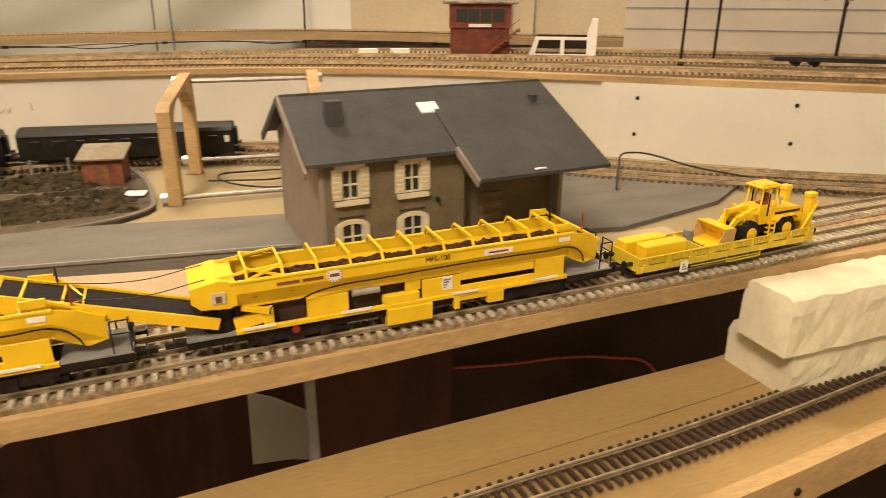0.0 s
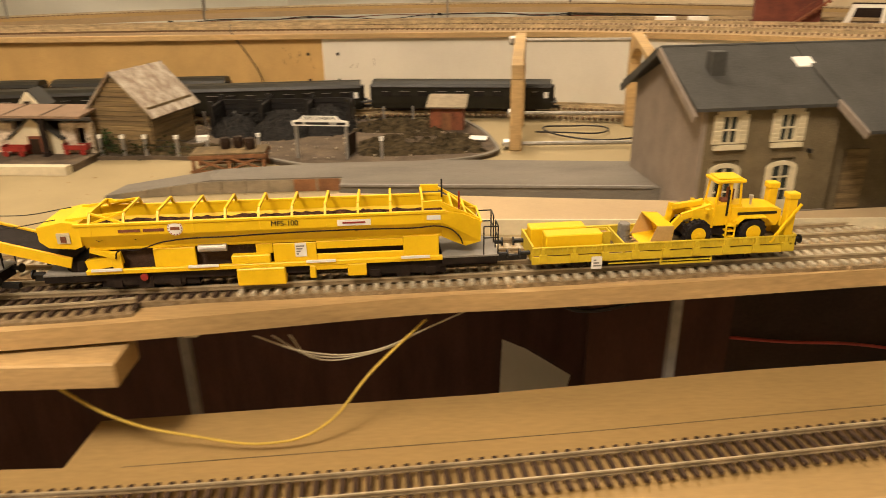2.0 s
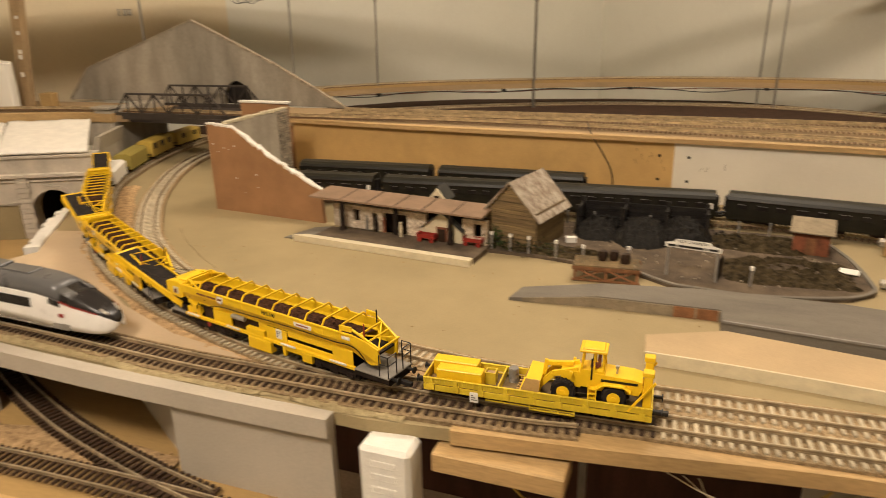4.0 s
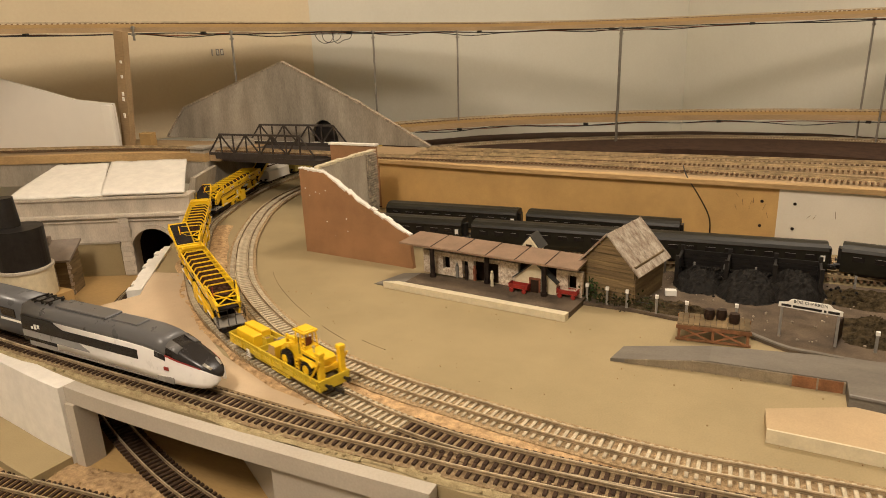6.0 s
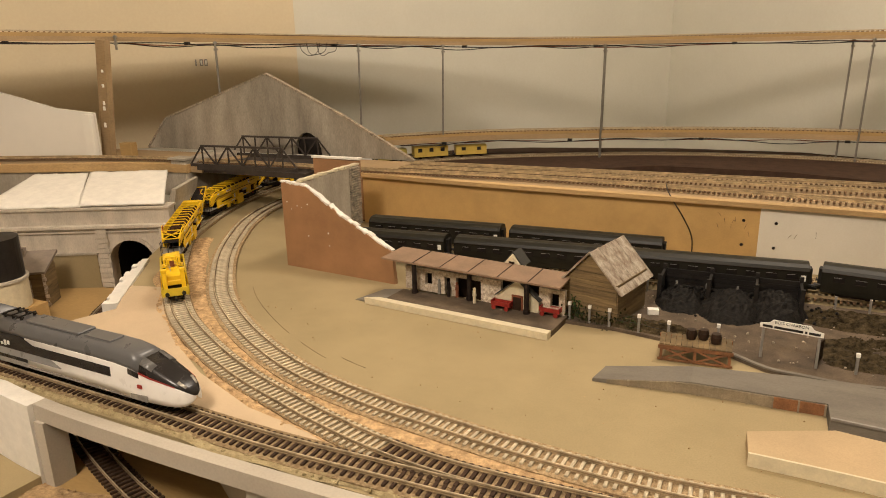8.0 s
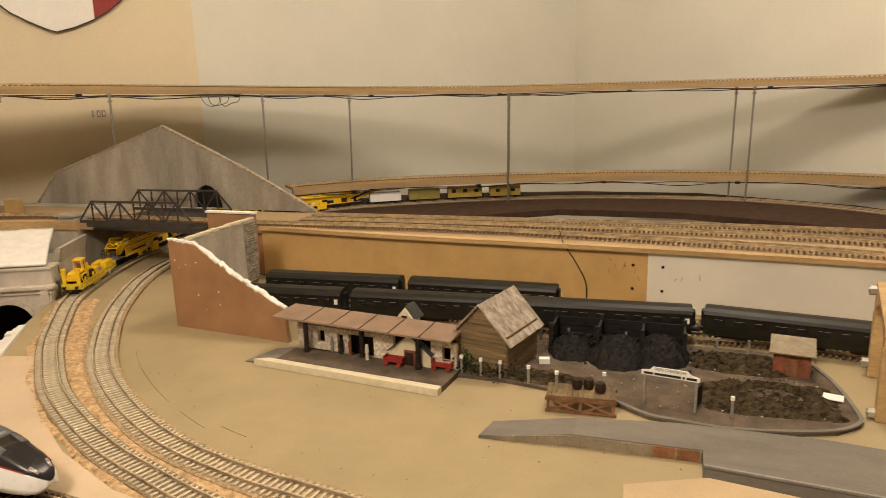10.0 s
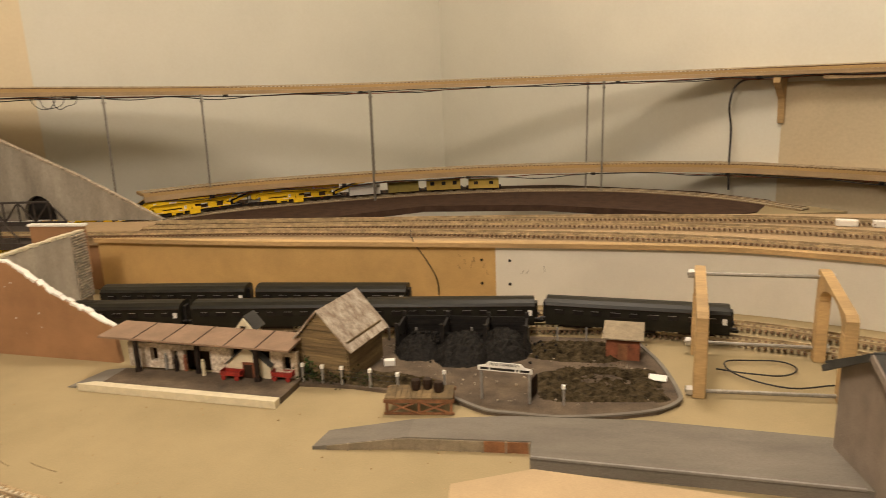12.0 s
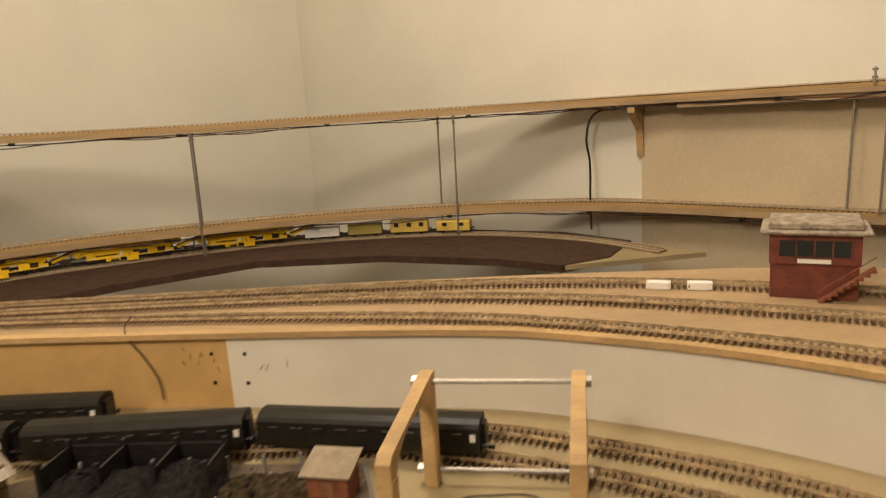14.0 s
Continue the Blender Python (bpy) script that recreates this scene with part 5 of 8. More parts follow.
        part("wall_above", B((a, b, 0.0014, 0.003, 0.0, 0.0455)), M_HOUSE, t)
    # roof slabs
    def slab(name, x0, x1, y0, z0, y1, z1, th=0.0022):
        bm = bmesh.new()
        nz = th
        extrude(bm, [(y0, z0), (y1, z1), (y1, z1 + nz), (y0, z0 + nz)], "x", x0, x1)
        return part(name, bm, M_SLATE, t)
    k = (ridge_z - eave_z) / ry
    slab("roof", -0.009, 0.092, -0.007, eave_z - 0.007 * k + 0.001, ry, ridge_z + 0.001)
    slab("roof", 0.092, W + 0.012, -0.038, eave_z - 0.0145, ry, ridge_z + 0.001)
    slab("roof", -0.009, W + 0.012, D + 0.008, eave_z - 0.008 * k + 0.001, ry, ridge_z + 0.001)
    bm = bmesh.new()
    obox(bm, (-0.0100, -0.008, eave_z - 0.0070), (-0.0100, ry, ridge_z + 0.0005), 0.0016, 0.0052)
    part("barge_board", bm, M_HOUSEG, t, "pale grey barge board")
    bm = bmesh.new()
    obox(bm, (-0.0100, D + 0.008, eave_z - 0.0070), (-0.0100, ry, ridge_z + 0.0005), 0.0016, 0.0052)
    part("barge_board", bm, M_SLATE, t)
    bm = bmesh.new()
    obox(bm, (0.0912, -0.039, eave_z - 0.0150), (0.0912, -0.006, eave_z + 0.0000), 0.0016, 0.0050)
    part("barge_board", bm, M_HOUSEG, t, "pale grey barge board")
    bm = bmesh.new()
    cyl(bm, (-0.009, ry, ridge_z + 0.0028), (W + 0.012, ry, ridge_z + 0.0028), 0.0012, n=8)
    part("ridge", bm, M_SLATE, t)
    ch = part("chimney", B((0.014, 0.0245, 0.024, 0.033, 0.093, 0.1150), bevel=0.0004), M_SLATE, t, "dark chimney stack")
    ch2 = part("chimney", B((W - 0.010, W - 0.005, 0.032, 0.037, 0.098, 0.1090)), M_SLATE, t, "small dark chimney stack")
    bm = bmesh.new()
    sl = (0.082, 0.096)
    y0, y1 = 0.030, 0.040
    for_z = lambda y: eave_z + k * y + 0.0042
    v = [bm.verts.new(c) for c in ((sl[0], y0, for_z(y0)), (sl[1], y0, for_z(y0)), (sl[1], y1, for_z(y1)), (sl[0], y1, for_z(y1)))]
    f = bm.faces.new(v)
    r = bmesh.ops.extrude_face_region(bm, geom=[f])
    for q in r["geom"]:
        if isinstance(q, bmesh.types.BMVert):
            q.co.z -= 0.0018
    bmesh.ops.recalc_face_normals(bm, faces=bm.faces[:])
    part("skylight", bm, M_LOGOW, t, "small white skylight")
    bm = B((0.134, 0.142, -0.036, -0.032, 0.0725, 0.0732))
    part("roof_scrap", bm, M_LOGOW, t)
    return t


station_house()

# ---------------- platforms and ground ----------------
q = thing("loading_quay", "grey asphalt loading quay with sloping end", "platform", kind="")
bm = bmesh.new()
pts = [(-0.098, 0.552), (0.16, 0.528), (0.16, 0.605), (0.0, 0.624), (-0.12, 0.622), (-0.205, 0.609), (-0.205, 0.576), (-0.098, 0.578)]
prism(bm, pts, 0, 0.0115)
part("quay_block", bm, M_QUAY, q)
bm = bmesh.new()
lo = [bm.verts.new(c) for c in ((-0.205, 0.576, 0), (-0.289, 0.567, 0), (-0.283, 0.597, 0), (-0.205, 0.609, 0))]
hi = [bm.verts.new(c) for c in ((-0.205, 0.576, 0.0115), (-0.289, 0.567, 0.003), (-0.283, 0.597, 0.003), (-0.205, 0.609, 0.0115))]
bm.faces.new(lo), bm.faces.new(hi[::-1])
for i in range(4):
    bm.faces.new((lo[i], hi[i], hi[(i + 1) % 4], lo[(i + 1) % 4]))
bmesh.ops.recalc_face_normals(bm, faces=bm.faces[:])
part("ramp", bm, M_QUAY, q)
part("kerb", B((-0.098, 0.145, -0.001, 0.001, 0.0112, 0.0132)), M_GREY, q).matrix_local = Matrix.Translation((0, 0.5425, 0)) @ Matrix.Rotation(radians(-5.3), 4, "Z")
# boarded side of the quay: panels between posts, the last two rusty
for k in range(9):
    x0 = -0.276 + k * 0.0197
    x1 = x0 + 0.0182
    ya, yb = (0.567 + 0.009 * min(1.0, (x + 0.289) / 0.084) + 0.002 * max(0.0, (x + 0.205) / 0.107) for x in (x0, x1))
    za, zb = (min(0.0102, 0.0028 + 0.0082 * (x + 0.289) / 0.084) for x in (x0, x1))
    bm = bmesh.new()
    vs = [bm.verts.new(c) for c in ((x0, ya - 0.0012, 0.0002), (x1, yb - 0.0012, 0.0002), (x1, yb - 0.0012, zb), (x0, ya - 0.0012, za), (x0, ya + 0.0006, 0.0002), (x1, yb + 0.0006, 0.0002), (x1, yb + 0.0006, zb), (x0, ya + 0.0006, za))]
    for f in ((0, 1, 2, 3), (7, 6, 5, 4), (0, 4, 5, 1), (1, 5, 6, 2), (2, 6, 7, 3), (3, 7, 4, 0)):
        bm.faces.new([vs[i] for i in f])
    bmesh.ops.recalc_face_normals(bm, faces=bm.faces[:])
    part("side_panel", bm, M_STAGE if k > 6 else M_QUAYS, q, "rust brown side panel" if k > 6 else "")
    part("buttress", B((x1, x1 + 0.0015, yb - 0.0024, yb + 0.0006, 0.0002, zb + 0.0004)), M_QUAYS, q)
bm = bmesh.new()
prism(bm, [(0.335, 0.52), (0.40, 0.51), (0.52, 0.545), (0.60, 0.60), (0.52, 0.665), (0.42, 0.69), (0.345, 0.66)], 0.0, 0.004)
single("station_yard", bm, M_QUAY, "grey green station forecourt", "ground", "structure")
bm = bmesh.new()
prism(bm, [(-0.155, 0.479), (-0.08, 0.476), (0.13, 0.461), (0.42, 0.448), (0.42, 0.485), (0.2, 0.47), (0.155, 0.50), (-0.095, 0.537), (-0.157, 0.510)], 0.0, 0.0105)
cp = thing("cream_platform", "cream hardboard platform strip with a worn front edge", "platform")
part("board", bm, M_RAMP, cp)
bm = bmesh.new()
ribbon(bm, smooth_line([(-0.155, 0.479), (-0.08, 0.476), (0.13, 0.461), (0.42, 0.448)], 0.02), -0.0009, 0.0009, 0.0, 0.0109)
part("front_edge", bm, M_CREAM, cp)

# ---------------- brown wall with sloping top ----------------
w = thing("sloping_wall", "brown hardboard scenery wall with broken plaster edge", "retaining wall")
P0, P1 = Vector((-0.775, 0.757, 0)), Vector((-0.588, 0.738, 0))
ux = (P1 - P0).normalized()
wl = (P1 - P0).length
bm = bmesh.new()
extrude(bm, [(0, 0), (wl, 0), (wl - 0.004, 0.044), (wl * 0.60, 0.078), (wl * 0.24, 0.118), (0.0, 0.122)], "y", 0.0, 0.006)
front = part("front_board", bm, M_TERRA, w)
WM = Matrix.Translation(P0) @ Matrix.Rotation(math.atan2(ux.y, ux.x), 4, "Z")
front.matrix_local = WM
bm = bmesh.new()
for a, b in (((wl - 0.004, 0.045), (wl * 0.60, 0.079)), ((wl * 0.60, 0.079), (wl * 0.24, 0.119)), ((wl * 0.24, 0.119), (0.0, 0.123))):
    n = 9
    for i in range(n):
        f0, f1 = i / n, (i + 1.05) / n
        p, r = Vector((a[0] + (b[0] - a[0]) * f0, random.uniform(0.002, 0.006), a[1] + (b[1] - a[1]) * f0)), Vector((a[0] + (b[0] - a[0]) * f1, random.uniform(0.002, 0.006), a[1] + (b[1] - a[1]) * f1))
        obox(bm, p, r, random.uniform(0.004, 0.009), random.uniform(0.0012, 0.0034))
e = part("plaster_edge", bm, M_PLASTER, w, "ragged white plaster edge")
bm = bmesh.new()
rw = random.Random(17)
for _ in range(9):
    x, z = rw.uniform(0.004, wl * 0.45), rw.uniform(0.02, 0.112)
    q_ = rw.uniform(0.0003, 0.0011)
    cyl(bm, (x, -0.0004, z), (x, 0.0002, z), q_, n=7)
sp = part("plaster_specks", bm, M_PLASTER, w, "specks of spilled white plaster")
sp.matrix_local = WM
tagged(sp, kind="stuff")
e.matrix_local = WM
part("back_board", B((-0.751, -0.744, 0.763, 0.912, 0.0, 0.122)), M_CONC, w, "grey inner wall board")
bm = bmesh.new()
for k in range(14):
    y = 0.760 + k * 0.011
    obox(bm, (-0.7475 + random.uniform(-0.002, 0.002), y, 0.124), (-0.7475 + random.uniform(-0.002, 0.002), y + 0.012, 0.124), random.uniform(0.007, 0.010), random.uniform(0.0018, 0.0038))
part("top_edge", bm, M_CREAM, w)
for k in range(24):
    z = 0.030 + k * 0.0039
    bm = bmesh.new()
    cyl(bm, (-0.7425, 0.885, z), (-0.7425, 0.913, z), 0.0019, n=6)
    part("stone_rib", bm, M_STONE, w)
bm = bmesh.new()
extrude(bm, [(-0.83, 0.06), (-0.744, 0.06), (-0.744, 0.128), (-0.83, 0.130)], "y", 0.914, 0.920)
part("rear_board", bm, M_TERRA, w)
part("rear_edge", B((-0.832, -0.742, 0.912, 0.922, 0.130, 0.133)), M_PLASTER, w)

# ---------------- covered platform ----------------
PX, PY = -0.353, 0.640
R = math.atan2(0.666 - 0.640, -0.607 + 0.353)
pm = Matrix.Translation((PX, PY, 0)) @ Matrix.Rotation(R, 4, "Z") @ Matrix.Diagonal((1, -1, 1, 1))
# local frame: x from the near right corner towards the sloping end, y towards the building
pl = thing("station_platform", "low grey platform with white edge", "platform")
def local(m, pts):
    return [tuple((m @ Vector((x, y, 0))).xy) for x, y in pts]
bm = bmesh.new()
prism(bm, local(pm, [(0.0, 0.0085), (0.215, 0.0085), (0.215, 0.050), (0.0, 0.062)]), 0, 0.0065)
part("surface", bm, M_YARD, pl)
bm = bmesh.new()
A = [pm @ Vector(c) for c in ((0.215, 0.003, 0.0), (0.256, 0.004, 0.0), (0.245, 0.052, 0.0), (0.215, 0.050, 0.0))]
T = [pm @ Vector(c) for c in ((0.215, 0.003, 0.0065), (0.256, 0.004, 0.0008), (0.245, 0.052, 0.0008), (0.215, 0.050, 0.0065))]
va, vt = [bm.verts.new(c) for c in A], [bm.verts.new(c) for c in T]
bm.faces.new(va), bm.faces.new(vt[::-1])
for i in range(4):
    bm.faces.new((va[i], vt[i], vt[(i + 1) % 4], va[(i + 1) % 4]))
bmesh.ops.recalc_face_normals(bm, faces=bm.faces[:])
part("ramp", bm, M_QUAY, pl)
bm = bmesh.new()
prism(bm, local(pm, [(0.0, -0.001), (0.238, -0.001), (0.222, 0.0085), (0.0, 0.0085)]), 0, 0.0080)
part("edge_strip", bm, M_CREAM, pl, "white cardboard platform edge")

cn = thing("platform_canopy", "brown felt platform canopy on dark posts", "canopy")
bm = bmesh.new()
e = [pm @ Vector(c) for c in ((0.003, 0.0400, 0.0430), (0.240, 0.0400, 0.0450), (0.237, 0.0850, 0.0480), (0.003, 0.0850, 0.0460))]
v1 = [bm.verts.new(c) for c in e]
v2 = [bm.verts.new(c + Vector((0, 0, 0.0022))) for c in e]
bm.faces.new(v1), bm.faces.new(v2[::-1])
for i in range(4):
    bm.faces.new((v1[i], v2[i], v2[(i + 1) % 4], v1[(i + 1) % 4]))
bmesh.ops.recalc_face_normals(bm, faces=bm.faces[:])
part("roof", bm, M_CANOPY, cn)
for k in range(1, 6):
    x = 0.003 + k * 0.038
    bm = bmesh.new()
    obox(bm, pm @ Vector((x, 0.0400, 0.0453 + 0.00032 * k)), pm @ Vector((x, 0.0850, 0.0483 + 0.00032 * k)), 0.0010, 0.0010)
    part("seam", bm, M_DARK, cn)
for x in (0.044, 0.122, 0.194):
    bm = bmesh.new()
    a, b = pm @ Vector((x, 0.044 if x != 0.122 else 0.053, 0.0065)), pm @ Vector((x, 0.044 if x != 0.122 else 0.053, 0.0450))
    cyl(bm, a, b, 0.0030, n=10)
    cyl(bm, a, a + Vector((0, 0, 0.004)), 0.0040, n=10)
    part("post", bm, M_UNDER, cn)
st = thing("station_building", "small stone station building under the canopy", "building")
for a, b, z0, z1 in ((0.003, 0.010, 0.0065, 0.036), (0.010, 0.020, 0.031, 0.036), (0.010, 0.020, 0.0065, 0.015), (0.020, 0.034, 0.0065, 0.036), (0.082, 0.108, 0.0065, 0.036), (0.108, 0.142, 0.031, 0.036), (0.142, 0.150, 0.0065, 0.036), (0.150, 0.158, 0.029, 0.036),
                     (0.158, 0.176, 0.0065, 0.036), (0.176, 0.186, 0.031, 0.036), (0.176, 0.186, 0.0065, 0.015), (0.186, 0.215, 0.0065, 0.036)):
    bm = bmesh.new()
    prism(bm, local(pm, [(a, 0.056), (b, 0.056), (b, 0.062), (a, 0.062)]), z0, z1)
    part("wall_piece", bm, M_PSTONE, st)
bm = bmesh.new()
prism(bm, local(pm, [(0.003, 0.074), (0.215, 0.074), (0.215, 0.092), (0.003, 0.092)]), 0.0, 0.034)
part("core", bm, M_DARK, st, "dark interior behind the openings")
bm = bmesh.new()
extrude(bm, [(0.032, 0.0065), (0.084, 0.0065), (0.084, 0.022), (0.058, 0.042), (0.032, 0.022)], "y", 0.051, 0.060)
for v in bm.verts:
    v.co = pm @ v.co
bmesh.ops.recalc_face_normals(bm, faces=bm.faces[:])
hb = part("house_front", bm, M_CREAM, st, "cream house front with arched door")
bm = bmesh.new()
prism(bm, local(pm, [(0.051, 0.0497), (0.065, 0.0497), (0.065, 0.051), (0.051, 0.051)]), 0.0065, 0.0240)
part("arched_door", bm, M_RUST, st, "dark red arched door")
bm = bmesh.new()
prism(bm, local(pm, [(0.0533, 0.0487), (0.0627, 0.0487), (0.0627, 0.0497), (0.0533, 0.0497)]), 0.0065, 0.0215)
part("door_leaf", bm, M_DARK, st, "dark door leaf")
for x0, x1 in ((0.030, 0.058), (0.086, 0.058)):
    bm = bmesh.new()
    obox(bm, pm @ Vector((x0, 0.0535, 0.0208)), pm @ Vector((x1, 0.0535, 0.0430)), 0.010, 0.0014)
    part("gable_roof", bm, M_SLATE, st)
# dormer behind the canopy
bm = bmesh.new()
dm = pm @ Matrix.Translation((0.082, 0.086, 0.036))
vs = [bm.verts.new(dm @ Vector(c)) for c in ((-0.010, 0, 0), (0.010, 0, 0), (0.010, 0, 0.012), (0, 0, 0.024), (-0.010, 0, 0.012), (-0.010, 0.02, 0), (0.010, 0.02, 0), (0.010, 0.02, 0.012), (0, 0.02, 0.024), (-0.010, 0.02, 0.012))]
for f in ((0, 1, 2, 3, 4), (5, 6, 7, 8, 9), (0, 1, 6, 5), (1, 2, 7, 6), (2, 3, 8, 7), (3, 4, 9, 8), (4, 0, 5, 9)):
    bm.faces.new([vs[i] for i in f])
bmesh.ops.recalc_face_normals(bm, faces=bm.faces[:])
part("dormer", bm, M_CREAM, st, "cream pointed dormer")
bm = bmesh.new()
for sx in (-1, 1):
    obox(bm, dm @ Vector((sx * 0.013, 0.014, 0.0095)), dm @ Vector((0, 0.014, 0.0255)), 0.022, 0.0015)
part("dormer_roof", bm, M_SLATE, st)
bm = bmesh.new()
prism(bm, local(pm, [(0.0785, 0.0848), (0.0855, 0.0848), (0.0855, 0.0862), (0.0785, 0.0862)]), 0.043, 0.051)
part("dormer_window", bm, M_DARK, st)


def figurine(x, y, z, m, label):
    bm = bmesh.new()
    cyl(bm, (0, 0, 0), (0, 0, 0.009), 0.0022, 0.0018, n=8)
    cyl(bm, (0, 0, 0.009), (0, 0, 0.0155), 0.0026, 0.0020, n=8)
    bmesh.ops.create_icosphere(bm, subdivisions=2, radius=0.0018, matrix=Matrix.Translation((0, 0, 0.0175)))
    p = pm @ Vector((x, y, 0))
    single("figurine", bm, m, label, "figurine", at=pose(p.x, p.y, z), group="figurines on the platform")


for x, y, m, l in ((0.150, 0.052, M_UNDER, "dark painted model figurine"), (0.140, 0.055, M_RUST, "brown painted model figurine"), (0.112, 0.047, M_CREAM, "pale painted model figurine"), (0.165, 0.055, M_GREY, "grey painted model figurine"), (0.045, 0.055, M_UNDER, "dark painted model figurine")):
    figurine(x, y, 0.0065, m, l)


def trolley(x, y):
    p = pm @ Vector((x, y, 0))
    t = thing("luggage_trolley", "small red luggage trolley on the platform", "trolley", Matrix.Translation((p.x, p.y, 0.0065)) @ Matrix.Rotation(R, 4, "Z"), "trolleys")
    part("bed", B((-0.012, 0.012, -0.005, 0.005, 0.0050, 0.0064), (-0.012, -0.011, -0.005, 0.005, 0.0064, 0.0105), (0.011, 0.012, -0.005, 0.005, 0.0064, 0.0105), (-0.011, 0.011, -0.005, -0.0042, 0.0064, 0.0095), (-0.011, 0.011, 0.0042, 0.005, 0.0064, 0.0095)), M_RED, t)
    for sx in (-0.008, 0.008):
        for sy in (-0.0055, 0.0055):
            bm = bmesh.new()
            cyl(bm, (sx, sy - 0.0006, 0.0028), (sx, sy + 0.0006, 0.0028), 0.0028, n=12)
            part("wheel", bm, M_RED, t)


trolley(0.075, 0.045), trolley(0.018, 0.052)


def clump(bm, n, size, leaf, flat=1.0):
    for _ in range(n):
        v = Vector((random.gauss(0, 1), random.gauss(0, 1), random.gauss(0, 1) * flat)) * size * 0.5
        m = Matrix.Translation(v) @ Euler((random.uniform(0, 6), random.uniform(0, 6), random.uniform(0, 6))).to_matrix().to_4x4() @ Matrix.Diagonal((leaf, leaf * 0.7, leaf * 0.25, 1))
        bmesh.ops.create_icosphere(bm, subdivisions=1, radius=0.5, matrix=m)


bm = bmesh.new()
clump(bm, 140, 0.009, 0.0035, 1.3)
p = pm @ Vector((-0.004, 0.070, 0))
single("ivy_bush", bm, M_GREEN, "small green ivy bush beside the building", "bush", at=pose(p.x, p.y, 0.014))

# ---------------- hut and coal yard ----------------
yard = thing("yard_plate", "grey brown dirt plate of the coal yard with raised kerb", "ground", kind="structure")
YP = [(-0.350, 0.692), (-0.29, 0.690), (-0.182, 0.670), (-0.145, 0.645), (-0.117, 0.640), (-0.074, 0.636), (-0.02, 0.645), (0.018, 0.658), (0.040, 0.678), (0.044, 0.700), (0.036, 0.77), (0.015, 0.842), (-0.12, 0.846), (-0.30, 0.826), (-0.345, 0.80)]
bm = bmesh.new()
prism(bm, YP, 0.0, 0.0035)
part("plate", bm, M_YARD, yard)
KERB = smooth_line(YP[2:12], 0.006)
bm = bmesh.new()
ribbon(bm, KERB, 0.0, 0.004, 0.0035, 0.0052)
part("kerb", bm, M_QUAY, yard)
GZ = 0.0035

hut = thing("plank_hut", "weathered plank hut with peeling pale roof", "hut", pose(-0.316, 0.742, GZ, 0, 0, -14))
W, D, EH, RH = 0.064, 0.074, 0.042, 0.077
for y in (-D / 2, D / 2):
    for k in range(18):
        z0 = k * 0.0046
        half = W / 2 if z0 < EH else W / 2 * max(0.0, (RH - z0 - 0.003) / (RH - EH))
        if half > 0.002:
            s = -1 if y < 0 else 1
            part("board", B((-half, half, *sorted((y, y + s * (0.0012 + 0.0004 * (k % 2)))), z0, z0 + 0.0043)), M_HUTW, hut)
for x in (-W / 2, W / 2):
    for k in range(10):
        s = -1 if x < 0 else 1
        part("board", B((*sorted((x, x + s * 0.0012)), -D / 2, D / 2, k * 0.0046, k * 0.0046 + 0.0043)), M_HUTW, hut)
part("core", B((-W / 2 + 0.0005, W / 2 - 0.0005, -D / 2 + 0.0005, D / 2 - 0.0005, 0, EH)), M_DARK, hut)
for s in (-1, 1):
    bm = bmesh.new()
    d = Vector((s * (W / 2 + 0.006), 0, EH - 0.006)) - Vector((0, 0, RH))
    obox(bm, (0, 0, RH + 0.001), Vector((0, 0, RH + 0.001)) + d * 1.03, D + 0.010, 0.0014)
    part("roof", bm, M_HUTR, hut, "pale peeling roof sheet")
    bm = bmesh.new()
    for k in range(5):
        y = -D / 2 - 0.005 + k * (D + 0.010) / 4
        obox(bm, Vector((0, y, RH + 0.0022)), Vector((0, y, RH + 0.0022)) + d * 1.03, 0.0010, 0.0008)
    part("batten", bm, M_HUTR, hut)

# fence posts with white heads
post_me = mesh_of("post", B((-0.0012, 0.0012, -0.0012, 0.0012, 0, 0.017)), M_GREY)
head_me = mesh_of("cap", B((-0.0017, 0.0017, -0.0017, 0.0017, 0.017, 0.0205)), M_LOGOW)
fence = thing("yard_fence", "row of grey fence posts with white heads and wire", "fence")
posts = [(-0.345, 0.698), (-0.322, 0.695), (-0.300, 0.693), (-0.268, 0.688), (-0.237, 0.681), (-0.190, 0.690), (-0.070, 0.664)]
for x, y in posts:
    p = new("post", post_me)
    p.parent, p.location = fence, (x, y, GZ)
    c = new("cap", head_me)
    c.parent = p
for a, b in zip(posts[:5], posts[1:5]):
    for z in (0.010, 0.016):
        tube("wire", [(a[0], a[1], GZ + z), ((a[0] + b[0]) / 2, (a[1] + b[1]) / 2, GZ + z - 0.0008), (b[0], b[1], GZ + z)], 0.0002, M_BLACK, fence)
back_fence = thing("back_fence", "row of plain grey posts behind the yard", "fence")
for k in range(9):
    p = new("post", post_me)
    p.parent, p.location = back_fence, (-0.28 + k * 0.034, 0.822 + 0.0015 * k, GZ)


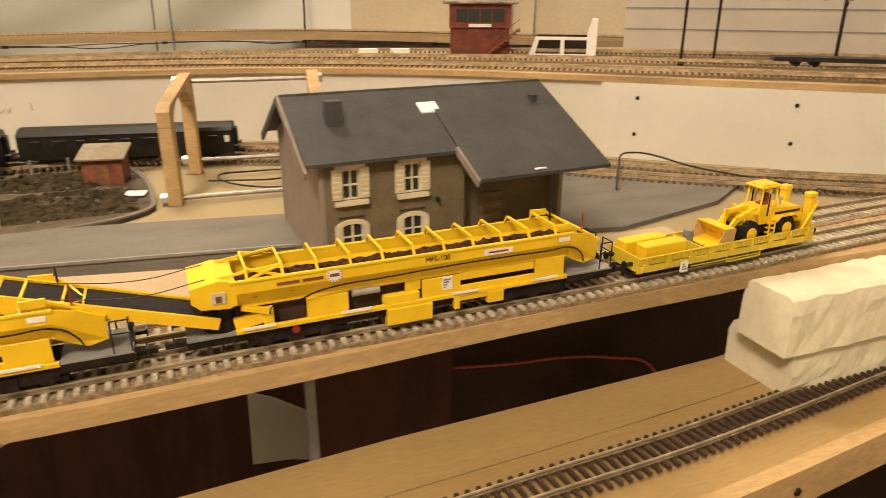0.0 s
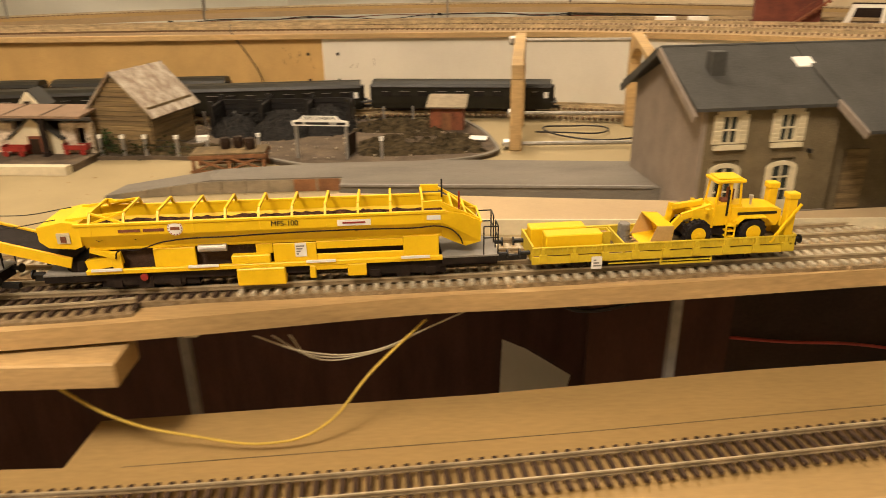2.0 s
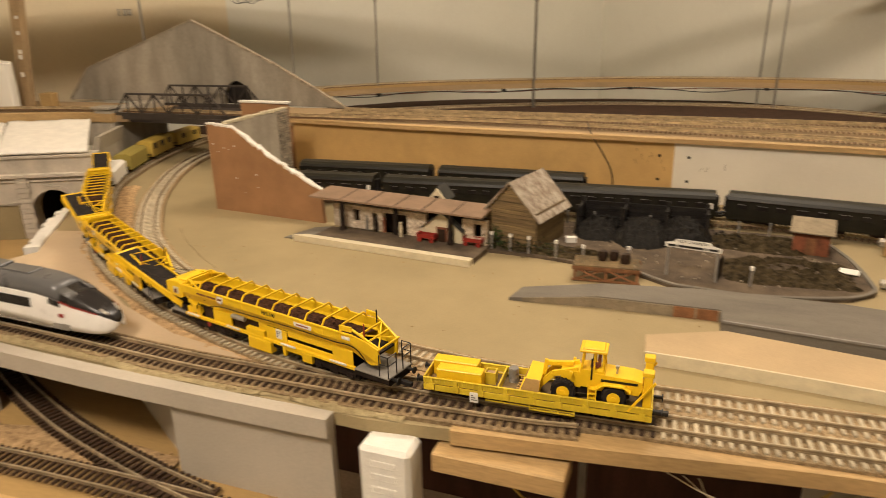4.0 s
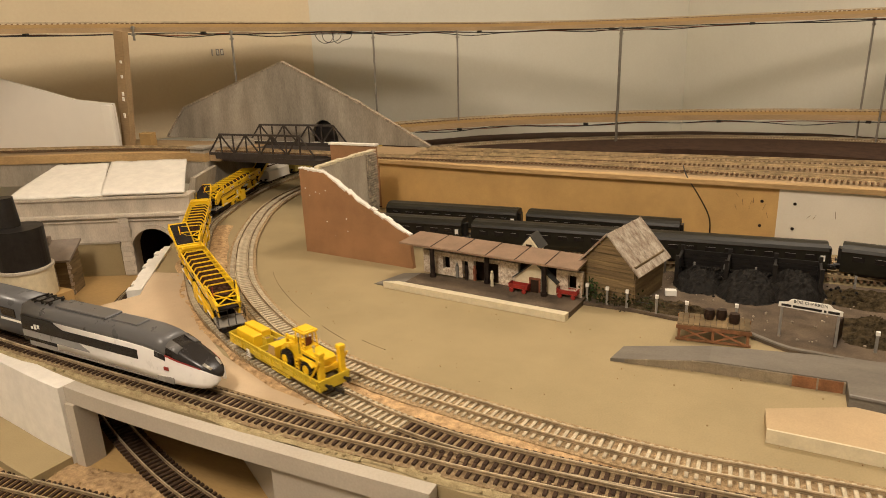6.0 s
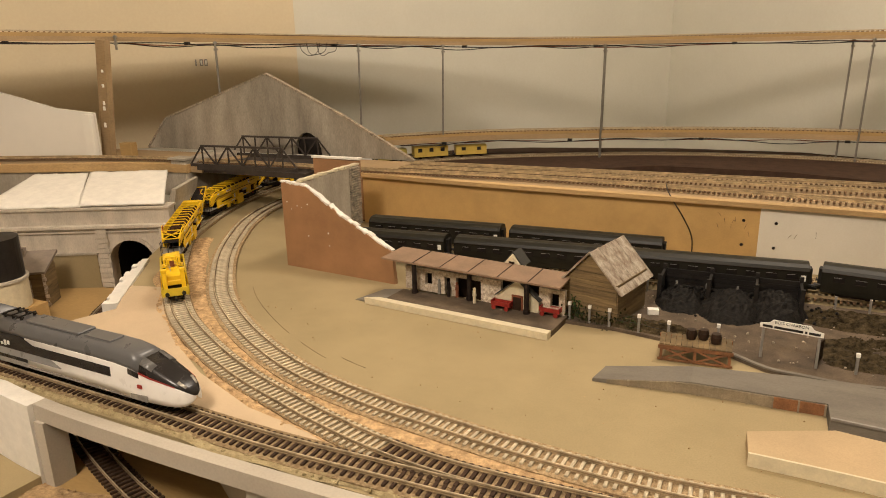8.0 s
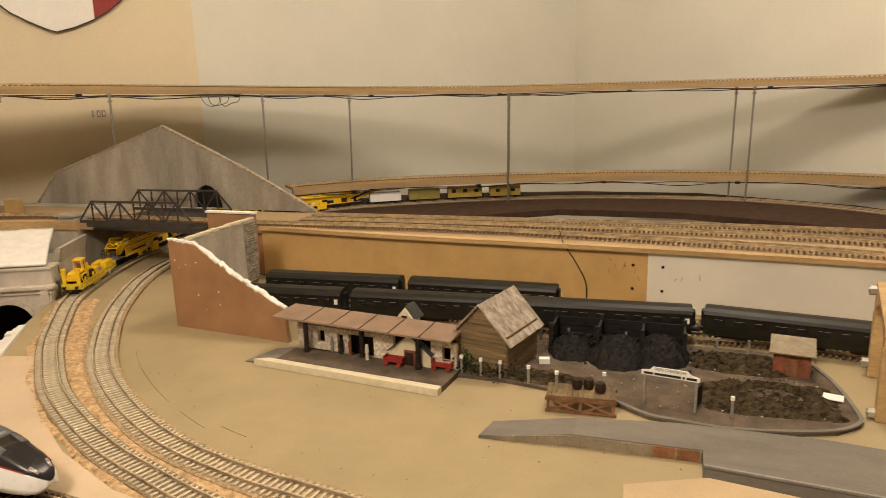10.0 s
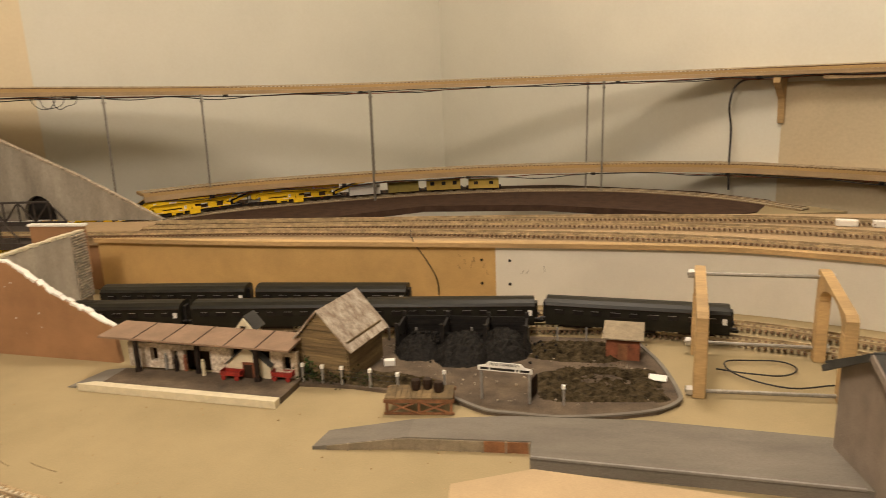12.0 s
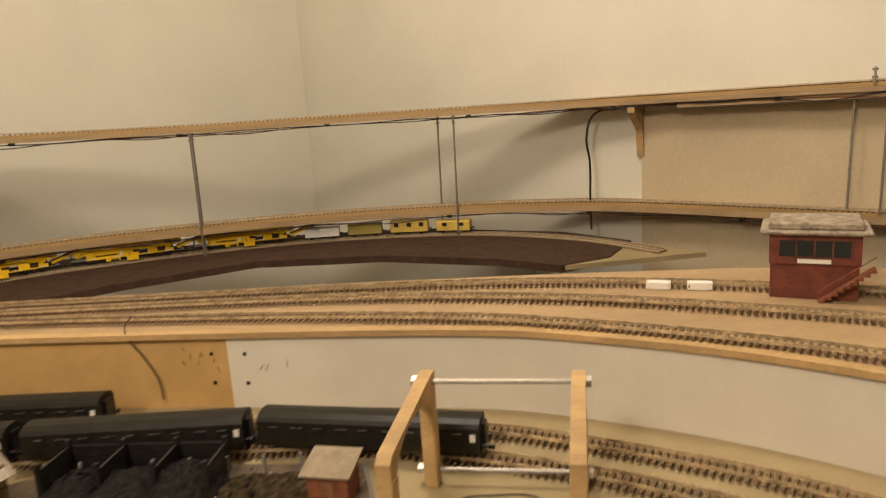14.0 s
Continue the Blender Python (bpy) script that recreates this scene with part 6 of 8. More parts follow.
def heap(name, x, y, rx, ry, h, m, label, n=30, seed=0, jag=0.5, power=2.0, turn=0.0):
    bm = bmesh.new()
    bmesh.ops.create_grid(bm, x_segments=n, y_segments=n, size=1)
    for v in bm.verts:
        edge = 0.12 * noise.noise(Vector((v.co.x * 3 + seed, v.co.y * 3, 7)))
        r = min(1.0, (abs(v.co.x) ** power + abs(v.co.y) ** power) ** (1 / power) + edge)
        k = noise.noise(Vector((v.co.x * 5 + seed, v.co.y * 5, 0))) * jag + noise.noise(Vector((v.co.x * 14 + seed, v.co.y * 14, 2))) * jag * 0.6
        z = h * max(0.0, (1 - r ** power) * (1 + k))
        v.co = Vector((v.co.x * rx, v.co.y * ry, z - 0.0004))
    return single(name, bm, m, label, "heap", at=pose(x, y, GZ, 0, 0, turn), kind="stuff")


heap("coal_heap", -0.236, 0.798, 0.030, 0.040, 0.017, M_COAL, "heap of black coal in the yard", seed=3, jag=0.25, power=2.2)
heap("coal_heap", -0.183, 0.790, 0.036, 0.046, 0.022, M_COAL, "heap of black coal in the yard", seed=8, jag=0.25, power=2.2)
heap("coal_heap", -0.138, 0.800, 0.034, 0.040, 0.024, M_COAL, "heap of black coal in the yard", seed=12, jag=0.25, power=2.2)
rgc = random.Random(2)
bm = bmesh.new()
for _ in range(700):
    x, y = rgc.gauss(-0.185, 0.036), rgc.gauss(0.796, 0.017)
    if y > 0.834 or x < -0.262:
        continue
    r = rgc.uniform(0.0009, 0.0022)
    h = 0.017 * max(0.0, 1 - abs(y - 0.805) / 0.035)
    bmesh.ops.create_icosphere(bm, subdivisions=1, radius=r, matrix=Matrix.Translation((x, y, GZ + h + r * 0.3)) @ Euler((x * 900, y * 900, 0)).to_matrix().to_4x4())
single("coal_lumps", bm, M_COAL, "loose lumps of black coal", "coal", kind="stuff")
bins = thing("coal_bins", "dark sleeper walls of the coal bins", "bin")
for x in (-0.262, -0.208, -0.158, -0.112):
    for k in range(5):
        part("board", B((x - 0.0014, x + 0.0014, 0.79, 0.836, GZ + k * 0.0056, GZ + k * 0.0056 + 0.0052)), M_BLACK, bins)
    for y in (0.79, 0.835):
        part("post", B((x - 0.0022, x + 0.0022, y - 0.0018, y + 0.0018, GZ, GZ + 0.034)), M_BLACK, bins)
for k in range(5):
    part("board", B((-0.262, -0.112, 0.8362, 0.8384, GZ + k * 0.0056, GZ + k * 0.0056 + 0.0052)), M_BLACK, bins)
heap("garden_soil", -0.034, 0.712, 0.064, 0.040, 0.0055, M_SOIL, "dark garden soil with rough edges", seed=21, jag=1.3, power=5, turn=4)
heap("garden_soil", -0.055, 0.798, 0.056, 0.030, 0.0055, M_SOIL, "dark weedy verge of the yard", seed=31, jag=1.3, power=4)
heap("garden_soil", -0.268, 0.708, 0.075, 0.018, 0.005, M_SOIL, "dark weedy verge along the fence", seed=41, jag=1.3, power=3, turn=-8)
heap("garden_patch", -0.030, 0.716, 0.030, 0.014, 0.0070, M_YARD, "trodden grey patch in the garden", seed=51, jag=0.5, power=3, turn=-6)
bm = bmesh.new()
clump(bm, 260, 0.036, 0.0030, 0.10)
single("weeds", bm, M_SOIL, "dark low weeds on the garden soil", "weeds", at=pose(-0.035, 0.722, GZ + 0.004), kind="stuff")
# dark brown cover of the return loop at the back
bm = bmesh.new()
prism(bm, [(-1.302, 1.3), (-1.202, 1.652), (-0.972, 1.883), (-0.8, 1.973), (-0.39, 2.073), (-0.07, 2.083), (0.292, 1.933), (0.43, 1.79), (0.36, 1.64), (0.257, 1.586), (0.145, 1.664), (-0.115, 1.757), (-0.41, 1.757), (-0.648, 1.597), (-0.858, 1.397), (-0.928, 1.2)], -0.0135, 0.0022)
single("loop_cover", bm, M_BROWN, "dark brown roadbed cover of the return loop", "ground", "structure")
rg = random.Random(5)
bm = bmesh.new()
for _ in range(160):
    x, y = rg.uniform(-0.33, 0.03), rg.uniform(0.665, 0.83)
    if y < 0.70 and x < -0.2:
        continue
    r = rg.uniform(0.0006, 0.0016)
    bmesh.ops.create_icosphere(bm, subdivisions=1, radius=r, matrix=Matrix.Translation((x, y, GZ + r * 0.5)))
single("yard_rubble", bm, M_STONE, "small rubble strewn over the yard", "rubble", kind="stuff")

for x, y, w_, n in ((-0.338, 0.703, 0.016, 60), (-0.318, 0.700, 0.018, 70), (-0.296, 0.698, 0.016, 60), (-0.276, 0.700, 0.012, 40)):
    bm = bmesh.new()
    clump(bm, n, w_, 0.0036, 0.55)
    single("weeds", bm, M_WEED, "dark green weeds at the foot of the hut", "weeds", at=pose(x, y, GZ + 0.006), kind="stuff")

# sign over the yard gate
sg = thing("yard_sign", "white coal merchant sign over the yard gate", "sign", pose(-0.126, 0.668, GZ, 0, 0, -9))
for x in (-0.024, 0.024):
    part("post", B((x - 0.0012, x + 0.0012, -0.0012, 0.0012, 0, 0.034)), M_GREY, sg)
bm = bmesh.new()
extrude(bm, [(-0.027, 0.0315), (0.027, 0.0315), (0.027, 0.0360), (0.019, 0.0375), (0.016, 0.0408), (-0.016, 0.0408), (-0.019, 0.0375), (-0.027, 0.0360)], "y", -0.0022, -0.0012)
part("board", bm, M_LOGOW, sg, "white arched sign board")
letters("BOIS CHARBON", 0.0040, pose(0, -0.0024, 0.0388, 90, 0, 0), M_BLACK, sg)
part("line_bar", B((-0.0245, -0.016, -0.0025, -0.0022, 0.0327, 0.0350), (-0.0145, 0.010, -0.0025, -0.0022, 0.0327, 0.0350), (0.0115, 0.0135, -0.0025, -0.0022, 0.0327, 0.0350), (0.015, 0.0245, -0.0025, -0.0022, 0.0327, 0.0350)), M_BLACK, sg)
gate = thing("yard_gate", "dark open plank gate leaf", "gate", pose(-0.103, 0.668, GZ, 0, 0, 72))
for k in range(6):
    part("board", B((k * 0.0038, k * 0.0038 + 0.0034, -0.0006, 0.0006, 0.001, 0.021)), M_DARK, gate)

shed = thing("red_shed", "small red brick shed with pale sloping roof", "shed", pose(-0.003, 0.792, GZ, 0, 0, -8))
part("wall", B((-0.018, 0.018, -0.014, 0.014, 0, 0.026)), M_RUST, shed)
bm = bmesh.new()
obox(bm, (0, -0.019, 0.0255), (0, 0.018, 0.0335), 0.044, 0.0016)
part("roof", bm, M_QUAYS, shed)
part("door", B((-0.005, 0.005, -0.0148, -0.014, 0.0, 0.019)), M_STAGE, shed)
single("paper_scrap", B((-0.009, 0.009, -0.006, 0.006, 0, 0.0008)), M_LOGOW, "white scrap of paper lying on the yard", "paper", at=pose(0.026, 0.728, GZ + 0.0022, 6, 0, -14))
single("paper_scrap", B((-0.006, 0.006, -0.004, 0.004, 0, 0.006)), M_LOGOW, "small white card block beside the hut", "paper", at=pose(-0.262, 0.748, GZ, 0, 0, 14))

# loading stage with barrels
stage = thing("loading_stage", "brown timber loading stage with crossed bracing", "loading stage", pose(-0.208, 0.652, 0, 0, 0, 4))
for k in range(13):
    part("plank", B((-0.033 + k * 0.0051, -0.033 + k * 0.0051 + 0.0046, -0.014, 0.016, 0.0165, 0.0178)), M_HUTW, stage)
for x in (-0.031, 0.0, 0.031):
    for y in (-0.012, 0.013):
        part("leg", B((x - 0.0013, x + 0.0013, y - 0.0013, y + 0.0013, 0, 0.0165)), M_STAGE, stage)
for y in (-0.0138, 0.0148):
    part("beam", B((-0.034, 0.034, y - 0.001, y + 0.001, 0.0130, 0.0164)), M_STAGE, stage)
    part("beam", B((-0.034, 0.034, y - 0.001, y + 0.001, 0.0010, 0.0030)), M_STAGE, stage)
for x0 in (-0.031, 0.0):
    bm = bmesh.new()
    obox(bm, (x0, -0.0135, 0.002), (x0 + 0.031, -0.0135, 0.0145), 0.001, 0.0018)
    part("brace", bm, M_STAGE, stage)
    bm = bmesh.new()
    obox(bm, (x0 + 0.031, -0.0140, 0.002), (x0, -0.0140, 0.0145), 0.001, 0.0018)
    part("brace", bm, M_STAGE, stage)
for x, y in ((-0.005, 0.006), (0.006, 0.009), (0.018, 0.003)):
    bm = bmesh.new()
    for z0, r0, r1 in ((0, 0.0042, 0.0052), (0.0035, 0.0052, 0.0052), (0.0065, 0.0052, 0.0042)):
        cyl(bm, (0, 0, z0), (0, 0, z0 + 0.0035), r0, r1, n=14)
    m = stage.matrix_world @ Matrix.Translation((x, y, 0.0178))
    single("barrel", bm, M_DARK, "small dark wooden barrel on the stage", "barrel", at=Matrix.Translation((-0.208 + x, 0.652 + y, 0.0178)), group="barrels")

# ---------------- bridge and tunnel mouth ----------------
br = thing("girder_bridge", "dark brown steel truss railway bridge", "bridge")
BX0, BX1 = -1.165, -0.925
for y0, dx in ((0.985, 0.0), (1.125, -0.02)):
    y1 = y0 + 0.012
    n = 8
    xs = [BX0 + dx + (BX1 - BX0) * i / n for i in range(n + 1)]
    top = UP + 0.040
    bm = bmesh.new()
    obox(bm, (xs[0], y0, UP - 0.001), (xs[-1], y1, UP - 0.001), 0.004, 0.012)
    part("lower_chord", bm, M_BRIDGE, br)
    bm = bmesh.new()
    obox(bm, (xs[1], y0, top), (xs[-2], y1, top), 0.004, 0.0035)
    part("upper_chord", bm, M_BRIDGE, br)
    for i in range(1, n):
        f = i / n
        y = y0 + (y1 - y0) * f
        bm = bmesh.new()
        obox(bm, (xs[i], y, UP), (xs[i], y, top), 0.0022, 0.0022)
        part("upright", bm, M_BRIDGE, br)
    for i in range(n):
        za, zb = (UP + 0.004, top) if i % 2 == 0 else (top, UP + 0.004)
        bm = bmesh.new()
        obox(bm, (xs[i], y0 + (y1 - y0) * i / n, za), (xs[i + 1], y0 + (y1 - y0) * (i + 1) / n, zb), 0.0024, 0.0024)
        part("diagonal", bm, M_BRIDGE, br)
part("deck_plate", B((BX0, BX1 + 0.02, 0.99, 1.13, UP - 0.012, UP - 0.002)), M_BRIDGE, br)
ab = thing("bridge_abutment", "grey concrete bridge abutment", "abutment", kind="structure")
part("pier", B((-1.205, -1.167, 0.972, 1.12, 0.0, UP + 0.012), bevel=0.002), M_CONC, ab)
part("cap", B((-1.208, -1.165, 0.968, 1.0, UP + 0.012, UP + 0.016)), M_CONC, ab)
part("pier", B((-0.925, -0.80, 1.03, 1.14, 0.0, UP - 0.013)), M_TERRA, ab)
bm = bmesh.new()
ped = [(-1.470, UP), (-0.775, UP), (-0.93, 0.170), (-1.113, 0.252), (-1.405, 0.156)]
arch = [(-1.02 + 0.034 * math.cos(math.pi * i / 12), UP + 0.001 + 0.046 * math.sin(math.pi * i / 12)) for i in range(13)]
poly = [(-1.470, UP), (-1.054, UP)] + arch[::-1][1:-1] + [(-0.986, UP)] + ped[1:]
extrude(bm, poly, "y", 1.165, 1.175)
pd = single("tunnel_facade", bm, M_CONC, "grey stained concrete tunnel front with sloping top", "tunnel front")
bm = bmesh.new()
for a, b in zip(ped[1:] + ped[:1], ped[2:] + ped[:1]):
    if a[1] == UP and b[1] == UP:
        continue
    n = 10
    for i in range(n):
        p = Vector((a[0] + (b[0] - a[0]) * i / n, 1.168, a[1] + (b[1] - a[1]) * i / n))
        r = Vector((a[0] + (b[0] - a[0]) * (i + 1.02) / n, 1.168, a[1] + (b[1] - a[1]) * (i + 1.02) / n))
        obox(bm, p, r, random.uniform(0.008, 0.011), random.uniform(0.003, 0.0045))
tagged(part("broken_edge", bm, M_STONE, pd), "pale broken edge")
single("tunnel_inside", B((-1.060, -0.980, 1.176, 1.20, UP, UP + 0.052)), M_BLACK, "dark inside of the tunnel", "tunnel", "structure")

# stone portal on the lower level: local x runs away from its right corner, y into the hill
PA, PB = Vector((-1.050, 0.801, 0)), Vector((-1.275, 0.690, 0))
pd_ = (PB - PA).normalized()
po = Matrix.Translation(PA) @ Matrix.Rotation(math.atan2(pd_.y, pd_.x), 4, "Z") @ Matrix.Diagonal((1, -1, 1, 1))
portal = thing("tunnel_portal", "pale grey stone tunnel portal with cornice and pilasters", "tunnel portal")


def pput(bm):
    for v in bm.verts:
        v.co = po @ v.co
    bmesh.ops.recalc_face_normals(bm, faces=bm.faces[:])
    return bm


AX, AZ, AR = 0.065, -0.036, 0.037
n = 14
arch = [(AX + AR * math.cos(math.pi * i / n), AZ + AR * math.sin(math.pi * i / n)) for i in range(n + 1)]
bm = bmesh.new()
extrude(bm, [(0.0, LOWZ), (0.0, 0.022), (0.40, 0.022), (0.40, LOWZ), (AX + AR, LOWZ)] + arch + [(AX - AR, LOWZ)], "y", 0.0, 0.03)
part("face", pput(bm), M_PALEC, portal)
part("parapet", pput(B((-0.004, 0.40, 0.003, 0.03, 0.0285, 0.053))), M_PALEC, portal, "smooth pale parapet board")
part("parapet_cap", pput(B((-0.006, 0.41, 0.0, 0.034, 0.053, 0.0565))), M_PALEC, portal)
part("cornice", pput(B((-0.006, 0.40, -0.006, 0.01, 0.022, 0.0285), bevel=0.001)), M_PALEC, portal)
part("string_course", pput(B((-0.003, 0.40, -0.003, 0.0, 0.0155, 0.018))), M_PALEC, portal)
for x, w_ in ((0.002, 0.012), (0.100, 0.018), (0.245, 0.018)):
    part("pilaster", pput(B((x, x + w_, -0.0045, 0.0, LOWZ, 0.022), bevel=0.0006)), M_PALEC, portal)
# quoins up the corner pilaster and the one beside the arch
for x0, x1 in ((0.0005, 0.0155), (0.0985, 0.1195)):
    for k in range(11):
        w_ = 0.0 if k % 2 else 0.003
        part("quoin", pput(B((x0 + w_, x1 - w_, -0.0058, -0.0046, LOWZ + 0.002 + k * 0.0085, LOWZ + 0.009 + k * 0.0085))), M_PALEC, portal)
for i in range(n):
    f = lambda p, k: (AX + (p[0] - AX) * k, AZ + (p[1] - AZ) * k)
    q = [f(arch[i], 1.0), f(arch[i + 1], 1.0), f(arch[i + 1], 1.17), f(arch[i], 1.17)]
    bm = bmesh.new()
    extrude(bm, q, "y", -0.0022 - 0.0004 * (i % 2), 0.0)
    part("voussoir", pput(bm), M_PALEC, portal)
part("lining", pput(B((AX - AR - 0.02, AX - AR, 0.031, 0.16, LOWZ, 0.0), (AX + AR, AX + AR + 0.02, 0.031, 0.16, LOWZ, 0.0), (AX - AR, AX + AR, 0.031, 0.16, -0.003, 0.0), (AX - AR, AX + AR, 0.155, 0.16, LOWZ, -0.003))), M_UNDER, portal, "dark tunnel lining")
part("lower_panel", pput(B((0.122, 0.240, -0.0022, 0.0, LOWZ, -0.022))), M_DECK, portal, "plain olive board across the lower wall")
part("ledge", pput(B((0.120, 0.243, -0.0042, 0.0, -0.022, -0.0195))), M_CONC, portal)
bm = bmesh.new()
extrude(bm, [(-0.004, -0.03), (-0.004, 0.0535), (-0.010, 0.078), (-0.002, 0.078), (0.008, 0.0535), (0.008, -0.03)], "y", 0.034, 0.150)
part("wing", pput(bm), M_CONC, portal, "grey side wall of the cutting")
# two torn plaster sheets leaning from the parapet to the raised deck
for x0, x1, xt0, xt1, lift, seed, nm in ((0.002, 0.142, 0.046, 0.186, 0.002, 1, "plaster_sheet"), (0.140, 0.300, 0.192, 0.288, 0.0, 4, "plaster_sheet")):
    bm = bmesh.new()
    bmesh.ops.create_grid(bm, x_segments=26, y_segments=16, size=0.5)
    for v in bm.verts:
        f, g = v.co.x + 0.5, v.co.y + 0.5
        x = (x0 + (x1 - x0) * f) * (1 - g) + (xt0 + (xt1 - xt0) * f) * g
        rag = 0.006 * noise.noise(Vector((f * 9, seed, g * 3))) * (g ** 4)
        z = 0.0566 + lift + 0.030 * g ** 0.8 + 0.0016 * noise.noise(Vector((f * 5, g * 5, seed))) + 0.0005 * noise.noise(Vector((f * 40, g * 40, seed)))
        v.co = po @ Vector((x, 0.006 + 0.150 * g + rag, z))
    ob = single(nm, bm, M_PLASTER, "white torn plaster sheet over the tunnel portal", "plaster sheet", group="plaster sheets", smooth=True)
    so = ob.modifiers.new("thick", "SOLIDIFY")
    so.thickness = 0.003
LEFTF = smooth_line(FAS2, 0.03)
closed_strip("left_deck_fascia", LEFTF, -0.008, 0.004, 0.03, UP - 0.0125, M_CONC, "grey board under the raised deck", "panel")
closed_strip("left_deck_edging", LEFTF, -0.012, 0.004, UP - 0.012, UP + 0.004, M_PINE, "pine strip along the raised deck", "trim")
# jagged white edge beside the track
bm = bmesh.new()
JE = smooth_line([(-0.875, 0.548), (-0.935, 0.63), (-0.985, 0.698)], 0.012)
for i, p in enumerate(JE):
    d, s = side_of(JE, i)
    w_ = random.uniform(0.008, 0.020)
    z0 = random.uniform(-0.05, -0.02)
    obox(bm, (p.x, p.y, (z0 + 0.004) / 2), (p.x + s.x * w_, p.y + s.y * w_, (z0 + 0.004) / 2), 0.0135, 0.004 - z0)
single("jagged_plaster", bm, M_PLASTER, "jagged white plaster blocks along the track edge", "plaster", kind="stuff")
# pale hardboard infill between the tracks
bm = bmesh.new()
prism(bm, [(-0.40, 0.3755), (-0.55, 0.402), (-0.64, 0.438), (-0.73, 0.492), (-0.80, 0.548), (-0.865, 0.612), (-0.915, 0.60), (-0.86, 0.53), (-0.90, 0.425), (-0.75, 0.398), (-0.55, 0.384)], 0.0, 0.0026)
single("hardboard_infill", bm, M_PINK, "pale pink hardboard between the tracks", "board", "structure")

# dark round tank, little stone house
tank = thing("black_tank", "black round stepped tank on a pale drum", "tank", pose(-1.150, 0.574, 0.0))
for nm, z0, z1, r0, m_ in (("drum", -0.052, -0.0102, 0.037, M_CREAM), ("rim", -0.010, -0.0062, 0.039, M_PALEC), ("shell", -0.006, 0.052, 0.035, M_BLACK), ("dome", 0.0522, 0.095, 0.016, M_BLACK)):
    bm = bmesh.new()
    cyl(bm, (0 if nm != "dome" else -0.016, 0, z0), (0 if nm != "dome" else -0.016, 0, z1), r0, r0 if nm != "dome" else 0.013, n=36)
    part(nm, bm, m_, tank)
single("tank_base", B((-0.04, 0.04, -0.04, 0.04, LOWZ, -0.0525)), M_PLY, "plywood block under the tank", "block", at=pose(-1.150, 0.574, 0))
sh = thing("stone_cabin", "small beige cabin with arched window and slab roof", "cabin", pose(-1.195, 0.650, LOWZ, 0, 0, 33))
part("wall", B((-0.030, 0.030, -0.022, 0.022, 0, 0.060)), M_HUTW, sh)
bm = bmesh.new()
obox(bm, (0, -0.030, 0.0585), (0, 0.028, 0.078), 0.070, 0.004)
part("roof", bm, M_HOUSEG, sh, "grey brown sloping slab roof")
part("gable_block", B((-0.030, 0.030, 0.0, 0.020, 0.060, 0.066)), M_HUTW, sh)
part("chimney", B((-0.020, -0.008, 0.012, 0.022, 0.066, 0.088)), M_HOUSEG, sh)
for k in range(8):
    for x in (-0.0305, 0.0265):
        part("quoin", B((x, x + (0.004 if k % 2 else 0.006), -0.0232, -0.0222, k * 0.007 + 0.001, k * 0.007 + 0.007)), M_PSTONE, sh)
part("window_surround", B((-0.011, 0.009, -0.0228, -0.022, 0.010, 0.046), (-0.008, 0.006, -0.0228, -0.022, 0.046, 0.050)), M_PSTONE, sh)
part("window", B((-0.008, 0.006, -0.0238, -0.0229, 0.012, 0.045)), M_DARK, sh)

# white sloped panel and wooden post at the far left
bm = bmesh.new()
extrude(bm, [(0.0, UP), (-0.60, UP), (-0.60, 0.315), (-0.30, 0.248), (-0.09, 0.192), (0.0, 0.182)], "y", 0.0, 0.006)
single("white_slope_panel", bm, M_WHITEC, "white card panel with sloping top", "panel", at=pose(-1.43, 1.0, 0, 0, 0, 13.5))
bm = bmesh.new()
obox(bm, (-1.440, 1.03, UP), (-1.408, 1.03, 0.326), 0.026, 0.014, up=(0, 1, 0))
wp = single("wooden_post", bm, M_PLYD, "leaning rough wooden post with white paint drops", "post")
for k, z in enumerate((0.150, 0.185, 0.196, 0.232, 0.262)):
    part("paint_drop", B((-1.4395 + (z - UP) * 0.14, -1.4335 + (z - UP) * 0.14, 1.0205, 1.0228, z, z + 0.010 - 0.001 * k), bevel=0.0008), M_WHITEC, wp)
single("wood_offcut", B((-0.014, 0.014, -0.010, 0.010, 0, 0.030), bevel=0.001), M_PLY, "small wooden offcut beside the post", "block", at=pose(-1.385, 1.035, UP + 0.0005, 0, 0, 12))
single("card_post", B((-0.011, 0.011, -0.006, 0.006, 0, 0.092), bevel=0.001), M_WHITEC, "white card upright beside the sloping panel", "post", at=pose(-1.437, 0.990, UP, 0, 0, 13))

# ---------------- shelves on the walls ----------------
SH = smooth_line([(-2.05, 0.25, 0.045), (-1.70, 0.66, 0.038), (-1.42, 1.06, 0.030), (-1.17, 1.42, 0.018), (-0.90, 1.69, 0.006), (-0.573, 1.845, 0), (-0.28, 1.93, 0), (0.0, 1.955, 0), (0.25, 1.93, 0), (0.47, 1.84, 0), (0.85, 1.56, 0), (1.25, 1.25, 0), (1.9, 0.76, 0)], 0.02)
SHM = [Vector((p.x, p.y, 0)) for p in SH]
TOPZ = 0.306
closed_strip("top_shelf", SH, 0.0, 0.095, TOPZ - 0.003, TOPZ + 0.004, M_PLY, "narrow plywood track shelf high on the wall", "shelf")
closed_strip("top_shelf_batten", SH, -0.001, 0.012, TOPZ - 0.0125, TOPZ - 0.0032, M_PLYD, "brown batten under the shelf edge", "trim")
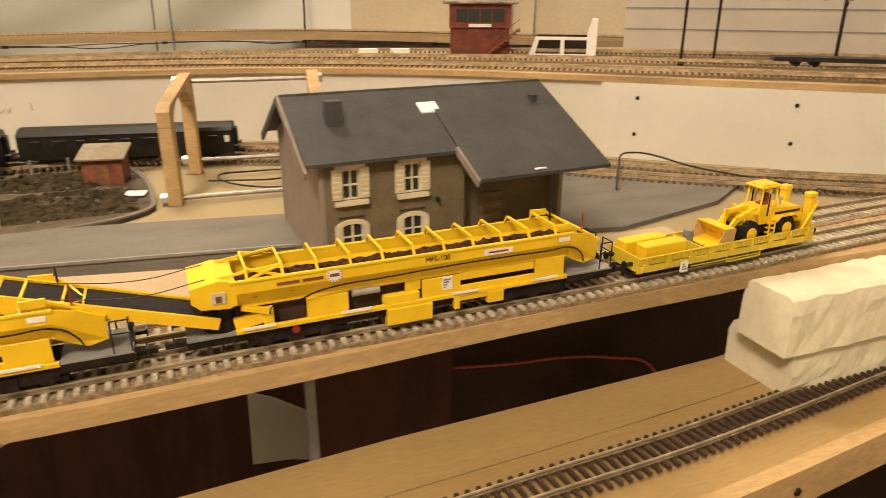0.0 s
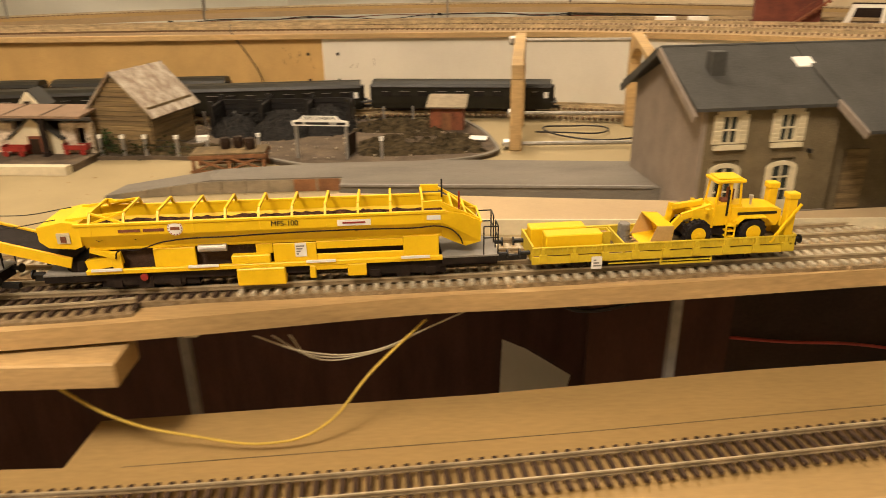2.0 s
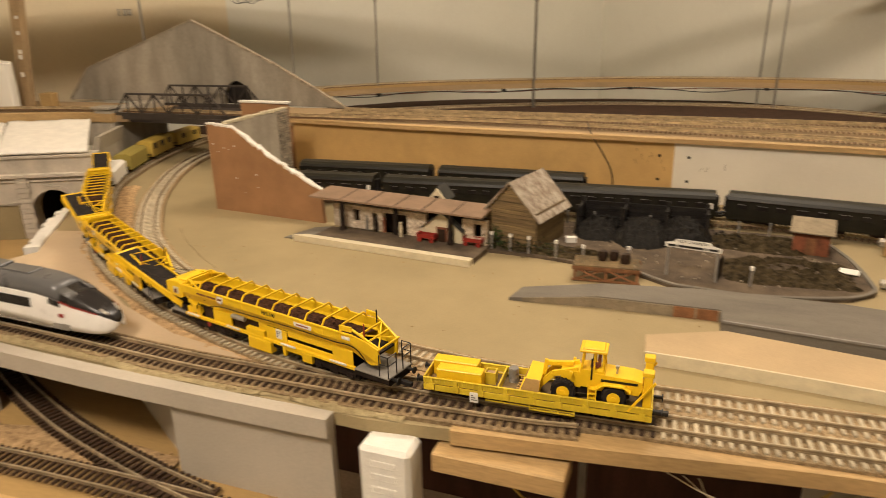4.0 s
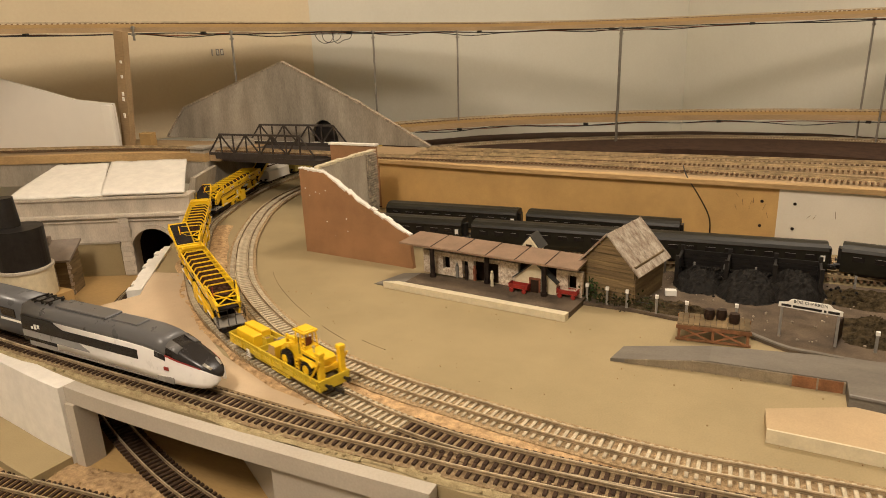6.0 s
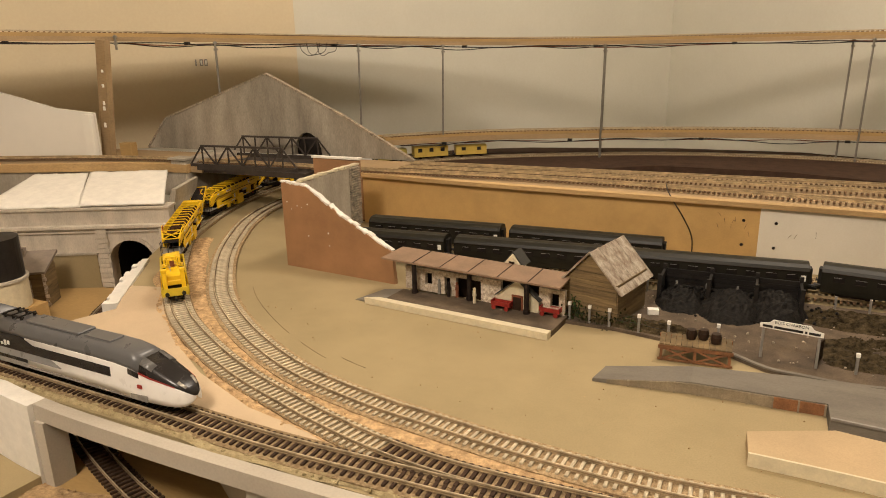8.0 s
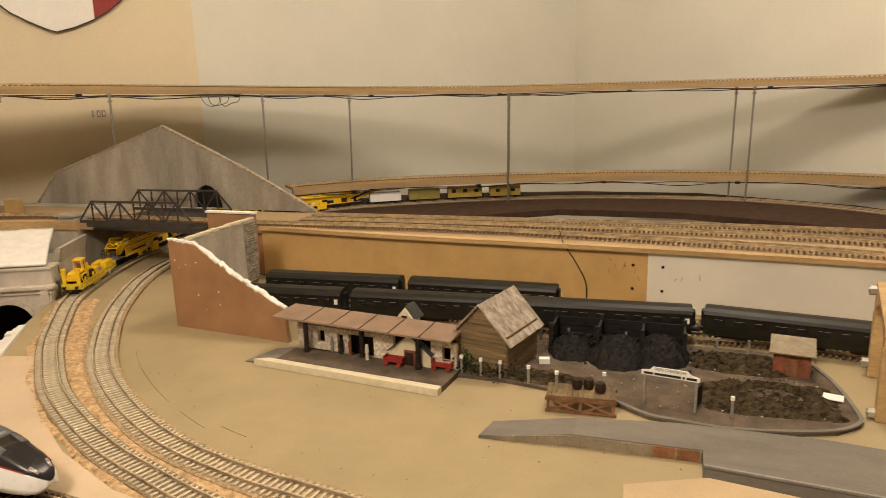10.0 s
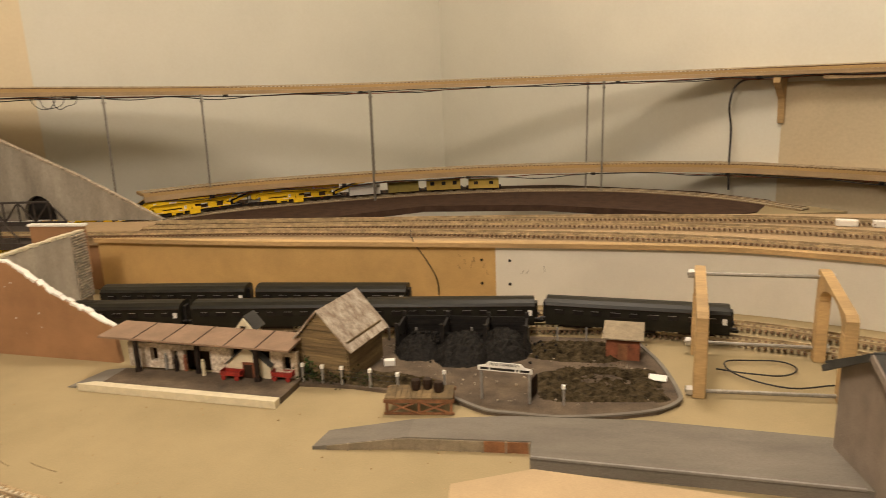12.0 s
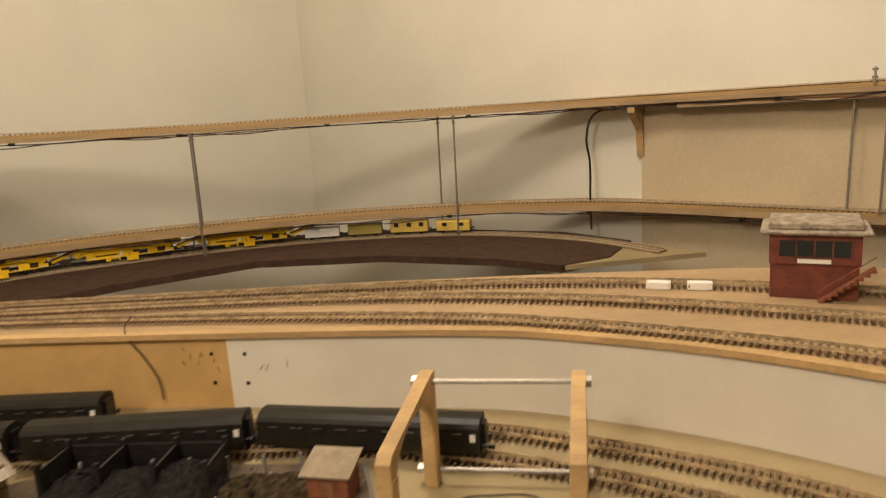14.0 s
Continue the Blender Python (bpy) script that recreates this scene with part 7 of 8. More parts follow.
# unseen board added between the shelf and the wall to widen its shadow; it narrows to nothing where the shelf leaves
# the wall
kw = min(range(len(SH)), key=lambda i: abs(SH[i].x + 0.60))
bm = bmesh.new()
rows = []
for i in range(kw):
    d, sd = side_of(SH, i)
    wide = 0.097 + 0.15 * min(1.0, (kw - 1 - i) / 38)
    p, r = SH[i] + sd * 0.0955, SH[i] + sd * wide
    rows.append([bm.verts.new((q.x, q.y, SH[i].z + TOPZ + z)) for q, z in ((p, -0.003), (r, -0.003), (r, 0.004), (p, 0.004))])
for a, b in zip(rows, rows[1:]):
    for k in range(4):
        bm.faces.new((a[k], a[(k + 1) % 4], b[(k + 1) % 4], b[k]))
bm.faces.new(rows[0][::-1]), bm.faces.new(rows[-1])
bmesh.ops.recalc_face_normals(bm, faces=bm.faces[:])
single("corner_shelf", bm, M_PLY, "unseen plywood board added between shelf and wall to widen the shelf's shadow", "shelf", "structure")
MIDZ = 0.070
k0 = min(range(len(SH)), key=lambda i: abs(SH[i].x + 1.05))
closed_strip("mid_shelf", SHM[k0:], 0.0, 0.075, MIDZ - 0.003, MIDZ + 0.004, M_PLY, "narrow plywood track shelf below the upper one", "shelf")
closed_strip("mid_shelf_batten", SHM[k0:], -0.001, 0.012, MIDZ - 0.016, MIDZ - 0.0032, M_PLYD, "brown batten under the shelf edge", "trim")
for z, line in ((TOPZ + 0.004, SH), (MIDZ + 0.004, SHM[k0:])):
    t = thing("shelf_track", "model track on the narrow shelf", "track", kind="structure")
    for o in (0.010, 0.027):
        bm = bmesh.new()
        ribbon(bm, line, o - 0.0006, o + 0.0006, z + 0.002, z + 0.005)
        part("rail", bm, M_RAIL, t)
    bm = bmesh.new()
    for i in range(1, len(line) - 1):
        d, sd = side_of(line, i)
        for f in (0.0, 0.5):
            p = line[i].lerp(line[i + 1], f)
            obox(bm, (p.x + sd.x * 0.002, p.y + sd.y * 0.002, p.z + z + 0.001), (p.x + sd.x * 0.035, p.y + sd.y * 0.035, p.z + z + 0.001), 0.0035, 0.002)
    tagged(part("sleeper_row", bm, M_SLEEP_B, t), kind="stuff")
# wide board carrying the right-hand end of the top shelf, and the tan wall area under it
kb = min(range(len(SH)), key=lambda i: abs(SH[i].x - 0.53))
closed_strip("shelf_board", SH[kb:], 0.006, 0.098, TOPZ - 0.024, TOPZ - 0.0126, M_PLYD, "dull brown board under the end of the top shelf", "board")
# tan wall tone, with the shade below the shelves mixed into its colour
bm = bmesh.new()
pa, pb = CORNER + UR * 1.225, CORNER + UR * 4.3
o = -Vector((0.6, 0.8, 0)) * 0.004
prism(bm, [(pa.x, pa.y), (pb.x, pb.y), (pb.x + o.x, pb.y + o.y), (pa.x + o.x, pa.y + o.y)], -0.3, TOPZ - 0.03)
single("painted_panel", bm, M_TAN, "tan wall area under the top shelf, its paint darkened for shelf shade", "wall panel", "structure")


def at_x(line, x):
    return min(line, key=lambda p: abs(p.x - x))


def rod(x, z0, z1, off=0.0, lean=0.0):
    p = at_x(SH, x)
    t = thing("threaded_rod", "thin galvanised threaded rod holding the shelves", "rod", pose(p.x, p.y - 0.004 + off, 0), "threaded rods")
    bm = bmesh.new()
    cyl(bm, (0, 0, z0), (lean, 0, z1), 0.0024, n=8)
    part("rod", bm, M_GALV, t)
    bm = bmesh.new()
    for z in (z1 - 0.006, z1 - 0.02):
        cyl(bm, (lean, 0, z), (lean, 0, z + 0.004), 0.0048, n=6)
    part("nut", bm, M_GALV, t)


for x, off in ((-1.30, 0), (-1.10, 0), (-0.945, 0), (-0.575, 0.0), (-0.567, 0.012), (0.0, 0.02), (0.035, -0.004), (0.80, 0.03), (0.835, 0.0), (1.35, 0.0)):
    rod(x, -0.012 if -0.7 < x < 0.3 else MIDZ + 0.004, TOPZ - 0.010 + at_x(SH, x).z, off, 0.004)
rod(-1.41, TOPZ, TOPZ + 0.03)
rod(0.82, TOPZ, TOPZ + 0.03)


def cable(name, pts, r, m, label):
    ob = tube(name, pts, r, m)
    return tagged(ob, label, "cable", "loose cables")


rg = random.Random(11)
for z, line, n in ((TOPZ - 0.0135, SH, 3), (MIDZ - 0.0175, SHM[k0:], 2)):
    for k in range(n):
        pts = []
        for i in range(2, len(line) - 1, 5):
            d, s = side_of(line, i)
            p = line[i] + s * (0.002 + 0.004 * k)
            pts.append((p.x, p.y, line[i].z + z - abs(rg.gauss(0, 0.0034)) - 0.001 * k))
        cable("shelf_cable", pts, 0.0011, M_CABLE if k != 1 else M_RUST, "thin dark cable running under the shelf")
    for i in range(8, len(line) - 6, 17):
        p = line[i]
        single("cable_clip", B((-0.006, 0.006, -0.003, 0.003, -0.006, 0.0)), M_BLACK, "small black cable clip under the shelf", "clip", at=pose(p.x, p.y, p.z + z + 0.001), group="cable clips")


def bracket(x):
    p = at_x(SH, x)
    i = SH.index(p)
    d, s = side_of(SH, i)
    a = math.degrees(math.atan2(d.y, d.x))
    t = thing("shelf_bracket", "wooden angle bracket under the top shelf", "bracket", pose(p.x, p.y, 0, 0, 0, a), "shelf brackets")
    bm = bmesh.new()
    extrude(bm, [(0.0, TOPZ - 0.018), (0.075, TOPZ - 0.018), (0.075, TOPZ - 0.13), (0.060, TOPZ - 0.13), (0.052, TOPZ - 0.07), (0.0, TOPZ - 0.030)], "x", -0.008, 0.008)
    part("arm", bm, M_PINE, t)
    part("wall_batten", B((-0.012, 0.012, 0.0755, 0.088, TOPZ - 0.16, TOPZ - 0.018)), M_PINE, t)


for x in (0.45, 0.88, 1.5, -1.62):
    bracket(x)
hk = at_x(SH, 0.36)
cable("hanging_cable", [(hk.x + 0.07, hk.y, TOPZ - 0.02), (hk.x + 0.02, hk.y + 0.02, TOPZ - 0.028), (hk.x, hk.y + 0.02, TOPZ - 0.075), (hk.x + 0.006, hk.y + 0.02, TOPZ - 0.14), (hk.x + 0.004, hk.y + 0.01, MIDZ), (hk.x + 0.004, hk.y, 0.01)], 0.0026, M_CABLE, "black cable hanging down between the shelves")

for k, dx in enumerate((0.0, 0.012, 0.030)):
    cable("cable_loop", [(-1.190 + dx, 1.395 + dx, 0.314), (-1.184 + dx, 1.402 + dx, 0.292 - 0.004 * k), (-1.170 + dx, 1.416 + dx, 0.284 + 0.003 * k), (-1.160 + dx, 1.427 + dx, 0.294), (-1.156 + dx, 1.432 + dx, 0.313)], 0.0008, M_CABLE, "slack loop of thin dark cable under the shelf")

# pencil marks on the walls, as plain strokes
def wall_marks(p, d, z, label):
    t = thing("wall_mark", label, "marking", kind="")
    t.matrix_world = Matrix.Translation((p.x, p.y, z)) @ Matrix.Rotation(math.atan2(d.y, d.x), 4, "Z") @ Matrix.Diagonal((0.65, 1, 0.7, 1))
    for i, w_ in enumerate((0.006, 0.013, 0.013)):
        x = -0.022 + i * 0.018
        part("stroke", B((x, x + w_, -0.0022, -0.0004, -0.012, 0.012)), M_GREY, t)
        part("stroke_gap", B((x + 0.003, x + max(0.004, w_ - 0.003), -0.0026, -0.0022, -0.008, 0.008)), M_WALL, t)


m1 = CORNER + UR * 1.565
wall_marks(Vector((-1.5795, 1.4788, 0)), -UL, 0.270, "faint pencil mark on the yellow wall")
wall_marks(m1 + UL * 0.001, UR, TOPZ - 0.085, "faint pencil mark on the room wall")

# warning triangle sign high on the yellow wall
sp = CORNER + UL * 1.662 + UR * 0.008
tr = thing("wall_sign", "white round-cornered wall sign with red field and black border", "sign", Matrix.Translation((sp.x, sp.y, 0.474)) @ Matrix.Rotation(math.atan2(-UL.y, -UL.x), 4, "Z"))
EDGE = [(-0.15, 0.13), (-0.128, 0.075), (-0.096, 0.045), (-0.057, 0.023), (-0.02, 0.006), (0.0, 0.0), (0.043, 0.012), (0.09, 0.032), (0.125, 0.053), (0.158, 0.080), (0.18, 0.12)]
bm = bmesh.new()
extrude(bm, EDGE + [(0.19, 0.18), (0.19, 0.32), (-0.16, 0.32), (-0.16, 0.18)], "y", -0.004, 0.0)
part("plate", bm, M_LOGOW, tr)
bm = bmesh.new()
extrude(bm, [(0.09, 0.033), (0.125, 0.054), (0.157, 0.081), (0.178, 0.121), (0.188, 0.18), (0.188, 0.318), (0.094, 0.318)], "y", -0.0052, -0.004)
part("red_field", bm, M_RED, tr)
bm = bmesh.new()
for a, b in zip(EDGE, EDGE[1:]):
    obox(bm, (a[0], -0.005, a[1]), (b[0], -0.005, b[1]), 0.003, 0.003, up=(0, 1, 0))
part("border", bm, M_BLACK, tr)

# ---------------- wooden gantry ----------------
ga = thing("wooden_gantry", "two raw wooden frames joined by steel rods", "frame")
def frame_leg(x0, y0, x1, y1):
    a = math.atan2(y1 - y0, x1 - x0)
    span = math.hypot(x1 - x0, y1 - y0)
    m = Matrix.Translation((x0, y0, 0)) @ Matrix.Rotation(a - math.pi / 2, 4, "Z")
    def put(bm, name):
        part(name, bm, M_PINE, ga).matrix_local = m
    put(B((-0.006, 0.006, 0, 0.014, 0, 0.0698), bevel=0.001), "leg")
    put(B((-0.006, 0.006, span - 0.014, span, 0, 0.0698), bevel=0.001), "leg")
    bm = bmesh.new()
    n = 12
    out = [(0, 0.070), (0, 0.083), (0.006, 0.088), (span - 0.010, 0.1015), (span, 0.1015), (span, 0.070)]
    inner = [(span - 0.014, 0.070)] + [(span / 2 + (span / 2 - 0.014) * math.cos(math.pi * i / n), 0.070 + 0.020 * math.sin(math.pi * i / n)) for i in range(1, n)] + [(0.014, 0.070)]
    extrude(bm, out + inner, "x", -0.0055, 0.0055)
    put(bm, "arched_top")
frame_leg(0.060, 0.694, 0.080, 0.818)
frame_leg(0.190, 0.690, 0.204, 0.806)
for x0, x1, y0, y1, z in ((0.066, 0.212, 0.812, 0.800, 0.094), (0.066, 0.212, 0.812, 0.800, 0.014), (0.048, 0.200, 0.701, 0.697, 0.006)):
    bm = bmesh.new()
    cyl(bm, (x0, y0, z), (x1, y1, z), 0.0022, n=8)
    part("steel_rod", bm, M_GALV, ga, "thin steel rod")
    for x, y in ((x0 + 0.004, y0), (x1 - 0.002, y1)):
        bm = bmesh.new()
        cyl(bm, (x - 0.003, y, z), (x + 0.003, y, z), 0.0050, n=6)
        part("nut", bm, M_SILVER, ga)
for pts in ([(0.09, 0.76, 0.004), (0.12, 0.745, 0.006), (0.16, 0.75, 0.004), (0.17, 0.775, 0.004), (0.13, 0.785, 0.004), (0.10, 0.77, 0.006), (0.14, 0.72, 0.004), (0.20, 0.73, 0.003)],):
    cable("loose_wire", pts, 0.0009, M_CABLE, "thin black wire coiled on the baseboard")

# ---------------- signal tower and right-hand end of the raised deck ----------------
tw = thing("signal_tower", "red wooden signal box with grey roof and outside stair", "signal box", pose(0.488, 1.045, UP, 0, 0, -22) @ Matrix.Diagonal((1.32, 1.32, 1.08, 1)))
part("base", B((-0.032, 0.032, -0.022, 0.022, 0, 0.036), bevel=0.0006), M_TOWER, tw)
part("upper_room", B((-0.033, 0.033, -0.024, 0.024, 0.036, 0.066)), M_TOWER, tw)
part("window_band", B((-0.026, 0.026, -0.0248, -0.024, 0.044, 0.060)), M_GLASS, tw)
for k in range(5):
    x = -0.026 + k * 0.013
    part("window_bar", B((x - 0.0006, x + 0.0006, -0.0254, -0.0248, 0.044, 0.060)), M_TOWER, tw)
part("roof", B((-0.040, 0.040, -0.030, 0.030, 0.066, 0.0705), (-0.034, 0.034, -0.025, 0.025, 0.0705, 0.078), bevel=0.0015), M_STONE, tw)
part("name_board", B((-0.012, 0.012, -0.0256, -0.0242, 0.0375, 0.0415)), M_LOGOW, tw)
bm = bmesh.new()
obox(bm, (0.004, -0.028, 0.0), (0.042, -0.028, 0.036), 0.010, 0.0016)
for k in range(9):
    f = k / 9
    box(bm, 0.004 + 0.038 * f, 0.009 + 0.038 * f, -0.033, -0.023, 0.036 * f, 0.036 * f + 0.002)
part("stair", bm, M_RUST, tw)
bm = bmesh.new()
obox(bm, (0.004, -0.033, 0.012), (0.042, -0.033, 0.048), 0.0008, 0.0008)
part("handrail", bm, M_RUST, tw)
for x, y in ((0.33, 1.085), (0.375, 1.075)):
    single("point_motor", B((-0.011, 0.011, -0.006, 0.006, 0, 0.009), (-0.014, -0.011, -0.005, 0.005, 0, 0.009), (0.011, 0.014, -0.005, 0.005, 0, 0.009), bevel=0.0006), M_LOGOW, "small white point motor box beside the track", "motor box", at=pose(x, y, UP + 0.0005, 0, 0, -15), group="point motor boxes")

wb = thing("white_halt", "white plastic building with open window frames", "building", pose(0.585, 0.985, UP, 0, 0, -30) @ Matrix.Diagonal((0.9, 0.9, 0.85, 1)))
bm = bmesh.new()
extrude(bm, [(-0.045, 0.0), (-0.045, 0.004), (-0.036, 0.032), (0.045, 0.032), (0.045, 0.027), (0.010, 0.027), (0.010, 0.004), (0.004, 0.004), (0.004, 0.027), (-0.030, 0.027), (-0.036, 0.004), (0.045, 0.004), (0.045, 0.0)], "y", -0.004, 0.0)
part("front", bm, M_LOGOW, wb)
bm = bmesh.new()
extrude(bm, [(0.045, 0.0), (0.060, 0.0), (0.060, 0.06), (0.052, 0.06), (0.045, 0.034)], "y", -0.004, 0.05)
part("gable", bm, M_LOGOW, wb)
part("back", B((-0.036, 0.045, 0.045, 0.05, 0, 0.032)), M_DARK, wb)
gw = thing("grey_hall", "pale grey panelled hall behind the raised tracks", "building", pose(0.95, 0.94, UP, 0, 0, -36))
part("wall", B((-0.24, 0.60, 0.0, 0.012, 0, 0.16)), M_GREYB, gw)
for z in (0.030, 0.062, 0.10):
    part("joint_strip", B((-0.24, 0.60, -0.0012, 0.0, z, z + 0.0016)), M_GREY, gw)
for k in range(5):
    x = -0.02 + k * 0.085
    bm = bmesh.new()
    n = 8
    for i in range(n):
        a, b = math.pi * i / n, math.pi * (i + 1) / n
        obox(bm, (x + 0.018 * math.cos(a), -0.001, 0.075 + 0.010 * math.sin(a)), (x + 0.018 * math.cos(b), -0.001, 0.075 + 0.010 * math.sin(b)), 0.0016, 0.0016, up=(0, 1, 0))
    part("arch_line", bm, M_DARK, gw)
for x, y in ((0.68, 0.83), (0.735, 0.835), (0.845, 0.745), (0.955, 0.665)):
    t = thing("catenary_mast", "dark brown overhead line mast", "mast", pose(x, y, UP, 0, 0, -36), "overhead line masts")
    part("mast", B((-0.0018, 0.0018, -0.0018, 0.0018, 0, 0.105)), M_UNDER, t)
    part("foot", B((-0.004, 0.004, -0.004, 0.004, 0, 0.004)), M_UNDER, t)
    bm = bmesh.new()
    obox(bm, (0, 0, 0.080), (0, -0.03, 0.090), 0.0010, 0.0010), obox(bm, (0, 0, 0.066), (0, -0.03, 0.088), 0.0008, 0.0008)
    part("arm", bm, M_UNDER, t)
fl = thing("black_flat_wagon", "long black empty flat wagon on the raised deck", "rail wagon", pose(0.82, 0.665, UP, 0, 0, -36))
part("frame", B((-0.11, 0.11, -0.014, 0.014, 0.0145, 0.0195)), M_BLACK, fl)
for x in (-0.085, -0.065, 0.065, 0.085):
    wheel_set(fl, x)
bm = bmesh.new()
prism(bm, [(0.95, 0.52), (1.06, 0.45), (1.12, 0.56), (1.0, 0.62)], UP + 0.02, UP + 0.022)
single("white_card", bm, M_LOGOW, "white loose card lying on the raised deck", "card", at=pose(0, 0, 0))

# ---------------- screws in the boards ----------------
def screw(p, n, r=0.0022):
    bm = bmesh.new()
    n = Vector(n).normalized()
    cyl(bm, Vector(p), Vector(p) + n * 0.0012, r, r * 0.8, n=10)
    return single("screw", bm, M_UNDER, "small dark screw head in a board", "screw", group="board screws")


for i in (seam - 1, seam + 1):
    d, s = side_of(UPLINE, i)
    p = UPLINE[i] + s * (-0.0045 if i < seam else -0.0065)
    for z in (0.030, 0.064):
        screw((p.x, p.y, z), -s)
for i in range(seam2 + 2, len(UPLINE) - 2, 8):
    d, s = side_of(UPLINE, i)
    p = UPLINE[i] + s * -0.0145
    for z in (0.028, 0.068):
        screw((p.x, p.y, z), -s)
for i in range(4, len(FRONT) - 2, 4):
    d, s = side_of(FRONT, i)
    p = FRONT[i] + s * -0.006
    screw((p.x, p.y, LOWZ - 0.012), -s, 0.003)

# pencil scribbles beside the joint of the two boards
def scribble(at, strokes, m):
    d, s = side_of(UPLINE, at)
    p = UPLINE[at] + s * -0.0072
    t = thing("pencil_scribble", "loose pencil strokes on the panel", "marking")
    t.matrix_world = Matrix.Translation((p.x, p.y, 0)) @ Matrix.Rotation(math.atan2(d.y, d.x) + math.pi, 4, "Z")
    for x0, z0, x1, z1 in strokes:
        bm = bmesh.new()
        obox(bm, (x0, 0, z0), (x1, 0, z1), 0.0005, 0.0005)
        part("stroke", bm, m, t)


rs = random.Random(23)
for at, n in ((seam - 2, 9), (seam + 2, 3)):
    strokes = []
    for _ in range(n):
        x, z = rs.uniform(-0.030, 0.012), rs.uniform(0.040, 0.070)
        strokes.append((x, z, x + rs.uniform(-0.005, 0.005), z + rs.uniform(0.004, 0.011)))
    scribble(at, strokes, M_HUTW)

# crumbs lying about on the painted board
bm = bmesh.new()
rs = random.Random(41)
for _ in range(130):
    x, y = rs.uniform(-0.74, 0.10), rs.uniform(0.47, 0.64)
    if y < 0.56 - 0.16 * max(0.0, x + 0.62) - 0.02 and x < -0.5:
        continue
    r = rs.uniform(0.0003, 0.0009)
    bmesh.ops.create_icosphere(bm, subdivisions=1, radius=r, matrix=Matrix.Translation((x, y, r * 0.4)))
single("sand_crumbs", bm, M_SAND, "loose sand crumbs lying on the painted board", "crumbs", kind="stuff")

# ---------------- below the baseboard ----------------
bm = bmesh.new()
extrude(bm, [(0.108, -0.478), (0.150, -0.498), (0.240, -0.560), (0.232, -0.60), (0.228, -0.65), (0.170, -0.635), (0.104, -0.63)], "y", 1.150, 1.153)
single("white_sheet", bm, M_WHITE, "pale card sheet hanging below the baseboard", "sheet")
for x, y in ((-0.192, 0.432), (0.135, 0.432)):
    single("support_leg", B((-0.003, 0.003, -0.003, 0.003, -0.95, -0.0099)), M_GREY, "thin square leg under the baseboard", "leg", at=pose(x, y, 0), group="baseboard legs")
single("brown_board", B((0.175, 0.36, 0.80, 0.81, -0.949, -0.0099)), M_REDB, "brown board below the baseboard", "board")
cable("yellow_cable", [(-0.24, 0.35, -0.03), (-0.20, 0.345, -0.055), (-0.16, 0.344, -0.067), (-0.12, 0.344, -0.073), (-0.092, 0.347, -0.066), (-0.062, 0.365, -0.040), (-0.032, 0.385, -0.020)], 0.0008, M_CABLEY, "thin yellow cable sagging below the baseboard")
for k in range(3):
    cable("pale_cable", [(-0.13 + 0.01 * k, 0.375, -0.022), (-0.10, 0.372 + 0.004 * k, -0.032 - 0.004 * k), (-0.065, 0.374 + 0.004 * k, -0.034 - 0.003 * k), (-0.030, 0.383, -0.024), (0.005, 0.395, -0.014)], 0.0005, M_CABLEW, "thin pale cable below the baseboard")
cable("red_cable", [(0.362, 0.80, -0.281), (0.44, 0.80, -0.290), (0.528, 0.80, -0.296), (0.60, 0.80, -0.310), (0.667, 0.80, -0.335), (0.70, 0.80, -0.42)], 0.0022, M_CABLER, "thin red cable below the baseboard")
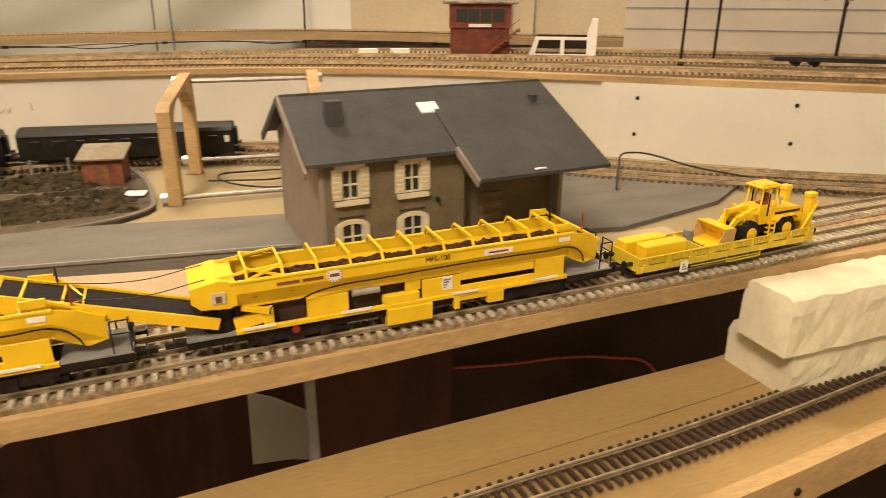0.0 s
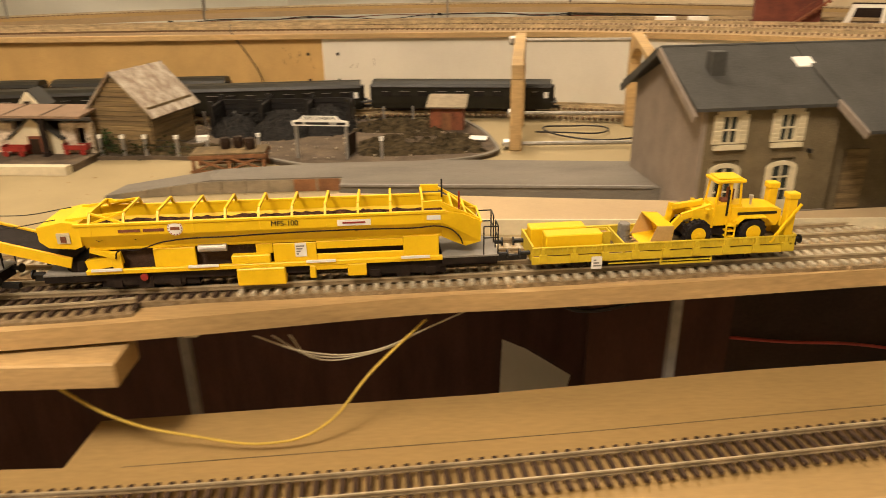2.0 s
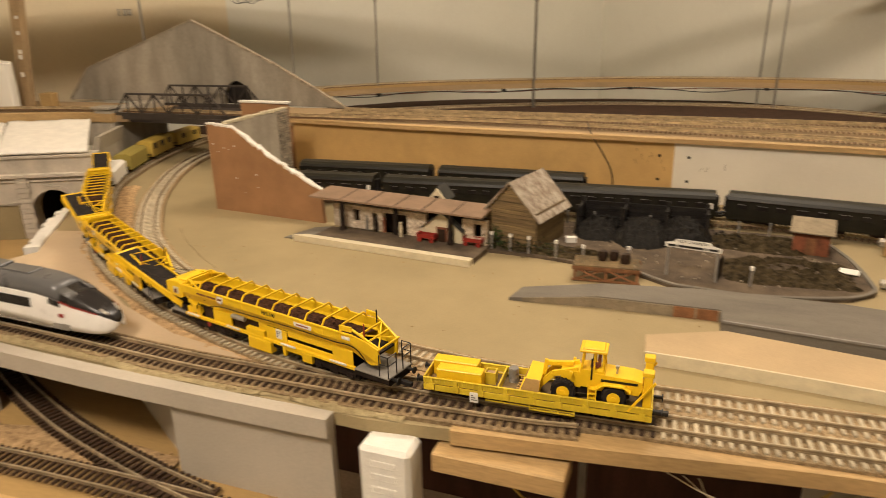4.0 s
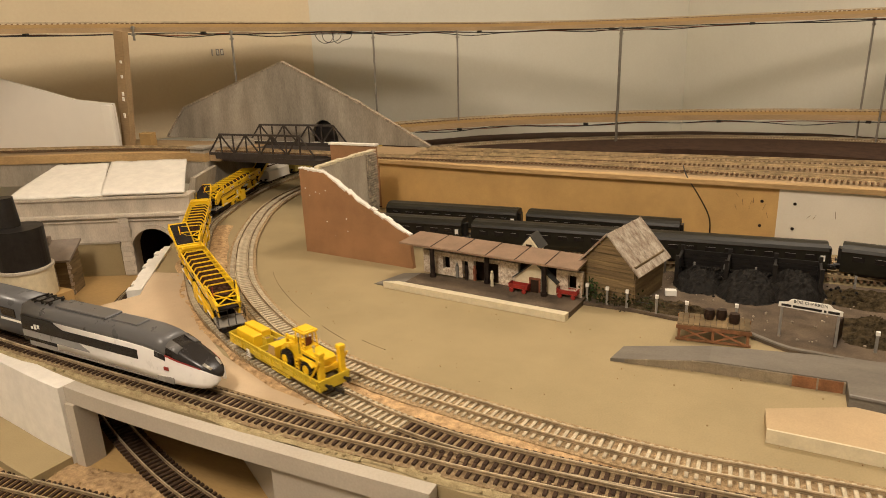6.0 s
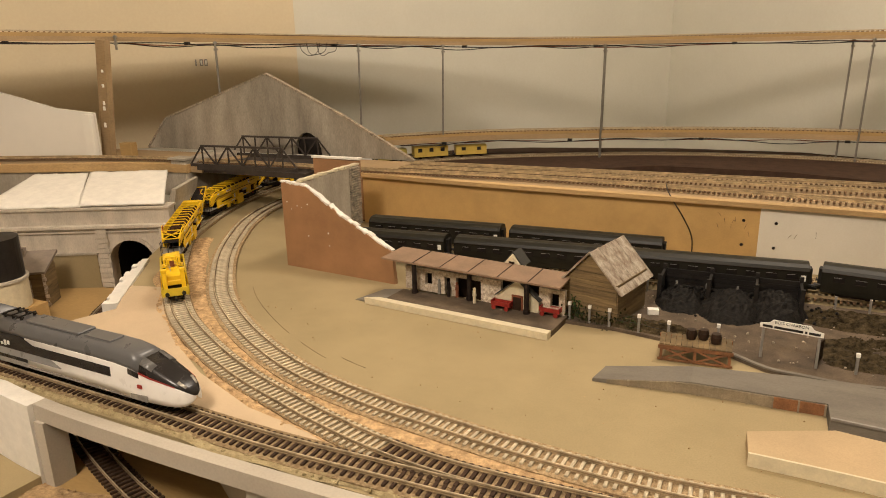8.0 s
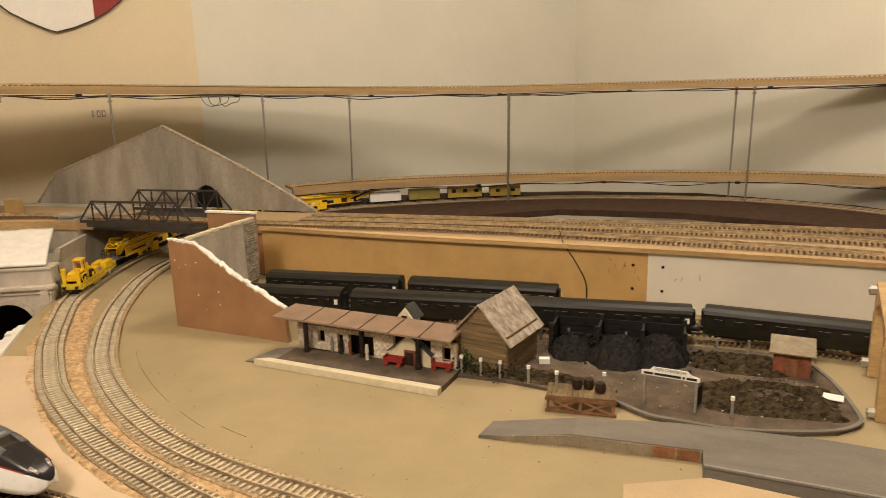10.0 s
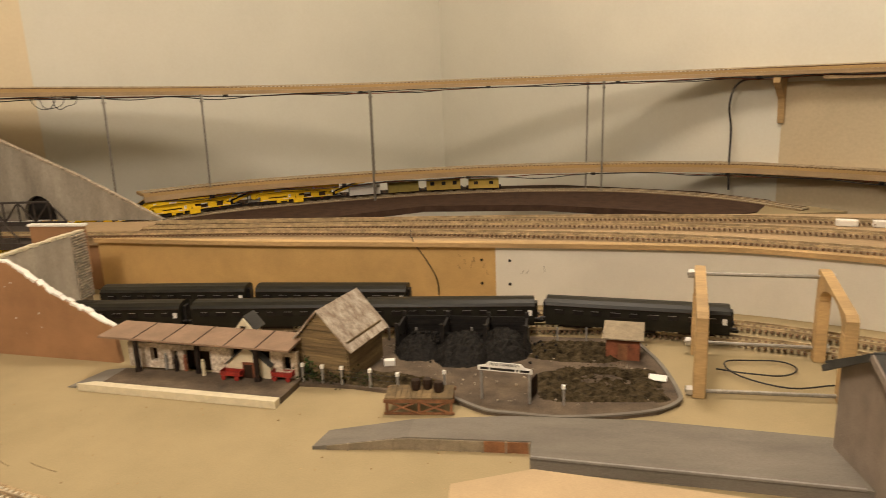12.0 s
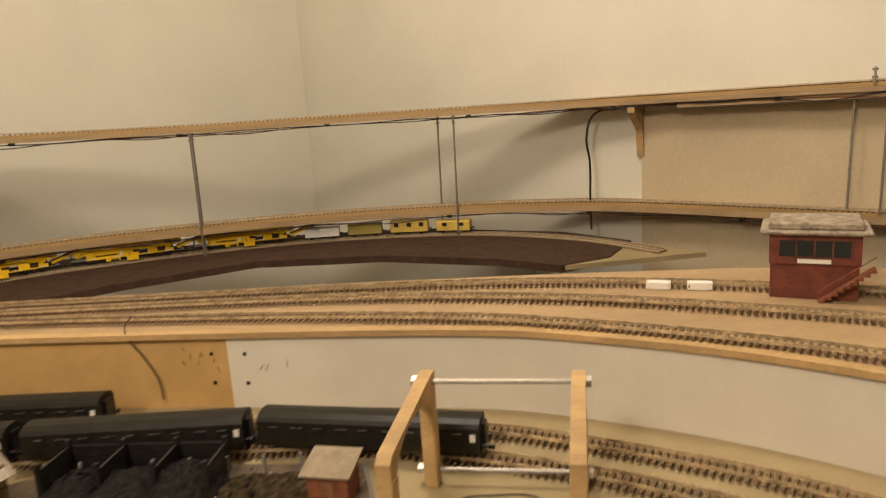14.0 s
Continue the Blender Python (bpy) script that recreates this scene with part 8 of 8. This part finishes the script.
cable("black_cable", [(0.05, 0.42, -0.018), (0.07, 0.45, -0.05), (0.10, 0.46, -0.055), (0.14, 0.45, -0.035), (0.15, 0.42, -0.018)], 0.0016, M_CABLE, "black cable loop below the baseboard")
cable("orange_wire", [(-0.05, 0.42, -0.012), (-0.09, 0.44, -0.03), (-0.14, 0.46, -0.045)], 0.0010, M_CABLER, "thin orange wire below the baseboard")
single("terminal_block", B((-0.0045, 0.0045, -0.005, 0.005, -0.0085, 0.0), bevel=0.001), M_CREAM, "small white terminal block under the plank", "terminal block", at=pose(-0.163, 0.372, -0.0099))
cable("loose_lead", [(0.45, 0.60, 0.006), (0.47, 0.63, 0.018), (0.50, 0.66, 0.024), (0.56, 0.62, 0.012), (0.62, 0.56, 0.006), (0.64, 0.52, 0.006)], 0.0010, M_CABLE, "thin black lead lying on the baseboard")
cable("panel_wire", [(-0.290, 1.02, UP + 0.012), (-0.279, 0.984, UP + 0.003), (-0.258, 0.980, 0.060), (-0.246, 0.980, 0.035), (-0.244, 0.980, 0.012)], 0.0008, M_CABLE, "thin wire hanging over the orange panel")
track("train_track", L1, 0.0, M_SLEEP_C, "model track with pale concrete sleepers on sand", lambda p: -0.9 < p.x < 0.3 and p.y < 0.8, M_BALLAST, 0.0165, dark=lambda p: -0.41 < p.x < -0.14)
track("inner_track", L2, 0.0, M_SLEEP_C, "model track with pale concrete sleepers on sand", lambda p: -0.9 < p.x < 0.3 and p.y < 0.8, M_BALLAST, 0.019)
track("high_speed_track", L3, -0.0007, M_SLEEP_D, "model track with dark sleepers", lambda p: True, M_BALLAST, 0.019)
track("yard_track", Y1, 0.0, M_SLEEP_B, "model track in the yard", None)
track("yard_track", Y2, 0.0, M_SLEEP_B, "model track in the yard", None)
track("lower_track", LA, LOWZ, M_SLEEP_D, "shiny model track on the lower shelf", lambda p: p.x > -0.9, None)
track("lower_branch_track", LB, LOWZ, M_SLEEP_D, "model track leading into the tunnel", None)
track("upper_track", U1, UP, M_SLEEP_B, "brown model track on the raised deck", None)
track("upper_track", U2, UP, M_SLEEP_B, "brown model track on the raised deck", None)
track("upper_track", U3, UP, M_SLEEP_B, "brown model track on the raised deck", None)
motions()
